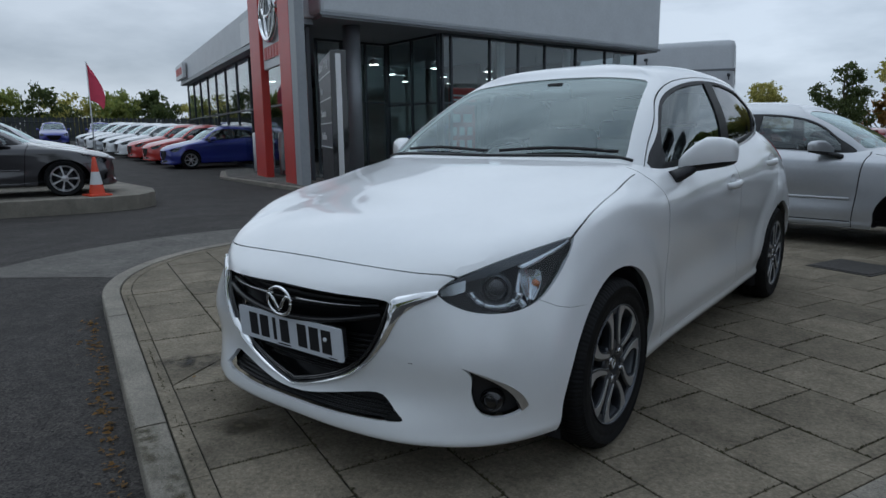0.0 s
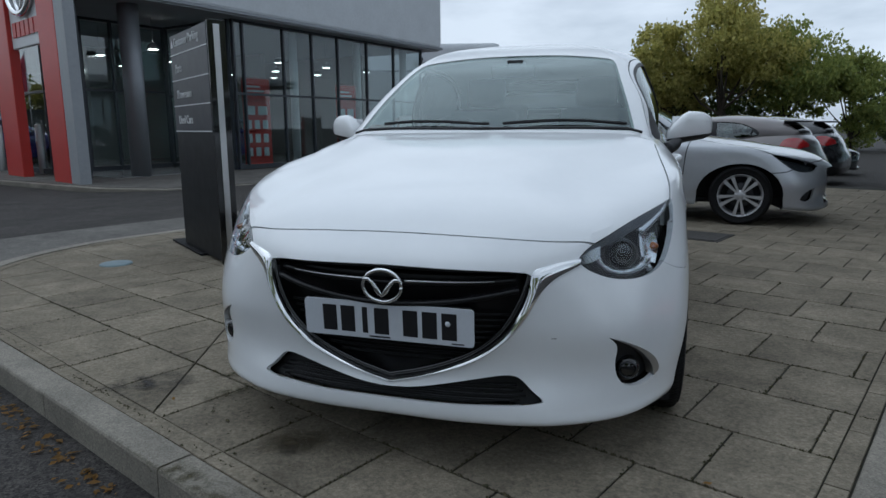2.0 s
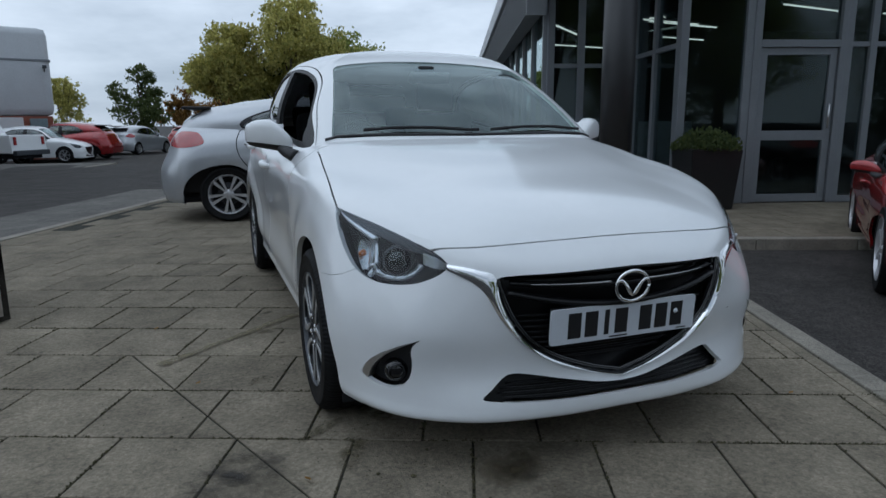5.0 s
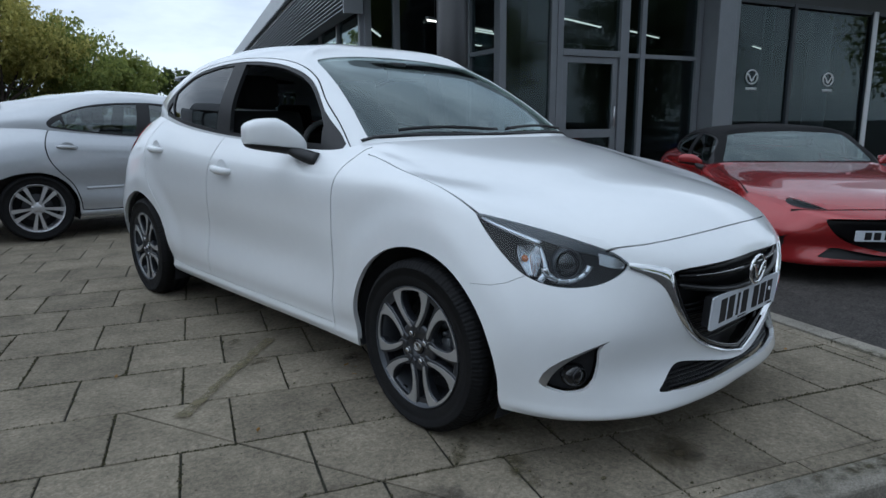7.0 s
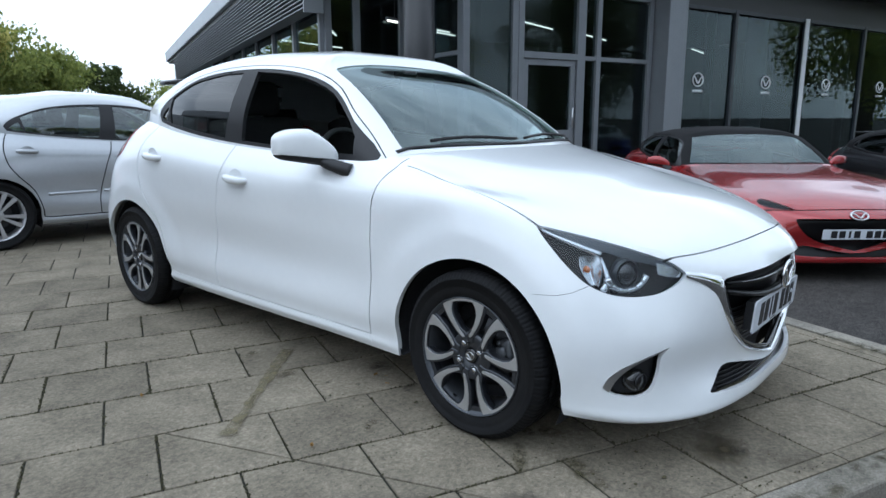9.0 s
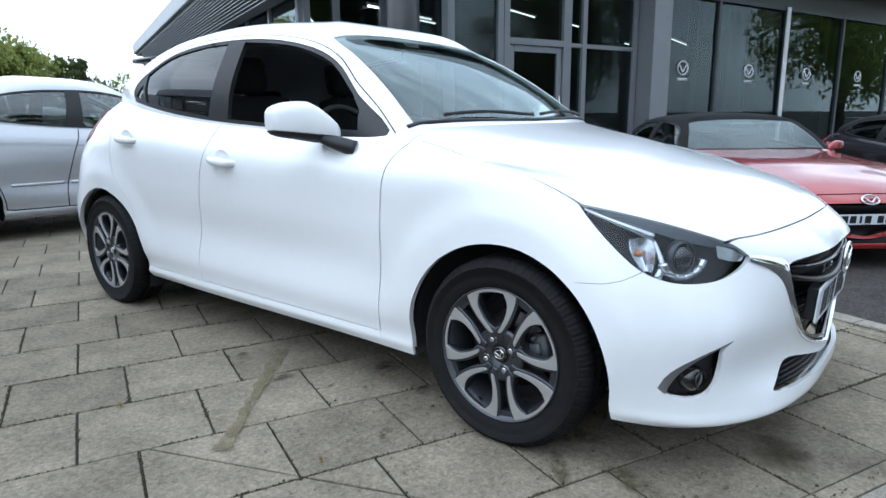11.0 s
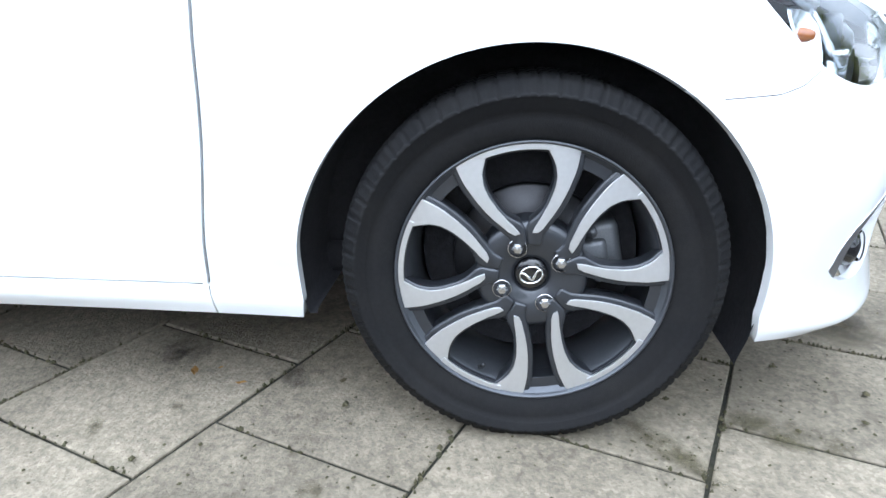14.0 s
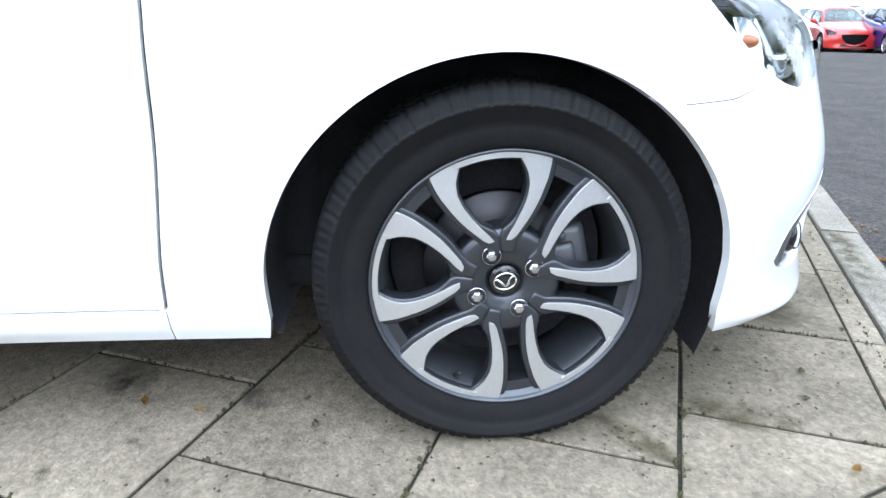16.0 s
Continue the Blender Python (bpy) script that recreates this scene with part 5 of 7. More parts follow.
def cabin(car, shape, fine):
    """What shows through the glass: floor, dash, seats, wheel."""
    b = box(-.64, .55, .26, .64, 2.75, .34, .02)
    b = box(-.64, 2.45, .3, .64, 2.98, .98, .03, bm=b)
    part("cabin_floor", warp(b, shape), CABIN, car)
    d = box(-.66, .50, .60, .66, .98, .92, .07)
    d = box(-.60, .36, .72, .60, .60, .90, .05, bm=d)
    part("dashboard", warp(d, shape), CABIN, car, "dark plastic dashboard")
    for sx in (-.36, .36):
        st = box(sx - .24, 1.20, .40, sx + .24, 1.72, .60, .07)
        seat = part("front_seat", warp(st, shape), SEAT, car, "dark fabric front seat")
        bk = box(-.23, -.09, 0, .23, .07, .62, .06)
        bk.transform(pose(sx, 1.74, .50, -14, 0, 0))
        part("backrest", warp(bk, shape), SEAT, seat)
        hd = box(-.13, -.05, 0, .13, .05, .19, .045)
        hd.transform(pose(sx, 1.91, 1.12, -10, 0, 0))
        part("headrest", warp(hd, shape), SEAT, seat)
    rs = box(-.60, 2.12, .40, .60, 2.55, .62, .06)
    bench = part("rear_bench", warp(rs, shape), SEAT, car, "dark fabric rear bench")
    rb = box(-.60, -.07, 0, .60, .07, .52, .05)
    rb.transform(pose(0, 2.58, .52, -16, 0, 0))
    part("backrest", warp(rb, shape), SEAT, bench)
    if fine:
        for sx in (-.36, .36):
            hd = box(-.13, -.04, 0, .13, .04, .15, .035)
            hd.transform(pose(sx, 2.72, 1.02, -10, 0, 0))
            part("headrest", hd, SEAT, bench)
    wheel = [(.185 * math.cos(t), .185 * math.sin(t), 0) for t in np.linspace(0, 2 * math.pi, 33)]
    w = tube(wheel, .014, 8)
    w = box(-.18, -.015, -.012, .18, .015, .006, .004, bm=w)
    w = box(-.055, -.06, -.02, .055, .05, .015, .012, bm=w)
    w.transform(pose(-.36, 1.12, .88, 64, 0, 0))
    part("steering_wheel", warp(w, shape), CABIN, car)
    rm = box(-.115, -.015, -.03, .115, .015, .03, .012)
    rm.transform(pose(0, 1.02, 1.275, 8, 0, 0))
    part("rear_view_mirror", warp(rm, shape), BLACK_GLOSS, car)
    if fine:
        cam_box = box(-.045, 1.06, 1.305, .045, 1.15, 1.340, .012)
        part("sensor_housing", cam_box, CABIN, car)
    part("rear_roof_spoiler", warp(box(-.43, 2.70, 1.318, .43, 2.93, 1.348, .012), shape), BLACK_GLOSS if fine else BLACK_TRIM, car)


hatchback("white_hatchback", pose(0, 0, 0), PAINT_WHITE, level=0, label="pearl white small hatchback parked on the paving, driver's window open", open_window=True, wheel_r=0.302)

# ---- ground ----
E1, E2 = Vector((math.cos(radians(-22.4)), math.sin(radians(-22.4)), 0)), Vector((-math.sin(radians(-22.4)), math.cos(radians(-22.4)), 0))
GRID = Matrix(((E1.x, E2.x, 0, 0), (E1.y, E2.y, 0, 0), (0, 0, 1, 0), (0, 0, 0, 1)))   # the paving's own axes
ROAD = -0.10


def corner_edge(inset=0.0, steps=16, back=10.5):
    """The edge of the paved corner in the paving's axes: straight kerbs with a wide round corner."""
    r = 2.0 - inset
    pts = [(1.50 - inset, 3.30), (1.50 - inset, -0.91)]
    pts += [(1.25 + (0.25 - inset) * math.cos(a), -0.91 + (0.25 - inset) * math.sin(a)) for a in (radians(-22.5), radians(-45), radians(-67.5))]
    pts.append((1.25, -1.16 + inset))
    for k in range(steps + 1):
        a = radians(270 - 90 * k / steps)
        pts.append((-2.60 + r * math.cos(a), 0.84 + r * math.sin(a)))
    return pts + [(-4.60 + inset, back)]


def clip(poly, inner):
    """The part of a convex outline that lies within a convex, clockwise one."""
    for a, b in zip(inner, inner[1:] + inner[:1]):
        side = lambda p: (b[0] - a[0]) * (p[1] - a[1]) - (b[1] - a[1]) * (p[0] - a[0])
        out = []
        for p, q in zip(poly, poly[1:] + poly[:1]):
            sp, sq = side(p), side(q)
            if sp <= 0:
                out.append(p)
            if (sp < 0 < sq) or (sq < 0 < sp):
                t = sp / (sp - sq)
                out.append((p[0] + (q[0] - p[0]) * t, p[1] + (q[1] - p[1]) * t))
        poly = out
        if len(poly) < 3:
            return []
    return poly


def area(poly):
    return abs(sum(p[0] * q[1] - q[0] * p[1] for p, q in zip(poly, poly[1:] + poly[:1]))) / 2


def slab_mesh(poly, bm=None, top=0.0, low=-0.04, chamfer=0.0022):
    """One slab: a flat top with worn, chamfered edges."""
    own = bm or bmesh.new()
    cx, cy = sum(p[0] for p in poly) / len(poly), sum(p[1] for p in poly) / len(poly)
    if sum(p[0] * q[1] - q[0] * p[1] for p, q in zip(poly, poly[1:] + poly[:1])) < 0:
        poly = poly[::-1]
    size = max(math.hypot(p[0] - cx, p[1] - cy) for p in poly)
    k = max(0.2, 1 - chamfer * 1.6 / size)
    rings = [[own.verts.new((cx + (x - cx) * f, cy + (y - cy) * f, z)) for x, y in poly] for f, z in ((1, low), (1, top - chamfer), (k, top))]
    for p, q in zip(rings, rings[1:]):
        for i in range(len(poly)):
            j = (i + 1) % len(poly)
            own.faces.new((p[i], p[j], q[j], q[i]))
    own.faces.new(rings[-1])
    return own


def ramp(a, b, v):
    u = min(1.0, max(0.0, (v - a) / (b - a)))
    return u * u * (3 - 2 * u)


def ground_z(x, y):
    """The asphalt climbs towards the far fence and falls away behind the showrooms."""
    rise = 0.024 * max(0.0, min(-14 - x, 60)) * ramp(-40, -10, y) - 0.12 * ramp(-6, -10, x)
    drop = 0.32 * max(ramp(9.5, 12.5, y) * ramp(-4, 0, x), ramp(20, 25, y) * ramp(-16, -9, x))
    dip = 0.75 * ramp(6, 21, x) * ramp(-3, -13, y)
    return ROAD + rise - drop - dip


g = bmesh.new()
axis = [-900, -300, -140] + [-90 + 2.5 * k for k in range(73)] + [140, 300, 900]
sheet = [[g.verts.new((x, y, ground_z(x, y))) for x in axis] for y in axis]
for p, q in zip(sheet, sheet[1:]):
    for i in range(len(axis) - 1):
        g.faces.new((p[i], p[i + 1], q[i + 1], q[i]))
solo("ground", g, ASPHALT, "worn dark asphalt of the car park and road", "ground", kind="structure")

# the bed under the slabs: the display corner and the showroom's forecourt
bed = prism(corner_edge(0.03) + [(12.0, 10.5), (12.0, 3.33)], 0.39, m=GRID @ Matrix.Translation((0, 0, ROAD - 0.30)))
pavement = solo("pavement", bed, JOINT, "paving of square concrete slabs in staggered rows with mossy joints", "pavement", kind="structure", smooth=False)

# a pale concrete apron along the round corner, towards the road
ap = bmesh.new()
outer, inner = corner_edge(-1.5, 20, 9.0)[6:], corner_edge(-0.02, 20, 9.0)[6:]
for (a, b), (c, d) in zip(zip(outer[7:], outer[8:]), zip(inner[7:], inner[8:])):
    ap.faces.new([ap.verts.new((*p, ROAD + 0.004)) for p in (a, b, d, c)])
bmesh.ops.remove_doubles(ap, verts=ap.verts[:], dist=1e-4)
bmesh.ops.recalc_face_normals(ap, faces=ap.faces[:])
ap.transform(GRID)
solo("road", ap, CONCRETE, "pale concrete apron beside the kerb", "road", kind="structure", smooth=False)

# ---- the other showroom across the road ----
P0 = Vector((-10.4, 10.05, -0.15))
A_U, A_V = Vector((.236, .888, 0)), Vector((-.966, .257, 0))
AM = Matrix(((A_U.x, A_V.x, 0, P0.x), (A_U.y, A_V.y, 0, P0.y), (0, 0, 1, P0.z), (0, 0, 0, 1)))     # s along the front, t along the side


def glazing(parent_name, m, s_list, z0, z1, transom, frame, pane_mat, label, depth=0.10, bar=0.06, base=0.12):
    """A glazed front: posts, rails and panes; runs along local x."""
    win = thing(parent_name, m, label, "window", kind="structure")
    for s in s_list:
        part("window_post", box(s - bar / 2, -depth / 2, z0, s + bar / 2, depth / 2, z1, .006), frame, win, smooth=False)
    for z in [z0 + base / 2] + list(transom) + [z1 - .03]:
        for a, b in zip(s_list, s_list[1:]):
            h = base / 2 if z == z0 + base / 2 else .03
            part("window_rail", box(a + bar / 2, -depth / 2 + .01, z - h, b - bar / 2, depth / 2 - .01, z + h, .004), frame, win, smooth=False)
    rows = [z0 + base] + [t for t in transom] + [z1 - .06]
    for a, b in zip(s_list, s_list[1:]):
        for lo, hi in zip(rows, rows[1:]):
            p = part("pane", box(a + bar / 2, -.006, lo + .03, b - bar / 2, .006, hi - .03), pane_mat, win, smooth=False)
            p.visible_shadow = False
    return win


# raised forecourt
fc = prism([(-2.4, -1.6), (-1.8, -3.0), (.2, -3.7), (13.6, -3.7), (13.6, 23.0), (1.6, 23.0), (-1.0, 8.0), (-2.4, 4.4)], .62, m=AM @ Matrix.Translation((0, 0, ROAD - .5)), bevel=.012)
solo("forecourt", fc, KERB, "raised concrete forecourt with a kerb before the showroom", "pavement", kind="structure", smooth=False)
fc2 = prism([(-2.2, -1.55), (-1.65, -2.85), (.25, -3.5), (13.4, -3.5), (13.4, 22.8), (1.75, 22.8), (-.85, 8.0), (-2.2, 4.3)], .012, m=AM @ Matrix.Translation((0, 0, .02)))
solo("forecourt_paving", fc2, CONCRETE, "pale worn paving of the forecourt", "pavement", kind="structure", smooth=False)
# shell
shell = thing("showroom", AM, "car showroom with dark glazing under a deep pale grey fascia", "building")
part("fascia_front", box(-1.25, -.35, 4.02, 13.25, .30, 5.85, .10), CLAD_WHITE, shell, smooth=False)
part("fascia_end", box(12.7, .30, 4.02, 13.25, 22.3, 5.85, .06), CLAD_WHITE, shell, smooth=False)
part("soffit", prism([(-1.2, -.3), (13.2, -.3), (13.2, 22.3), (2.45, 22.3)], .078, m=Matrix.Translation((0, 0, 3.94))), CLAD_GREY, shell, smooth=False)
part("drip_trim", box(-1.28, -.38, 3.98, 13.28, -.352, 4.06), FRAME_GREY, shell, smooth=False)
part("roof", prism([(-1.0, 0), (13.0, 0), (13.0, 22.2), (2.6, 22.2)], .1, m=Matrix.Translation((0, 0, 4.75))), CLAD_GREY, shell, smooth=False)
part("back_wall", box(12.6, 3.0, 0, 12.9, 22.0, 3.93), FAR_WALL, shell, smooth=False)
part("rear_wall", box(2.7, 21.9, 0, 12.6, 22.2, 3.93), FAR_WALL, shell, smooth=False)
part("inner_wall", box(9.4, 5.5, 0.03, 9.6, 17.6, 3.9), FAR_WALL, shell, smooth=False)
part("inner_wall", box(4.0, 8.5, 0.03, 9.4, 8.7, 3.9), FAR_WALL, shell, smooth=False)
part("room_floor", prism([(-.7, .3), (12.6, .3), (12.6, 21.9), (2.8, 21.9)], .025, m=Matrix.Translation((0, 0, .025))), ROOM_FLOOR, shell, smooth=False)
part("corner_column", rod((.15, .50, 0), (.15, .50, 3.94), .24, seg=28), FRAME_GREY, shell, "round blue-grey steel column")
A_S, A_T = Vector((.4089, .9126, 0)), Vector((-.9126, .4089, 0))
AS = Matrix(((A_S.x, A_T.x, 0, -11.24), (A_S.y, A_T.y, 0, 8.81), (0, 0, 1, P0.z), (0, 0, 0, 1)))     # along the slanting side
flank = thing("sign_canopy", AS, "pale fascia canopy with tall red sign fins", "canopy")
part("fascia_side", box(0, -.15, 3.98, .45, 22.6, 5.05, .06), CLAD_WHITE, flank, smooth=False)
part("drip_trim", box(-.03, -.15, 3.84, .40, 22.6, 3.975, .01), FRAME_GREY, flank, smooth=False)
part("fascia_panel", box(-.05, 4.0, 4.0, -.004, 6.2, 4.75, .01), WHITE_SIGN, flank, smooth=False)
for t0, t1 in ((2.30, 3.50), (-.72, .26)):
    part("red_fin", box(-.36, t0, 0, -.14, t1, 7.6, .02), RED_SIGN, flank, "tall red sign fin", smooth=False)
part("stone_fin", box(-.36, -1.22, 0, -.14, -.73, 7.6, .02), CLAD_GREY, flank, "pale grey sign fin", smooth=False)
sp = part("sign_panel", box(-.27, .27, 2.95, -.17, 2.29, 7.6, .02), WHITE_SIGN, flank, "white sign panel with a chrome oval and red bars", smooth=False)
ring = tube([(0, .80 * math.cos(t), .62 * math.sin(t)) for t in np.linspace(0, 2 * math.pi, 33)], .07, 8)
ring = tube([(0, .30 * math.cos(t), .56 * math.sin(t)) for t in np.linspace(0, 2 * math.pi, 25)], .055, 8, bm=ring)
ring = tube([(0, .55 * math.cos(t), .22 + .26 * math.sin(t)) for t in np.linspace(0, 2 * math.pi, 25)], .055, 8, bm=ring)
ring.transform(Matrix.Translation((-.34, 1.25, 4.25)))
part("sign_oval", ring, CHROME, sp)
for k in range(6):
    part("sign_bar", box(-.30, .42 + k * .29, 3.18, -.274, .64 + k * .29, 3.50), RED_SIGN, sp, smooth=False)
ends = part("end_sign", box(-.22, 19.8, 4.08, -.05, 22.7, 4.82, .02), WHITE_SIGN, flank, "white sign board with red bars", smooth=False)
for k in range(6):
    part("sign_bar", box(-.24, 20.15 + k * .40, 4.28, -.222, 20.43 + k * .40, 4.62), RED_SIGN, ends, smooth=False)
m_front = AM @ Matrix.Translation((0, .15, 0))
glazing("window_1", m_front, [3.05, 3.39, 4.97, 6.23, 7.48, 9.05, 10.66, 12.5], 0.05, 3.94, [2.05], FRAME_DARK, FARGLASS, "tall dark-framed showroom glazing")
m_side = AS @ Matrix(((0, -1, 0, .33), (1, 0, 0, 0), (0, 0, 1, 0), (0, 0, 0, 1)))
glazing("window_2", m_side, [.15 + 2.23 * k for k in range(11)], 0.05, 3.84, [2.05], FRAME_DARK, FARGLASS, "long side glazing of the showroom")
m_ent = AM @ Matrix.Translation((0, 3.0, 0))
glazing("window_3", m_ent, [.4, 1.3, 2.2, 3.0], 0.05, 3.94, [2.15], FRAME_DARK, FARGLASS, "recessed glazed entrance of the showroom")
m_ent2 = AM @ Matrix(((0, -1, 0, 3.02), (1, 0, 0, 0), (0, 0, 1, 0), (0, 0, 0, 1)))
glazing("window_4", m_ent2, [.3, 1.6, 2.9], 0.05, 3.94, [2.05], FRAME_DARK, FARGLASS, "return glazing beside the entrance")
for k in range(20):
    s0, t0, z0 = 1.6 + 2.35 * (k % 5), 1.6 + 2.4 * (k // 5), 3.15
    ld = thing("ceiling_lamp", AM @ Matrix.Translation((s0, t0, z0)), "small lit round ceiling lamp in the showroom", "lamp", "showroom ceiling lamps")
    part("shade", lathe([(.06, .14), (.13, .09), (.17, .0), (.155, -.01)], 16), FRAME_GREY, ld)
    part("bulb", lathe([(0, -.035), (.10, -.02), (.15, .0)], 16), LAMP_WHITE, ld)
    part("stem", rod((0, 0, .05), (0, 0, 3.935 - z0), .008, seg=6), FRAME_GREY, ld)
for s0, w in ((3.55, 1.05), (7.72, 1.0)):
    pb = thing("poster_board", AM @ Matrix.Translation((s0, .40, 0.05)), "red poster board with rows of white cards behind glass", "poster board", "poster boards")
    part("board", box(0, 0, .05, w, .06, 2.45, .01), RED_SIGN, pb, smooth=False)
    part("head_panel", box(.02, -.03, 1.86, w - .02, -.004, 2.42, .006), RED_SIGN, pb, smooth=False)
    for r in range(4):
        n = 2 if r == 3 else 3
        for c in range(n):
            x = .06 + c * (w - .08) / n
            part("card", box(x, -.012, .32 + r * .38, x + (w - .10) / n - .12, -.001, .56 + r * .38), WHITE_SIGN, pb, smooth=False)
    part("card", box(.12, -.036, 2.20, w * .6, -.031, 2.25), WHITE_SIGN, pb, smooth=False)
    part("card", box(.12, -.036, 2.08, w * .75, -.031, 2.13), WHITE_SIGN, pb, smooth=False)
for s0, t0 in ((6.05, .75), (9.3, .75), (12.2, .75)):
    cl = thing("inner_column", AM @ Matrix.Translation((s0, t0, .05)), "white round column inside the showroom", "column", "showroom columns")
    part("shaft", rod((0, 0, 0), (0, 0, 3.88), .13, seg=20), WHITE_SIGN, cl)
# rear wing of the building
AM2 = Matrix(((-.24, -.971, 0, -7.2), (.971, -.24, 0, 33.0), (0, 0, 1, 0), (0, 0, 0, 1)))
wing2 = thing("workshop", AM2, "pale grey clad workshop with a rounded roof edge over brick", "building")
part("cladding", box(0, 0, 1.5, 12, 16, 5.45, .35), CLAD_WHITE, wing2, smooth=True)
part("band", box(-.03, -.03, 3.95, 12.03, 16.03, 4.05, .02), FRAME_GREY, wing2, smooth=False)
part("brick_base", box(.12, .12, -.6, 11.8, 15.8, 1.51), BRICK_RED, wing2, smooth=False)
part("side_door", box(-.02, 1.3, -.5, .10, 3.4, 1.45, .01), WHITE_SIGN, wing2, smooth=False)
part("wall_screen", box(-.05, .35, .1, .11, 1.05, 1.4, .02), BLUE_COVER, wing2, "pale blue wall panel", smooth=False)
for t0, z0 in ((.25, 3.7), (4.2, 4.6)):
    cc = thing("security_camera", AM2 @ Matrix.Translation((-.05, t0, z0)), "small grey security camera on the wall", "camera", "security cameras")
    part("housing", box(-.42, -.08, -.07, -.05, .08, .07, .03), FRAME_DARK, cc)
    part("bracket", rod((-.2, 0, -.05), (.02, 0, -.2), .025, seg=8), FRAME_DARK, cc)
lk = thing("link_block", AM @ Matrix.Translation((13.25, 8.0, 0)), "low grey block between the showroom and the workshop", "building")
part("wall", box(0, 0, -.6, 11.8, 9, 4.1, .05), CLAD_GREY, lk, smooth=False)
part("brick_base", box(.1, -.04, -.6, 11.7, -.01, 1.3), BRICK_RED, lk, smooth=False)

# signs and cones before it
totem = thing("totem_sign", pose(-6.55, 17.1, .032, 0, 0, -22), "white totem sign with a red edge and a dark bar", "sign")
part("panel", box(-.36, -.06, .06, .30, .06, 1.32, .01), WHITE_SIGN, totem, smooth=False)
part("edge", box(.302, -.075, .0, .40, .075, 1.36, .01), RED_SIGN, totem, smooth=False)
part("dark_bar", box(-.07, -.066, .45, .01, -.061, 1.0), FRAME_DARK, totem, smooth=False)
part("dark_bar", box(-.16, -.066, .40, .10, -.061, .47), FRAME_DARK, totem, smooth=False)
part("plinth", box(-.40, -.12, 0, .40, .12, .06, .01), FRAME_GREY, totem, smooth=False)


def bollard(x, y):
    b = thing("bollard", pose(x, y, -0.13), "white painted steel bollard on the forecourt", "bollard", "forecourt bollards")
    part("post", rod((0, 0, 0), (0, 0, 1.22), .075, seg=16), WHITE_SIGN, b)
    part("cap", lathe([(0, 1.265), (.05, 1.25), (.076, 1.221)], 16), WHITE_SIGN, b)
    return b


for x, y in ((-16.2, 11.1), (-12.1, 9.75), (-13.95, 10.35)):
    bollard(x, y)


def cone(x, y, z, h=.75):
    c = thing("traffic_cone", pose(x, y, z) @ Matrix.Scale(h / .75, 4), "orange-red traffic cone with a white sleeve", "traffic cone", "traffic cones")
    part("base", prism([(-.2, -.2), (.2, -.2), (.2, .2), (-.2, .2)], .035, bevel=.01), CONE_RED, c, smooth=False)
    part("body", lathe([(.145, .036), (.115, .20), (.1135, .21), (.068, .47), (.0665, .48), (.032, .73), (.020, .75), (0, .75)], 28), CONE_RED, c)
    part("sleeve", lathe([(.1165, .22), (.071, .465)], 28), WHITE_SIGN, c)
    return c


cone(-10.19, 3.27, .045, .68)
cone(-11.8, 9.15, ROAD - .15, .75)
cone(-3.45, 3.25, 0, .60)

# ---- the direction sign on the paving ----
d = Vector((.80, -.60, 0))
SG = Matrix(((d.x, -d.y, 0, -3.117), (d.y, d.x, 0, 2.229), (0, 0, 1, 0), (0, 0, 0, 1)))
sign = thing("direction_sign", SG, "tall dark grey direction sign with pale lettering on a flat base", "sign")
L = 1.04
part("panel", box(0, 0, .018, L - .012, .12, 1.735, .005), SIGN_DARK, sign, smooth=False)
part("upper_face", box(.006, -.004, .974, L - .03, -.0005, 1.732), SIGN_FACE, sign, "dark blue-grey face plate", smooth=False)
part("end_cap", box(L - .010, -.005, .0, L + .002, .125, 1.745, .003), BLACK_GLOSS, sign, smooth=False)
part("silver_edge", box(L + .003, .036, .03, L + .010, .080, 1.715, .002), SATIN, sign, "brushed silver strip down the narrow end", smooth=False)
part("base_plate", box(-.30, -.04, -.002, L - .45, .34, .016, .006), RUBBER, sign, smooth=False)
for z in (1.580, 1.378, 1.176, .974):
    part("rule", box(.01, -.008, z - .004, L - .03, -.0045, z + .004), SIGN_LINE, sign, smooth=False)
for z, word in ((1.640, "Customer Parking"), (1.438, "Parts"), (1.236, "Showroom"), (1.034, "Used Cars")):
    writing(word, .094, pose(.125, -.006, z, 90, 0, 0), SIGN_LINE, sign)
part("arrow", prism([(.035, 1.640), (.095, 1.640), (.065, 1.70)], .002, m=pose(0, -.0045, 0, 90, 0, 0)), SIGN_LINE, sign, smooth=False)

# ---- the near showroom ----
B_S, B_T = Vector((.955, -.297, 0)), Vector((.297, .955, 0))
BM = Matrix(((B_S.x, B_T.x, 0, 5.5), (B_S.y, B_T.y, 0, 4.15), (0, 0, 1, 0), (0, 0, 0, 1)))
hall = thing("dealership", BM, "modern dealership with grey framed glazing and a pale roof edge", "building")
part("floor_slab", box(-2.3, .02, -.6, 14, 16, .012), ROOM_FLOOR, hall, smooth=False)
part("roof_slab", prism([(-2.89, -.75), (14, -.75), (14, 24), (-.94, 24)], .40, m=Matrix.Translation((0, 0, 3.55)), bevel=.03), CLAD_WHITE, hall, smooth=False)
part("soffit", prism([(-2.79, -.65), (13.9, -.65), (13.9, 23.9), (-.85, 23.9)], .078, m=Matrix.Translation((0, 0, 3.47))), COLUMN_DARK, hall, smooth=False)
part("upper_wall", box(-1.0, .04, 2.95, 13.9, .22, 3.47), COLUMN_DARK, hall, smooth=False)
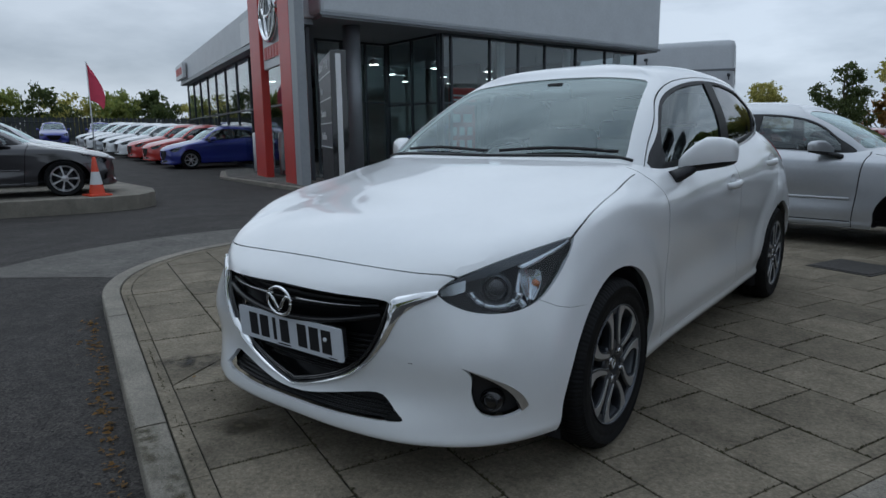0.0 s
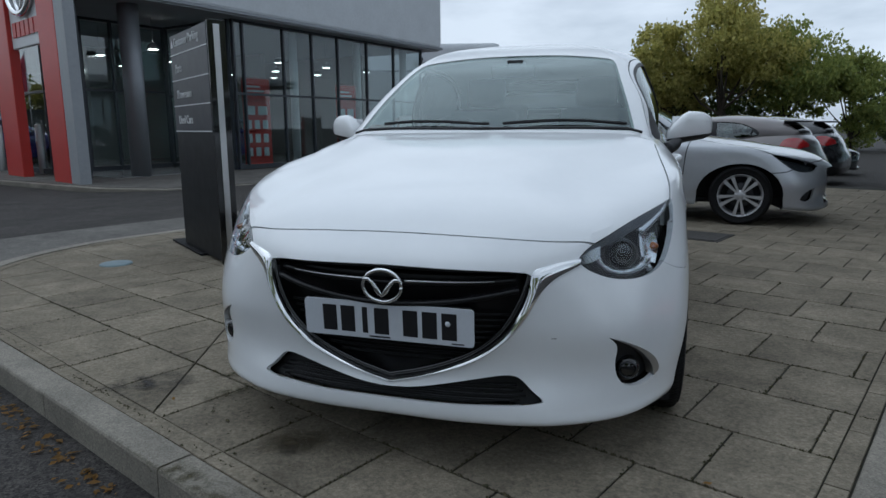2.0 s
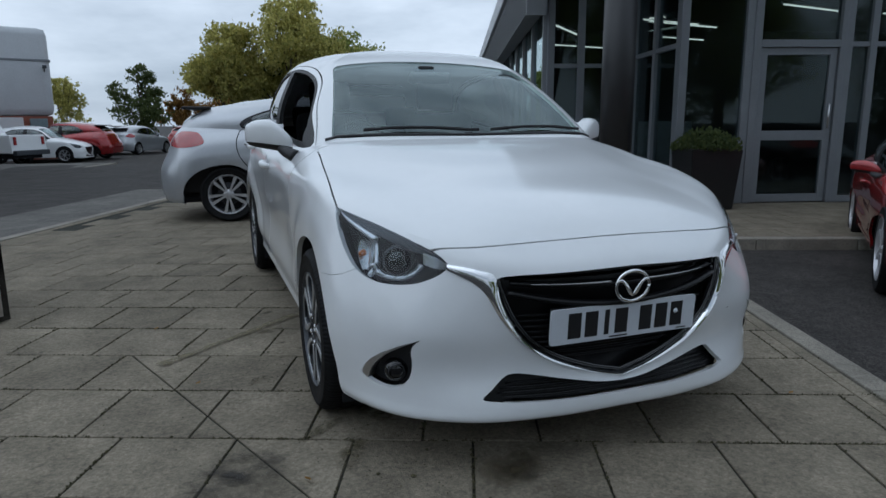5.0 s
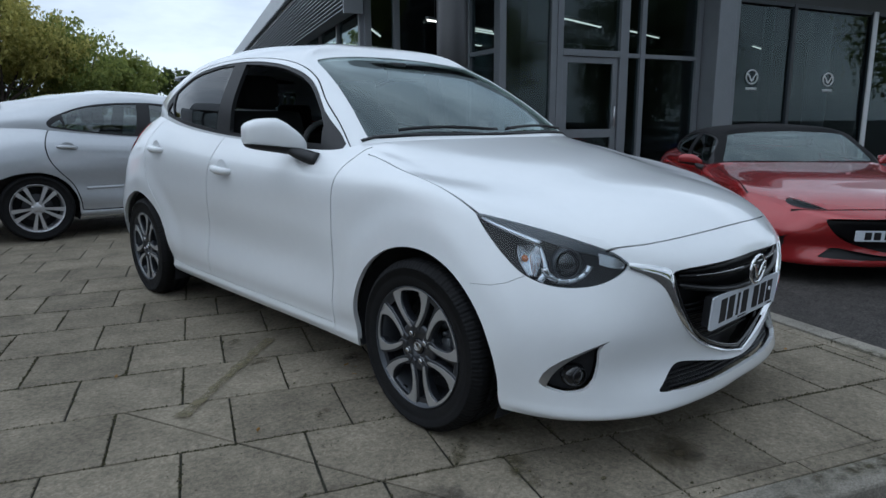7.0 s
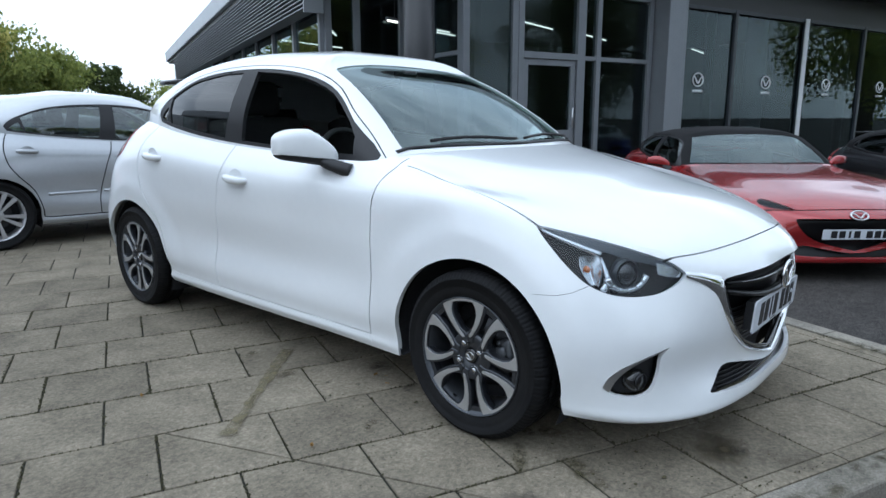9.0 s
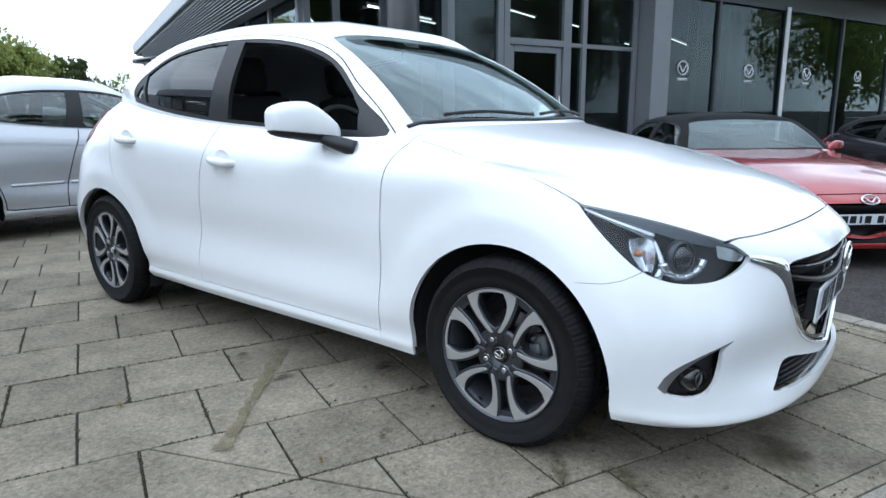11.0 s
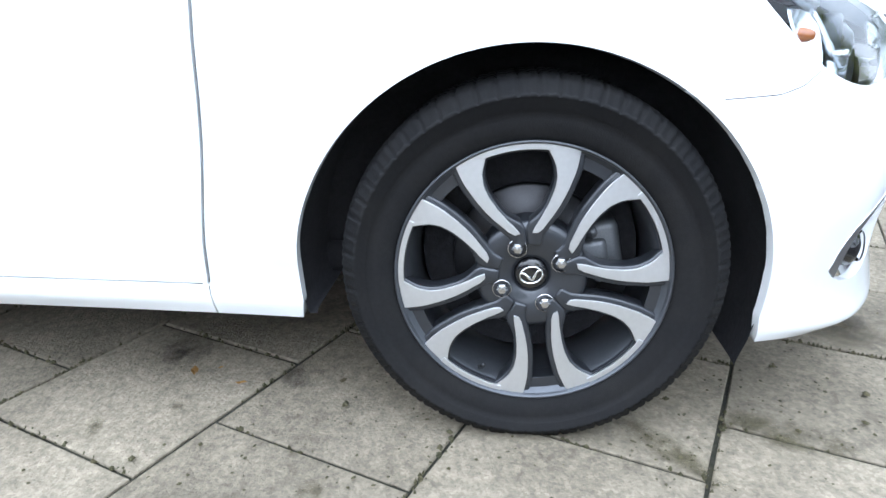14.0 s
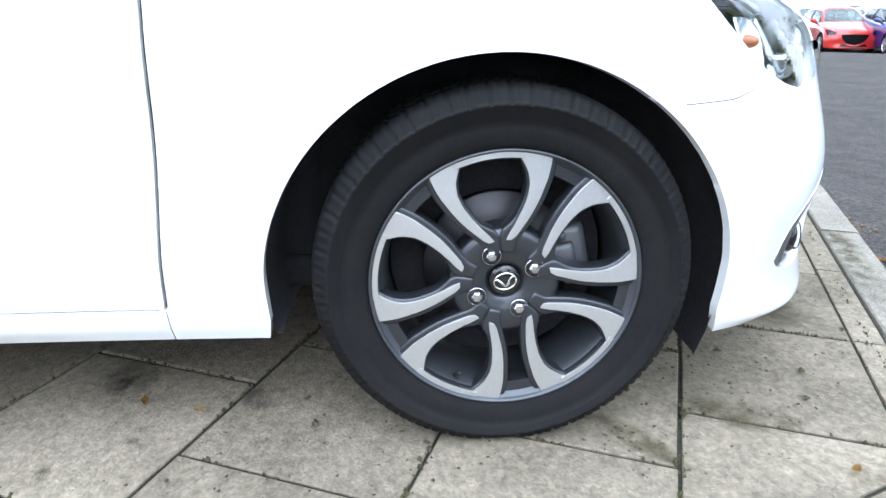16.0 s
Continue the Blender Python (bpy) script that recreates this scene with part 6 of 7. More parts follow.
part("back_wall", box(-1.7, 10.0, 0.012, 14, 10.3, 3.47), ROOM_WALL, hall, smooth=False)
part("end_wall", box(13.7, .2, 0.012, 14, 10, 3.47), ROOM_WALL, hall, smooth=False)
part("partition", box(1.6, 3.6, 0.012, 1.75, 9.9, 3.47), ROOM_WALL, hall, smooth=False)
part("counter", box(-1.9, 3.2, 0.012, .6, 3.9, 1.05, .02), WHITE_SIGN, hall, "white reception counter", smooth=False)
part("column", rod((-1.94, -.42, -.03), (-1.94, -.42, 3.47), .19, seg=32), COLUMN_DARK, hall, "dark round steel column")
part("column", box(2.62, -.34, -.03, 2.98, .02, 3.47, .01), FRAME_PALE, hall, "pale square steel column", smooth=False)
part("column", box(3.02, -.22, -.03, 3.20, .04, 3.47, .01), FRAME_PALE, hall, smooth=False)
for s0 in (5.15, 9.95):
    part("inner_column", rod((s0, .8, 0.012), (s0, .8, 3.47), .10, seg=20), COLUMN_DARK, hall)
part("inner_column", rod((6.75, .9, 0.012), (6.75, .9, 3.47), .20, seg=24), FRAME_PALE, hall)
part("inner_column", box(6.80, -.08, 0.012, 6.92, -.055, 2.95, .004), WHITE_SIGN, hall, smooth=False)
# lobby front with its door
glazing("window_5", BM, [-1.0, -.18], -.0, 2.95, [], FRAME_PALE, SHOPGLASS, "lobby glazing beside the door", bar=.10, base=.08)
glazing("window_6", BM, [1.10, 1.42, 2.55], -.0, 2.95, [1.98], FRAME_PALE, SHOPGLASS, "lobby glazing with slim posts", bar=.09, base=.08)
glazing("window_7", BM @ Matrix.Translation((0, 0, 0)), [3.22, 4.72, 6.87, 9.07, 11.3, 13.6], -.0, 2.95, [], FRAME_DARK, SHOPGLASS, "showroom window wall with dark posts", bar=.08, base=.08)
ret = BM @ Matrix(((0, -1, 0, -1.0), (1, 0, 0, 0), (0, 0, 1, 0), (0, 0, 0, 1)))
glazing("window_8", ret, [.06, .85, 1.63], 0, 2.95, [1.98], FRAME_PALE, SHOPGLASS, "glazed return of the lobby", bar=.09, base=.08)
glazing("window_9", BM @ Matrix.Translation((0, 1.63, 0)), [-2.30, -1.85, -1.1], 0, 3.46, [1.86], FRAME_PALE, SHOPGLASS, "set-back glazing beside the lobby", bar=.10, base=.08)
SIDE_D = Vector((.0789, 1)).normalized()
sidew = BM @ Matrix(((SIDE_D.x, -SIDE_D.y, 0, -2.49), (SIDE_D.y, SIDE_D.x, 0, 0), (0, 0, 1, 0), (0, 0, 0, 1)))      # along the slanting side wall
glazing("window_10", sidew, [1.7 + 1.5 * k for k in range(14)], 0, 3.46, [], FRAME_PALE, SHOPGLASS, "long side glazing of the dealership", bar=.10, base=.08)
door = thing("door_1", BM, "grey aluminium glazed door, closed", "door", kind="structure")
part("door_frame", box(-.13, -.06, 0, -.03, .06, 2.95, .006), FRAME_PALE, door, smooth=False)
part("door_frame", box(.98, -.06, 0, 1.055, .06, 2.95, .006), FRAME_PALE, door, smooth=False)
part("door_frame", box(-.03, -.06, 1.94, .98, .06, 2.03, .006), FRAME_PALE, door, smooth=False)
part("door_pane", box(-.03, -.006, 2.03, .98, .006, 2.94), SHOPGLASS, door, smooth=False).visible_shadow = False
leaf = part("door_leaf", box(-.02, -.03, .012, .07, .03, 1.935, .004), FRAME_PALE, door, smooth=False)
part("door_leaf", box(.88, -.03, .012, .97, .03, 1.935, .004), FRAME_PALE, door, smooth=False)
part("door_leaf", box(.07, -.03, 1.85, .88, .03, 1.935, .004), FRAME_PALE, door, smooth=False)
part("door_leaf", box(.07, -.03, .80, .88, .03, .92, .004), FRAME_PALE, door, smooth=False)
part("door_leaf", box(.07, -.03, .012, .88, .03, .11, .004), FRAME_PALE, door, smooth=False)
for lo, hi in ((.11, .80), (.92, 1.85)):
    part("door_pane", box(.07, -.005, lo, .88, .005, hi), SHOPGLASS, door, smooth=False).visible_shadow = False
part("door_handle", rod((.90, -.075, .95), (.90, -.075, 1.25), .012, seg=10), SATIN, door)
# louvres over the side glazing, and the eaves fascia
lou = thing("louvre_screen", sidew, "horizontal grey sun louvres under the roof edge", "louvres")
for k in range(14):
    part("slat", box(1.5, .05, 2.62 + k * .06, 21.0, .30, 2.635 + k * .06), FRAME_GREY, lou, smooth=False)
part("upright", box(1.45, .04, 2.55, 1.50, .32, 3.47), FRAME_GREY, lou, smooth=False)
# strip lights
for k, (s0, t0, ln, a) in enumerate(((-.6, 1.9, 1.7, 25), (.3, 3.1, 1.6, 25), (2.0, 2.2, 1.5, 25), (-1.7, 3.0, 1.4, 60), (1.2, 5.0, 1.6, 25), (4.2, 3.0, 1.6, 25), (6.8, 3.6, 1.6, 25), (-.8, 6.2, 1.8, 25), (9.0, 4.0, 1.8, 25))):
    sl = thing("strip_light", BM @ pose(s0, t0, 2.55 + .12 * (k % 3), 0, 0, a), "lit linear lamp hanging in the dealership", "lamp", "dealership strip lights")
    part("tube_light", box(-ln / 2, -.012, -.022, ln / 2, .012, .0), LAMP_WARM, sl, smooth=False)
    part("housing", box(-ln / 2 - .02, -.03, .001, ln / 2 + .02, .03, .04, .005), FRAME_GREY, sl, smooth=False)
    for e in (-.4, .4):
        part("wire", rod((ln * e, 0, .04), (ln * e, 0, 3.47 - 2.55 - .12 * (k % 3)), .004, seg=5), FRAME_GREY, sl)
for s0 in (3.81, 5.76, 7.80, 9.95):
    lg = badge_shape(.135, .11, .012, .006)
    lg = box(-.13, -.21, 0, .13, -.17, .004, bm=lg)
    solo("window_decal", lg, SIGN_LINE, "pale oval decal with a short bar on the window", "decal", "window decals", m=BM @ pose(s0, -.02, 1.74, 90, 0, 0))
# planters


def planter(x, y, size, h, seed, spread):
    p = thing("planter", pose(x, y, 0.0, 0, 0, -17), "square black planter with a low clipped shrub", "planter", "planters at the entrance")
    b = bmesh.new()
    a, c = size / 2 * .82, size / 2
    bmesh.ops.create_cube(b, size=1)
    for v in b.verts:
        k = a if v.co.z < 0 else c
        v.co = Vector((math.copysign(k, v.co.x), math.copysign(k, v.co.y), h if v.co.z > 0 else 0))
    bmesh.ops.bevel(b, geom=b.edges[:], offset=.012, segments=2, affect="EDGES")
    part("pot", b, POT, p, smooth=False)
    r = random.Random(seed)
    lv = bmesh.new()
    for k in range(1500):
        d = Vector((r.gauss(0, 1), r.gauss(0, 1), abs(r.gauss(0, .9)))).normalized()
        q = Vector((d.x * spread, d.y * spread, h - .02 + d.z * spread * .62)) * 1.0
        q = Vector((q.x * r.uniform(.55, 1.05), q.y * r.uniform(.55, 1.05), h + (q.z - h) * r.uniform(.4, 1.1)))
        s = r.uniform(.018, .04)
        m = Matrix.Translation(q) @ Euler((r.uniform(0, 6), r.uniform(0, 6), r.uniform(0, 6))).to_matrix().to_4x4()
        lv.faces.new([lv.verts.new(m @ Vector(v)) for v in ((-s, 0, 0), (0, -s * .5, 0), (s, 0, 0), (0, s * .5, 0))])
    part("shrub", lv, LEAF_DARK, p, smooth=False)
    return p


planter(3.72, 6.62, .42, .78, 1, .30)
planter(4.62, 4.02, .62, .72, 2, .42)


# ---- the other vehicles ----
def mapping(xs, ys, zs):
    """A warp that gives the hatchback's surfaces another car's proportions."""
    (y0, y1), (z0, z1) = ys, zs

    def shape(c):
        y = float(np.interp(c.y, y0, y1)) + (0 if y0[0] <= c.y <= y0[-1] else (c.y - (y0[0] if c.y < y0[0] else y0[-1])))
        z = float(np.interp(c.z, z0, z1))
        return Vector((c.x * xs, y, z))
    return shape


Y0 = [-.77, 0, .37, 1.17, 2.57, 2.93, 3.28]
ESTATE = mapping(1.035, (Y0, [-.90, 0, .46, 1.25, 2.64, 3.14, 3.42]), ([0, .302, .97, 1.385, 1.476], [0, .315, .945, 1.345, 1.45]))
ROADSTER = mapping(1.02, (Y0, [-.82, 0, .72, 1.20, 2.31, 2.60, 3.05]), ([0, .302, .69, .97, 1.385, 1.476], [0, .27, .53, .77, 1.05, 1.11]))
SUV = mapping(1.07, (Y0, [-.88, 0, .42, 1.15, 2.68, 3.25, 3.62]), ([0, .302, .97, 1.385, 1.476], [0, .345, 1.06, 1.56, 1.66]))
SALOON = mapping(1.04, (Y0, [-.88, 0, .42, 1.35, 2.70, 3.15, 3.70]), ([0, .302, .97, 1.385, 1.476], [0, .315, .93, 1.36, 1.46]))
CITY = mapping(1.0, (Y0, [-.76, 0, .36, 1.10, 2.48, 2.85, 3.15]), ([0, .302, .97, 1.385, 1.476], [0, .30, .98, 1.40, 1.50]))

hatchback("silver_hatchback", pose(1.70, 5.57, 0, 0, 0, 82.5) @ Matrix.Scale(.95, 4), PAINT_SILVER, shape=ESTATE, level=1, label="silver five-door hatchback parked across the end of the paving", wheels="ten", wheel_r=.316, hubs=((.765, 0), (.765, 2.64)), plate=False, open_window=False)
SOFT_TOP = material("black_soft_top_cloth", (0.012, 0.012, 0.013), rough=0.9, spec=0.2, var=0.15, scale=20, bump=0.1, bump_scale=300)
hatchback("red_roadster", pose(3.594, 0.0, ROAD, 0, 0, -48.5), PAINT_RED, shape=ROADSTER, level=1, label="deep red two-seat roadster with a black soft top on the drive", wheels="seven", wheel_r=.30, hubs=((.75, 0), (.75, 2.31)), roof_paint=SOFT_TOP, slim_lamps=True)
hatchback("black_roadster", pose(5.55, -1.81, ROAD, 0, 0, -48), PAINT_BLACK, shape=ROADSTER, level=2, label="black roadster with a soft top beside the red one", wheels="seven", wheel_r=.30, hubs=((.75, 0), (.75, 2.31)), roof_paint=SOFT_TOP, slim_lamps=True)
hatchback("grey_suv", pose(.9, 14.6, ground_z(3, 14), 0, 0, -114), PAINT_TAUPE, shape=SUV, level=2, label="brown-grey sport utility car parked behind the silver one", wheels="seven", wheel_r=.345, hubs=((.80, 0), (.80, 2.68)), plate=False)
hatchback("black_suv", pose(2.0, 17.2, ground_z(3, 17), 0, 0, -114), PAINT_BLACK, shape=SUV, level=2, label="black sport utility car parked further along the row", wheels="seven", wheel_r=.345, hubs=((.80, 0), (.80, 2.68)), plate=False)
hatchback("green_saloon", pose(5.6, 19.4, ground_z(4, 19), 0, 0, 92), PAINT_GREEN, shape=SALOON, level=2, label="very dark green car parked at the end of the row", wheels="seven", wheel_r=.315, hubs=((.77, 0), (.77, 2.70)), plate=False)
hatchback("grey_hatchback", pose(-11.32, 3.21, .045, 0, 0, 158.7), PAINT_GREY, shape=SALOON, level=1, label="dark grey hatchback on the kerbed island", wheels="seven", wheel_r=.315, hubs=((.77, 0), (.77, 2.70)), plate=False)

# the row along the other showroom's side, noses to the road
row_p = lambda k: AM @ Vector((-1.9, 9.4 + 2.55 * k, 0))
row_m = lambda k: Matrix.Translation((row_p(k).x, row_p(k).y, ground_z(row_p(k).x, row_p(k).y))) @ pose(0, 0, 0, 0, 0, math.degrees(math.atan2(A_U.y, A_U.x)) - 90)
first = {}
for k, (nm, paint, lab) in enumerate((("blue_hatchback", PAINT_BLUE, "bright blue small hatchback in the display row"), ("red_hatchback", PAINT_SCARLET, "red small hatchback in the display row"), ("red_hatchback", PAINT_SCARLET, ""),
                                      ("white_city_car", PAINT_PLAIN, "white small car in the display row"), ("white_city_car", PAINT_PLAIN, ""), ("silver_city_car", PAINT_SILVER, "silver small car in the display row"), ("white_city_car", PAINT_PLAIN, ""), ("silver_city_car", PAINT_SILVER, ""))):
    if nm in first:
        copy_thing(first[nm], row_m(k))
    else:
        first[nm] = hatchback(nm, row_m(k), paint, shape=CITY, level=2, label=lab, group="cars in the display row", wheels="seven", wheel_r=.30, hubs=((.745, 0), (.745, 2.48)), plate=False)
for x, y, a, nm in ((-44.3, 16.3, 68, "blue_hatchback"), (-43.7, 19.1, 68, "blue_hatchback"), (-41.0, 11.7, 73, "red_hatchback"), (-40.6, 8.9, 73, "white_city_car"), (-6.1, 29.2, 78, "white_city_car"), (-4.9, 36.6, 150, "white_city_car"), (-3.4, 37.4, 150, "silver_city_car"), (-1.2, 42, 165, "red_hatchback"),
                    (-25.95, -0.4, 70, "silver_city_car")):
    copy_thing(first[nm], pose(x, y, ground_z(x, y), 0, 0, a))
hatchback("red_suv", pose(-7.9, 31.6, ground_z(-5, 30), 0, 0, -108), PAINT_RED, shape=SUV, level=2, label="dark red sport utility car in the far row", wheels="seven", wheel_r=.345, hubs=((.80, 0), (.80, 2.68)), plate=False)


def pickup(at):
    """A white double-cab pickup with a canopy bed, seen far off."""
    p = thing("pickup_truck", at, "white double-cab pickup truck with dark windows", "pickup truck")
    prof = [(-.95, .55), (-.93, .98), (-.75, 1.06), (.35, 1.16), (1.05, 1.74), (2.25, 1.78), (2.55, 1.22), (4.15, 1.22), (4.20, .55), (3.65, .55), (3.60, .80), (3.42, .92), (2.98, .92), (2.80, .80), (2.75, .55), (.45, .55), (.40, .80), (.22, .92), (-.22, .92), (-.40, .80), (-.45, .55)]
    b = prism(prof, 1.78, m=Matrix(((0, 0, 1, -.89), (1, 0, 0, 0), (0, 1, 0, 0), (0, 0, 0, 1))), bevel=.05, seg=2)
    part("body", b, PAINT_PLAIN, p, smooth=False)
    for s in (-1, 1):
        for q in ([(.62, 1.20), (1.12, 1.64), (1.35, 1.66), (1.35, 1.20)], [(1.43, 1.20), (1.43, 1.66), (2.12, 1.68), (2.36, 1.22)]):
            part("side_window", prism(q, .01, m=Matrix(((0, 0, 1, .888 * s - .005), (1, 0, 0, 0), (0, 1, 0, 0), (0, 0, 0, 1)))), BLACK_GLOSS, p, smooth=False)
        part("tail_lamp", box(.70 * s - .06, 4.17, .85, .70 * s + .06, 4.215, 1.15, .01), REDLENS, p, smooth=False)
    part("rear_bumper", box(-.85, 4.16, .48, .85, 4.34, .66, .03), FRAME_DARK, p, smooth=False)
    part("underbody", box(-.7, -.8, .35, .7, 4.1, .60), LINER, p, smooth=False)
    for hy in (0.0, 3.20):
        for s in (1, -1):
            wheel_thing("wheel", p, Matrix.Translation((.78 * s, hy, .385)), radius=.385, width=.25, style="seven", face=s, detail=False, rim=.23)
    return p


pickup(pose(-10.7, 28.0, ground_z(-8, 27), 0, 0, -117.6))

# cars for sale down the road, past the nose of the white one
for x, y, a, nm in ((20.4, -14.9, -104, "red_hatchback"), (18.7, -16.0, -104, "blue_hatchback"), (24.5, -16.4, -104, "white_city_car"), (22.6, -18.0, -104, "white_city_car"), (17.0, -18.4, -104, "silver_city_car")):
    copy_thing(first[nm], pose(x, y, ground_z(x, y), 0, 0, a))

copy_thing(first["blue_hatchback"], AM @ pose(5.4, 4.2, .05, 0, 0, -60))

# the kerbed island under the grey hatchback
isl = prism([(-9.74, 3.30), (-9.75, 3.80), (-10.15, 4.31), (-10.94, 4.70), (-19.17, 6.43), (-19.56, -3.16), (-12.27, -3.46), (-10.62, 1.28)], .40, m=Matrix.Translation((0, 0, -.355)), bevel=.012)
solo("traffic_island", isl, KERB, "low kerbed concrete island with parked cars", "pavement", kind="structure", smooth=False)

copy_thing(first["silver_city_car"], pose(-13.86, 4.16, .045, 0, 0, 158.7))

# flag
FLAG_PINK = material("pink_red_flag_cloth", (0.58, 0.06, 0.11), rough=0.8, var=0.08, scale=4)
fl = thing("flag", pose(-31.03, 12.76, ground_z(-31.03, 12.76)), "red feather flag on a pale pole", "flag")
part("pole", rod((0, 0, 0), (0, 0, 4.35), .030, seg=10), WHITE_SIGN, fl)
fb = bmesh.new()
cols = []
for i in range(9):
    t = i / 8
    w = .60 * math.sin(math.pi * (.18 + .82 * t)) ** .6 + .05
    cols.append([fb.verts.new((math.sin(k / 5 * 2.2 + t * 3) * .10 * k / 5 + .2 * k / 5, w * k / 5, 2.55 + 1.75 * t - .45 * (k / 5) ** 2)) for k in range(6)])
for a, b in zip(cols, cols[1:]):
    for k in range(5):
        fb.faces.new((a[k], a[k + 1], b[k + 1], b[k]))
part("cloth", fb, FLAG_PINK, fl)


# ---- trees, hedge, fence ----
def tree(name, x, y, h, spread, leaf, seed, count=5200, low=0.22, size=.13, label="", lobes=9, z=ROAD):
    """A tapered trunk with limbs, and a crown of small leaves in uneven lobes with gaps between."""
    r = random.Random(seed)
    t = thing(name, pose(x, y, ground_z(x, y) - .05), label, "tree", "trees round the car park")
    trunk = tube([(0, 0, 0), (r.uniform(-.1, .1), r.uniform(-.1, .1), h * .25), (r.uniform(-.2, .2), r.uniform(-.2, .2), h * .55), (r.uniform(-.3, .3), r.uniform(-.3, .3), h * .86)], h * .028, 10, taper=lambda u: 1.15 - u * 1.0)
    heads = []
    for k in range(lobes):
        a = 2 * math.pi * k / lobes + r.uniform(-.4, .4)
        f = r.uniform(.25, .85)
        top = r.uniform(low + .18, .93)
        k2 = math.sin(math.pi * min(1, max(.08, (top - low) / (1 - low)) * .85 + .12))
        p = Vector((math.cos(a) * spread * f * k2, math.sin(a) * spread * f * k2, h * top))
        heads.append((p, r.uniform(.34, .56) * spread * (.55 + .45 * k2)))
        trunk = tube([(0, 0, h * (low * .8 + .25 * r.random())), tuple(p * .55 + Vector((0, 0, h * top * .12))), tuple(p)], h * .010, 6, bm=trunk, taper=lambda u: 1.1 - u * .9)
    heads.append((Vector((0, 0, h * .86)), spread * .40))
    part("trunk", trunk, BARK, t)
    P, F = [], []
    total = sum(rad ** 2 for _, rad in heads)
    for p, rad in heads:
        n = int(1.5 * count * rad ** 2 / total)
        clumps = [(Vector((r.gauss(0, 1), r.gauss(0, 1), r.gauss(0, 1))).normalized() * rad * r.uniform(.55, 1.0)) for _ in range(max(10, n // 42))]
        for k in range(n):
            c = r.choice(clumps)
            q = p + c + Vector((r.gauss(0, 1), r.gauss(0, 1), r.gauss(0, .8))) * rad * .17
            s = size * r.uniform(.5, 1.15)
            m = Euler((r.uniform(0, 6.3), r.uniform(0, 6.3), r.uniform(0, 6.3))).to_matrix()
            i = len(P)
            P += [tuple(q + m @ Vector(v)) for v in ((-s, 0, 0), (-.1 * s, -.55 * s, .15 * s), (s, 0, 0), (-.1 * s, .55 * s, .15 * s))]
            F.append((i, i + 1, i + 2, i + 3))
    me = bpy.data.meshes.new("crown")
    me.from_pydata(P, [], F)
    me.materials.append(leaf)
    me.update()
    ob = new("crown", me)
    ob.parent = t
    return t


G = "broad green tree turning yellow at the edge of the car park"
tree("broad_tree", 0.9, 37.5, 6.9, 3.0, LEAF_AUTUMN, 1, 11000, label=G)
tree("broad_tree", 4.3, 36.5, 7.7, 3.6, LEAF_AUTUMN, 2, 12000, label=G)
tree("broad_tree", 7.5, 37.5, 6.7, 3.0, LEAF_GREEN, 3, 9000, label=G)
tree("dark_tree", 11.2, 39.0, 5.0, 2.8, LEAF_GREEN, 4, 7500, low=.08, label="dense dark green tree beyond the car park")
tree("dark_tree", 5.0, 40.5, 4.8, 4.6, LEAF_DARK, 5, 8000, low=.05, label="dense dark green tree beyond the car park")
tree("dark_tree", 14.9, 42.0, 4.7, 2.6, LEAF_DARK, 6, 5000, low=.06, label="dense dark green tree beyond the car park")
tree("broad_tree", 22.4, 50.0, 4.3, 3.0, LEAF_GREEN, 7, 3000, low=.08, label=G)
tree("dark_tree", -4.9, 55.3, 6.2, 2.4, LEAF_DARK, 8, 4200, low=.08, label="dense dark green tree beyond the car park")
tree("rusty_tree", -2.1, 57.0, 4.4, 2.2, LEAF_RUST, 9, 3200, low=.06, label="small rust-coloured autumn tree")
tree("yellow_tree", -10.4, 55.0, 5.2, 2.4, LEAF_AUTUMN, 10, 3600, low=.06, label="yellowing tree beyond the car park")
tree("rusty_tree", 2.1, 52.0, 3.6, 3.0, LEAF_RUST, 11, 3200, low=.05, label="small rust-coloured autumn tree")
for k in range(17):
    tree("hedge_tree", -67 + 1.05 * k - (k % 2), -2.0 + 2.9 * k, 4.1 - .10 * k + .25 * (k % 3), 3.2, (LEAF_AUTUMN, LEAF_GREEN, LEAF_DARK)[k % 3], 20 + k, 2000, low=.02, size=.20, label="bushy hedgerow tree behind the fence", lobes=7)
# behind the camera, seen in the glass and the paint
for k in range(6):
    a = radians(-165 + 29 * k)
    tree("roadside_tree", 26 * math.cos(a) + 1, 26 * math.sin(a), 8.5 + (k % 3), 4.8, (LEAF_GREEN, LEAF_DARK, LEAF_GREEN)[k % 3], 40 + k, 16000, low=.12, size=.11, label="roadside tree across the street", lobes=7)
for k, (x, y, h) in enumerate(((1.0, -27.0, 12.5), (5.5, -28.5, 13.0), (9.5, -26.0, 11.5))):
    tree("roadside_tree", x, y, h, 4.6, LEAF_GREEN, 60 + k, 20000, low=.14, size=.10, label="roadside tree across the street", lobes=8)
fe = thing("fence", None, "dark palisade fence along the edge of the far car park", "fence", kind="structure")
a, b = Vector((-62.1, -3.5, ROAD)), Vector((-42.1, 45.8, ROAD))
fs = bmesh.new()
n = 180
for k in range(n):
    p = a.lerp(b, k / n)
    p.z = ground_z(p.x, p.y)
    c = [fs.verts.new(p + Vector(v)) for v in ((-.03, -.13, 0), (.03, .13, 0), (.03, .13, 1.7), (0, 0, 1.8), (-.03, -.13, 1.7))]
    fs.faces.new(c)
part("pales", fs, FENCE, fe, smooth=False)["kind"] = "stuff"
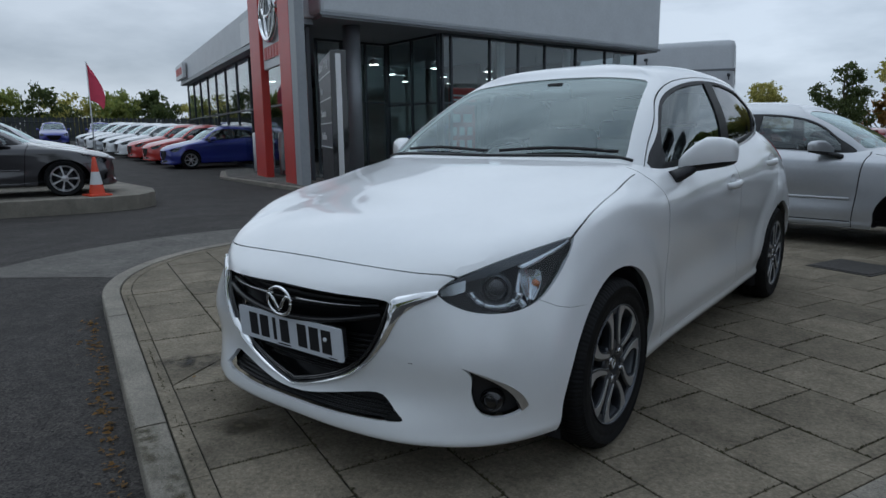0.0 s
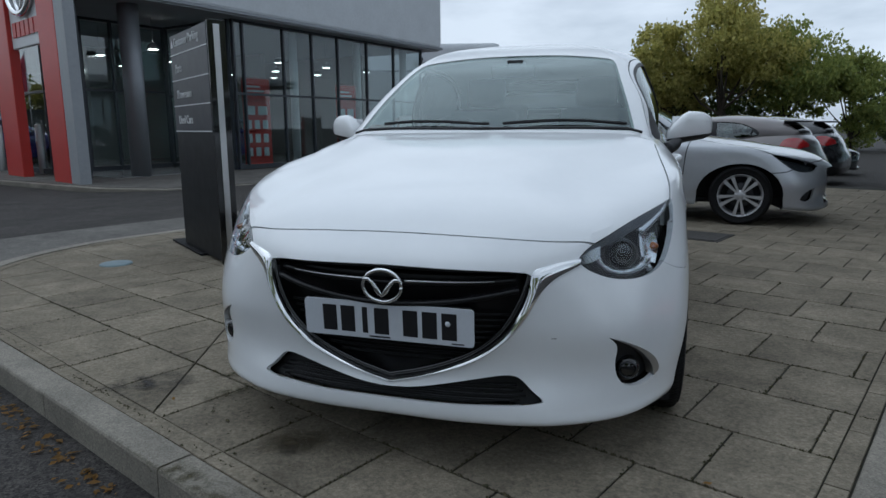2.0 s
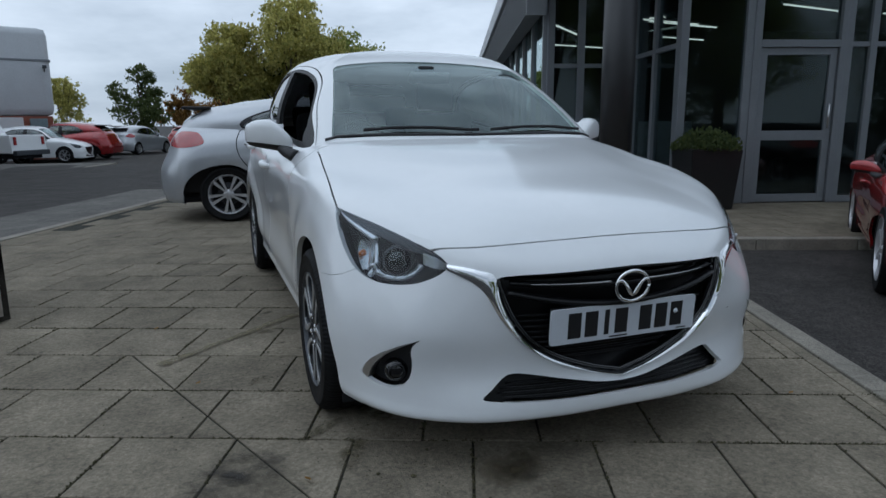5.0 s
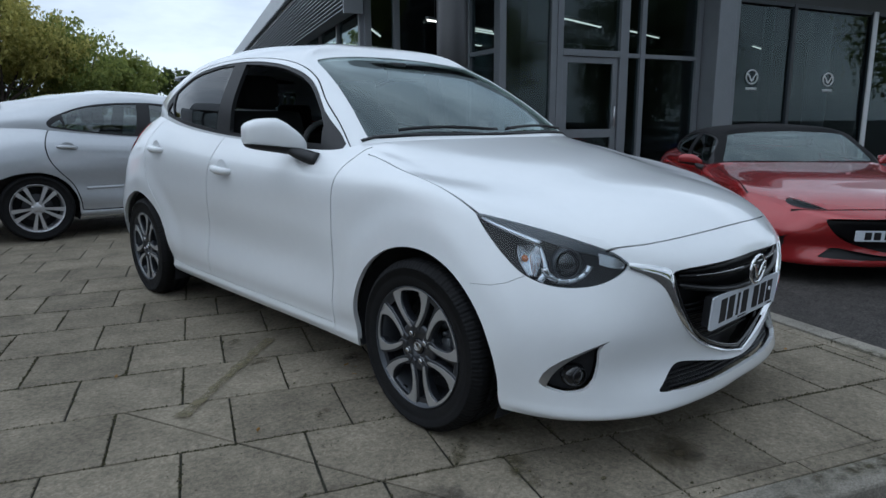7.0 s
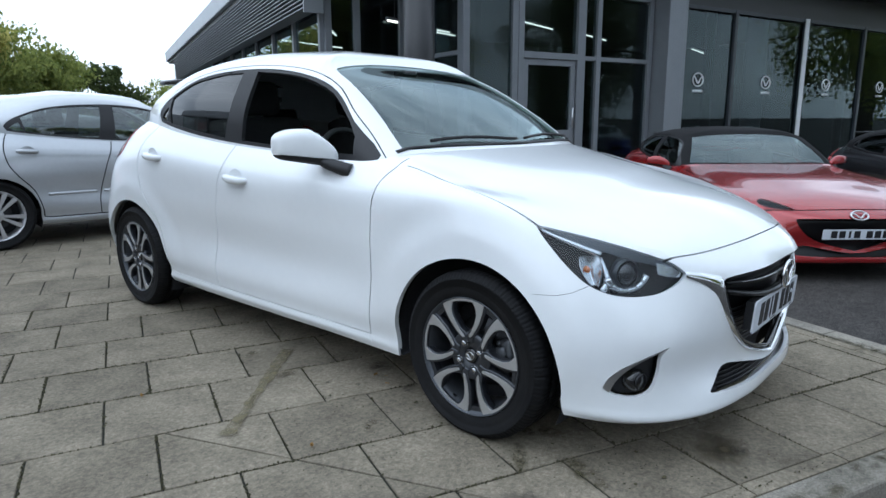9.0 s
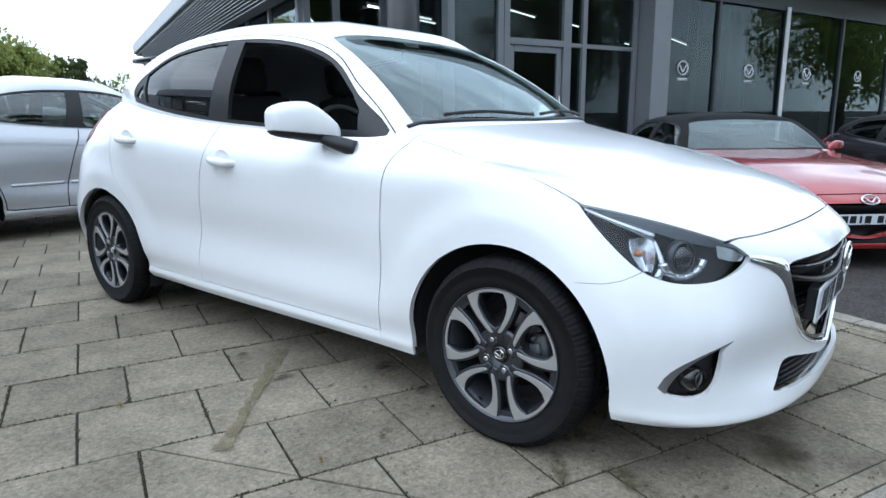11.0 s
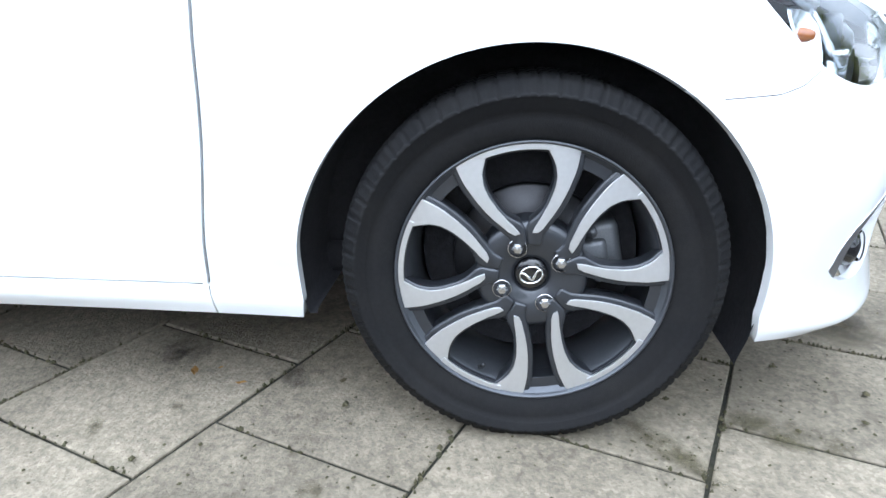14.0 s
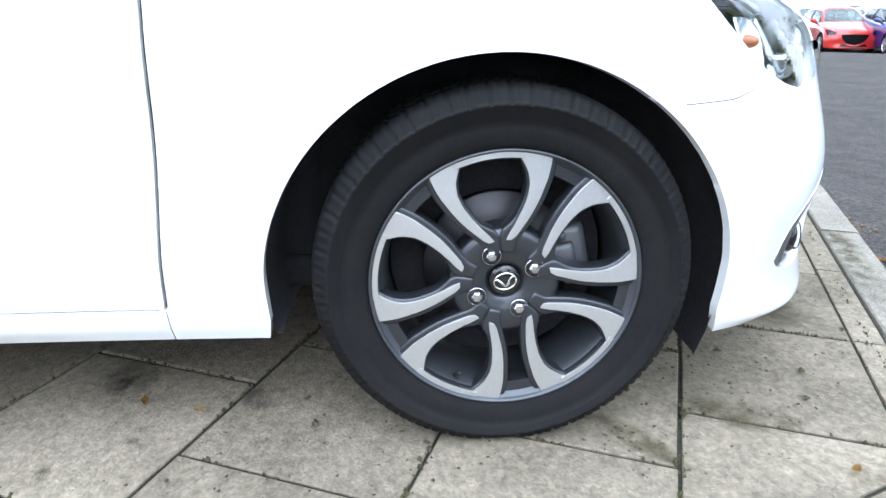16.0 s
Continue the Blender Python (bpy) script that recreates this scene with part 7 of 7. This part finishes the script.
for z in (.4, 1.4):
    part("rail", rod(Vector((a.x, a.y, ground_z(a.x, a.y) + z)), Vector((b.x, b.y, ground_z(b.x, b.y) + z)), .04, seg=6), FENCE, fe)


# ---- paving slabs and kerbs, piece by piece ----
PITCH = 0.397
ROW0, EVEN, ODD = 0.187, 0.052, 0.221
rng = random.Random(5)
whole = finish("slab", slab_mesh([(-.1945, -.1945), (.1945, -.1945), (.1945, .1945), (-.1945, .1945)]), SLAB, smooth=False)
edge_in = corner_edge(0.195, 16, 60.0)
edge_in = edge_in[:-1] + [(-4.405, 60.0), (1.305, 60.0)]
edge_in = edge_in[::1]
CUT = ((-0.60, -1.00), (-1.74, 0.19))          # a saw cut across some slabs
near, rest = [], bmesh.new()


def half_planes(poly):
    """Splits a slab along the saw cut where it crosses it."""
    (ax, ay), (bx, by) = CUT
    d = Vector((bx - ax, by - ay)).normalized()
    n = Vector((-d.y, d.x))
    c = Vector((sum(p[0] for p in poly) / len(poly), sum(p[1] for p in poly) / len(poly))) - Vector((ax, ay))
    dist = [n.dot(Vector(p) - Vector((ax, ay))) for p in poly]
    if max(dist) < 0.01 or min(dist) > -0.01 or not -0.1 < c.dot(d) < (Vector((bx, by)) - Vector((ax, ay))).length:
        return [poly]
    out = []
    for s in (1, -1):
        piece = []
        for i in range(len(poly)):
            p, q, dp, dq = poly[i], poly[(i + 1) % len(poly)], s * dist[i] - 0.004, s * dist[(i + 1) % len(poly)] - 0.004
            if dp >= 0:
                piece.append(p)
            if (dp < 0) != (dq < 0):
                t = dp / (dp - dq)
                piece.append((p[0] + (q[0] - p[0]) * t, p[1] + (q[1] - p[1]) * t))
        if len(piece) > 2 and area(piece) > 0.004:
            out.append(piece)
    return out


def lay(poly, z, tilt, is_near):
    full = abs(area(poly) - 0.389 ** 2) < 1e-4
    cx, cy = sum(p[0] for p in poly) / len(poly), sum(p[1] for p in poly) / len(poly)
    m = GRID @ Matrix.Translation((cx, cy, z)) @ pose(0, 0, 0, tilt[0], tilt[1], 0)
    if is_near:
        me = whole if full else finish("slab", slab_mesh([(x - cx, y - cy) for x, y in poly]), SLAB, smooth=False)
        ob = new("slab", me)
        ob.parent = pavement
        ob.matrix_basis = m
    else:
        b = slab_mesh([(x - cx, y - cy) for x, y in poly])
        b.transform(m)
        me = bpy.data.meshes.new("tmp")
        b.to_mesh(me)
        b.free()
        rest.from_mesh(me)
        bpy.data.meshes.remove(me)


count = 0
for r in range(-4, 34):
    e2 = ROW0 + PITCH * r
    off = EVEN if r % 2 == 0 else ODD
    for i in range(-14, 22):
        e1 = off + PITCH * i
        j = lambda: rng.uniform(-.0012, .0012)
        sq = [(e1 + .004 + j(), e2 + .004 + j()), (e1 + .393 + j(), e2 + .004 + j()), (e1 + .393 + j(), e2 + .393 + j()), (e1 + .004 + j(), e2 + .393 + j())]
        if e2 < 3.6 and not (e2 > 3.2 and e1 > 1.0):
            sq = clip(sq, edge_in)
        elif e2 < 3.6:
            sq = [(x, max(y, 3.335)) for x, y in sq]
        elif e2 > 10.0 or e1 < -4.4 or e1 > 8.5:
            continue
        if len(sq) < 3 or area(sq) < 0.006:
            continue
        close = -2.6 < e1 < 1.6 and e2 < 4.2 or (-4.6 < e1 < -2.5 and e2 < 2.2)
        for piece in half_planes(sq):
            lay(piece, rng.uniform(-.0012, .0006) - 0.004, (rng.uniform(-.12, .12), rng.uniform(-.12, .12)), close and count < 300)
            count += close
far_slabs = new("slabs", finish("slabs", rest, SLAB, smooth=False))
far_slabs.parent = pavement
tagged(far_slabs, kind="stuff")


def strip(inset0, inset1, length, z0, z1, mat, name, parent, chamfer, back=8.0):
    """Stones laid end to end along the edge of the corner."""
    A, B = corner_edge(inset0, 24, back), corner_edge(inset1, 24, back)
    run, stations = 0.0, []
    for k in range(len(A)):
        if k:
            run += math.hypot(A[k][0] - A[k - 1][0], A[k][1] - A[k - 1][1])
        stations.append(run)
    at = lambda P, s: (float(np.interp(s, stations, [p[0] for p in P])), float(np.interp(s, stations, [p[1] for p in P])))
    s = 0.0
    while s < run - 0.05:
        e = min(s + length * rng.uniform(.93, 1.05), run)
        cuts = [s + .003] + [q for q in stations if s + .02 < q < e - .02] + [e - .003]
        poly = [at(A, q) for q in cuts] + [at(B, q) for q in cuts[::-1]]
        cx, cy = sum(p[0] for p in poly) / len(poly), sum(p[1] for p in poly) / len(poly)
        own = bmesh.new()
        n = len(cuts)
        lo = [own.verts.new((x - cx, y - cy, z0)) for x, y in poly]
        pts = []
        for q in cuts:
            pts.append((q, 0))
        def ringat(f0, f1, z):
            o = []
            for q in cuts:
                a, b = at(A, q), at(B, q)
                o.append(own.verts.new((a[0] + (b[0] - a[0]) * f0 - cx, a[1] + (b[1] - a[1]) * f0 - cy, z)))
            for q in cuts[::-1]:
                a, b = at(A, q), at(B, q)
                o.append(own.verts.new((a[0] + (b[0] - a[0]) * f1 - cx, a[1] + (b[1] - a[1]) * f1 - cy, z)))
            return o
        rings = [lo, ringat(0.02, 1.0, z1 - chamfer), ringat(0.02 + chamfer * 3, .99, z1 - chamfer * .3), ringat(0.02 + chamfer * 8, .95, z1)]
        m = len(poly)
        for p, q in zip(rings, rings[1:]):
            for i in range(m):
                own.faces.new((p[i], p[(i + 1) % m], q[(i + 1) % m], q[i]))
        for i in range(n - 1):
            t = rings[-1]
            own.faces.new((t[i], t[i + 1], t[m - 2 - i], t[m - 1 - i]))
        bmesh.ops.recalc_face_normals(own, faces=own.faces[:])
        ob = new(name, finish(name, own, mat, smooth=False))
        ob.parent = parent
        ob.matrix_basis = GRID @ Matrix.Translation((cx, cy, rng.uniform(-.002, .002)))
        s = e


kerb = thing("kerb", None, "rounded concrete kerb stones along the edge of the paving", "kerb", kind="structure")
strip(0.0, 0.118, 0.90, ROAD - 0.25, 0.004, KERB, "kerb_stone", kerb, 0.012)
strip(0.124, 0.190, 0.42, -0.05, -0.003, SLAB, "edge_slab", pavement, 0.004)
# the forecourt's own kerb, facing the drive
s = 1.52
while s < 11.5:
    kb = box(-.447, -.06, ROAD - .02, .447, .06, 0.004, 0.012)
    ob = new("kerb_stone", finish("kerb_stone", kb, KERB, smooth=False))
    ob.parent = kerb
    ob.matrix_basis = GRID @ Matrix.Translation((s + .45, 3.27, rng.uniform(-.002, .002)))
    s += .9

# covers, stains and moss on the paving
cover = thing("drain_cover", GRID @ Matrix.Translation((-.42, 4.08, 0)), "square cast iron drain cover set in the paving", "drain cover")
part("frame", prism([(-.25, -.25), (.25, -.25), (.25, .25), (-.25, .25)], .006, m=Matrix.Translation((0, 0, -.004)), bevel=.002), IRON, cover, smooth=False)
part("lid", prism([(-.225, -.225), (.225, -.225), (.225, .225), (-.225, .225)], .005, m=Matrix.Translation((0, 0, .002)), bevel=.002), IRON, cover, smooth=False)
wc = lathe([(0, .004), (.10, .004), (.11, .002), (.115, -.006)], 28)
solo("stopcock_cover", wc, BLUE_COVER, "small round pale blue cover in the paving", "drain cover", m=Matrix.Translation((-3.09, 1.41, 0.002)))


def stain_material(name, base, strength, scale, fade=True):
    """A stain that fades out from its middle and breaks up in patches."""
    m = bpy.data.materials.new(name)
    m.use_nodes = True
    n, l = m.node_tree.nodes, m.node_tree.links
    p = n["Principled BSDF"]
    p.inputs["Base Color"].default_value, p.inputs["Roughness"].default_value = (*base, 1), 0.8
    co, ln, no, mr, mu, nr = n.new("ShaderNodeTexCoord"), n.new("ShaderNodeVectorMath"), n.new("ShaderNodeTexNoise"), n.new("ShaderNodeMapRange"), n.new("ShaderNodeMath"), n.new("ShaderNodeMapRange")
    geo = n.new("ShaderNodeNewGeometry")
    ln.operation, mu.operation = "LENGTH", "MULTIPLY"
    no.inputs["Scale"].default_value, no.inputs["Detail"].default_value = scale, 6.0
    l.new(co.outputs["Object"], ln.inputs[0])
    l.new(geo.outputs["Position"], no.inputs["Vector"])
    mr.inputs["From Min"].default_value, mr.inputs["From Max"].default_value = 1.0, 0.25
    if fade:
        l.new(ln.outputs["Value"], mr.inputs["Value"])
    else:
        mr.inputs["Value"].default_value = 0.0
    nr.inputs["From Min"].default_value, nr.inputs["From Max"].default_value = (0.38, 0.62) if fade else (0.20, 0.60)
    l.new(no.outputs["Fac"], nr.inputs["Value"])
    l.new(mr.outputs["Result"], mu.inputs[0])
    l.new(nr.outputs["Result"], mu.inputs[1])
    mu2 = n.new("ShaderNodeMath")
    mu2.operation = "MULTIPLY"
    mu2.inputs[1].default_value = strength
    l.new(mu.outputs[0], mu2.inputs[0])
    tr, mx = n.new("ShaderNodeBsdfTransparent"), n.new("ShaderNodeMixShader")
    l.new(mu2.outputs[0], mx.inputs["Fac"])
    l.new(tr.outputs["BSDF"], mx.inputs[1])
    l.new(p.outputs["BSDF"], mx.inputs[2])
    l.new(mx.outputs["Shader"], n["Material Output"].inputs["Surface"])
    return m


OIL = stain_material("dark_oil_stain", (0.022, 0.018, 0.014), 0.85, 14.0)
BROWN_MARK = stain_material("brown_slab_mark", (0.070, 0.055, 0.028), 0.92, 6.0)
TRAIL = stain_material("olive_water_trail", (0.140, 0.118, 0.062), 0.74, 16.0, fade=False)
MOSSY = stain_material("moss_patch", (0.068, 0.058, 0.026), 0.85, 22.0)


def blot(centre, rx, ry, turn, mat, label):
    own = bmesh.new()
    ring = [own.verts.new((math.cos(t), math.sin(t), 0)) for t in np.linspace(0, 2 * math.pi, 24, endpoint=False)]
    own.faces.new(ring)
    return solo("stain", own, mat, label, "stain", kind="stuff", m=pose(centre[0], centre[1], 0.0035, 0, 0, turn) @ Matrix.Diagonal((rx, ry, 1, 1)), smooth=False)


trail = random.Random(5)
left, right = [], []
for k in range(46):
    u = k / 45
    mid = Vector((-.735, 1.205)).lerp(Vector((-1.42, .625)), u) + Vector((.02, .02)) * math.sin(7 * u)
    wide = .014 + .018 * u + .010 * math.sin(5 * u + 1)
    left.append(mid + Vector((-.646, .763)) * (wide + trail.uniform(-.006, .007)))
    right.append(mid - Vector((-.646, .763)) * (wide + trail.uniform(-.006, .007)))
tm = bmesh.new()
for a, b, c, e in zip(left, left[1:], right[1:], right):
    tm.faces.new([tm.verts.new((p.x, p.y, .0032)) for p in (a, b, c, e)])
bmesh.ops.remove_doubles(tm, verts=tm.verts[:], dist=1e-5)
bmesh.ops.recalc_face_normals(tm, faces=tm.faces[:])
solo("stain", tm, TRAIL, "olive dried water trail running across the slabs", "stain", kind="stuff", smooth=False)
blot((-.89, 1.28), .055, .03, 40, MOSSY, "thin moss on the slabs")
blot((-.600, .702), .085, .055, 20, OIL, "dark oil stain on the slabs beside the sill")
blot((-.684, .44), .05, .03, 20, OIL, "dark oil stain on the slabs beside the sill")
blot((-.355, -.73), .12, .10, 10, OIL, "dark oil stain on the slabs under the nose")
blot((-.93, .95), .06, .04, 0, BROWN_MARK, "brown mark on the slabs")
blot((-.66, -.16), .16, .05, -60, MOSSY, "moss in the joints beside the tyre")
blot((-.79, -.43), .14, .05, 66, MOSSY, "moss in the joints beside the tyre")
blot((-.34, -.70), .20, .11, 20, BROWN_MARK, "brown mark on the slabs")
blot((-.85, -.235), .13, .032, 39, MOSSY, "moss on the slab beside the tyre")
blot((-.872, .74), .035, .02, 10, MOSSY, "thin moss on the slabs")
blot((-.80, .62), .03, .015, 50, MOSSY, "thin moss on the slabs")
blot((-1.02, .30), .06, .03, 40, MOSSY, "thin moss on the slabs")
blot((-.62, -.96), .50, .05, -23, MOSSY, "moss along the joint by the kerb")
blot((.10, -1.21), .60, .05, -23, MOSSY, "moss along the joint by the kerb")
blot((1.10, -.95), .35, .05, 67, MOSSY, "moss along the joint by the kerb")
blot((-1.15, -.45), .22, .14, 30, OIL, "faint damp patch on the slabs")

# leaves and grit in the gutter
lf = bmesh.new()
for k in range(260):
    s0 = rng.uniform(-2.4, 1.2)
    p = GRID @ Vector((s0, -1.20 - abs(rng.gauss(0, .05)), ROAD + .006))
    a = rng.uniform(0, 6.28)
    r0 = rng.uniform(.006, .022)
    m = Matrix.Translation(p) @ Matrix.Rotation(a, 4, "Z") @ Matrix.Rotation(rng.uniform(-.5, .5), 4, "X")
    lf.faces.new([lf.verts.new(m @ Vector((x * r0, y * r0, z * r0))) for x, y, z in ((-1, 0, 0), (0, -.55, .2), (1, 0, .1), (0, .55, .25))])
solo("fallen_leaves", lf, LEAF_RUST, "dry brown leaves and grit in the gutter", "leaves", kind="stuff", smooth=False)

# moss and grit standing in the joints round the car
mt = bmesh.new()
tuft = random.Random(11)


def tuft_at(e1, e2):
    r0 = tuft.uniform(.002, .0075) * (1.6 if tuft.random() < .06 else 1)
    p = GRID @ Vector((e1, e2, -.006))
    a = tuft.uniform(0, 6.28)
    base = [mt.verts.new(p + Vector((math.cos(a + k * 1.571) * r0 * tuft.uniform(.6, 1.5), math.sin(a + k * 1.571) * r0 * tuft.uniform(.6, 1.2), 0))) for k in range(4)]
    top = mt.verts.new(p + Vector((0, 0, tuft.uniform(.004, .009))))
    for k in range(4):
        mt.faces.new((base[k], base[(k + 1) % 4], top))


for r in range(-3, 6):
    e2 = ROW0 + PITCH * r
    off = EVEN if r % 2 == 0 else ODD
    thick = 0.0
    for k in range(520):
        e1 = -2.6 + 4.0 * k / 520
        thick = min(1, max(0, thick + tuft.uniform(-.25, .25)))
        if tuft.random() < thick:
            tuft_at(e1, e2 + tuft.gauss(0, .004))
    for i in range(-7, 4):
        e1 = off + PITCH * i
        thick = tuft.random()
        for k in range(48):
            thick = min(1, max(0, thick + tuft.uniform(-.3, .3)))
            if tuft.random() < thick * .8:
                tuft_at(e1 + tuft.gauss(0, .004), e2 + PITCH * k / 48)
solo("joint_moss", mt, MOSS, "moss and grit in the joints of the paving", "moss", kind="stuff", smooth=False)
# crumbs of dirt and dead leaf on the slabs
cr = bmesh.new()
for k in range(420):
    c = tuft.choice(((-.86, -.24, .05), (-.72, -.42, .10), (-1.0, .45, .20), (-.95, .25, .16), (-.70, .15, .10), (-.50, -.70, .16), (-1.2, .1, .3)))
    x, y = tuft.gauss(c[0], c[2]), tuft.gauss(c[1], c[2])
    r0 = tuft.uniform(.0012, .0045) * (2.2 if tuft.random() < .05 else 1)
    m = Matrix.Translation((x, y, .001)) @ Matrix.Rotation(tuft.uniform(0, 6.28), 4, "Z")
    ring = [cr.verts.new(m @ Vector((math.cos(q) * r0 * tuft.uniform(.6, 1.5), math.sin(q) * r0 * tuft.uniform(.5, 1), 0))) for q in (0, 1.2, 2.4, 3.7, 5.0)]
    top = cr.verts.new(m @ Vector((0, 0, r0 * .6)))
    for q in range(5):
        cr.faces.new((ring[q], ring[(q + 1) % 5], top))
solo("dirt_crumbs", cr, MOSS, "crumbs of dirt and dead leaf on the slabs", "dirt", kind="stuff", smooth=False)

# a few dead leaves lying on the slabs
dl = bmesh.new()
for x, y, r0, a in ((-.678, .646, .014, .4), (-.713, .537, .010, 1.9), (-.66, .60, .006, 2.4), (-1.25, .35, .012, .9), (-.95, -.55, .012, 2.2), (-1.45, 1.2, .014, 1.2), (.9, -.6, .012, .2)):
    m = Matrix.Translation((x, y, .004)) @ Matrix.Rotation(a, 4, "Z")
    rim_pts = [dl.verts.new(m @ Vector((px * r0, py * r0, pz * r0))) for px, py, pz in ((-1.2, 0, .1), (-.5, -.5, .25), (.4, -.55, .1), (1.1, -.1, .4), (.5, .5, .2), (-.4, .45, .3))]
    mid = dl.verts.new(m @ Vector((0, 0, .05 * r0)))
    for k in range(6):
        dl.faces.new((rim_pts[k], rim_pts[(k + 1) % 6], mid))
solo("fallen_leaves", dl, LEAF_RUST, "small dead brown leaves on the slabs", "leaves", kind="stuff", smooth=False)
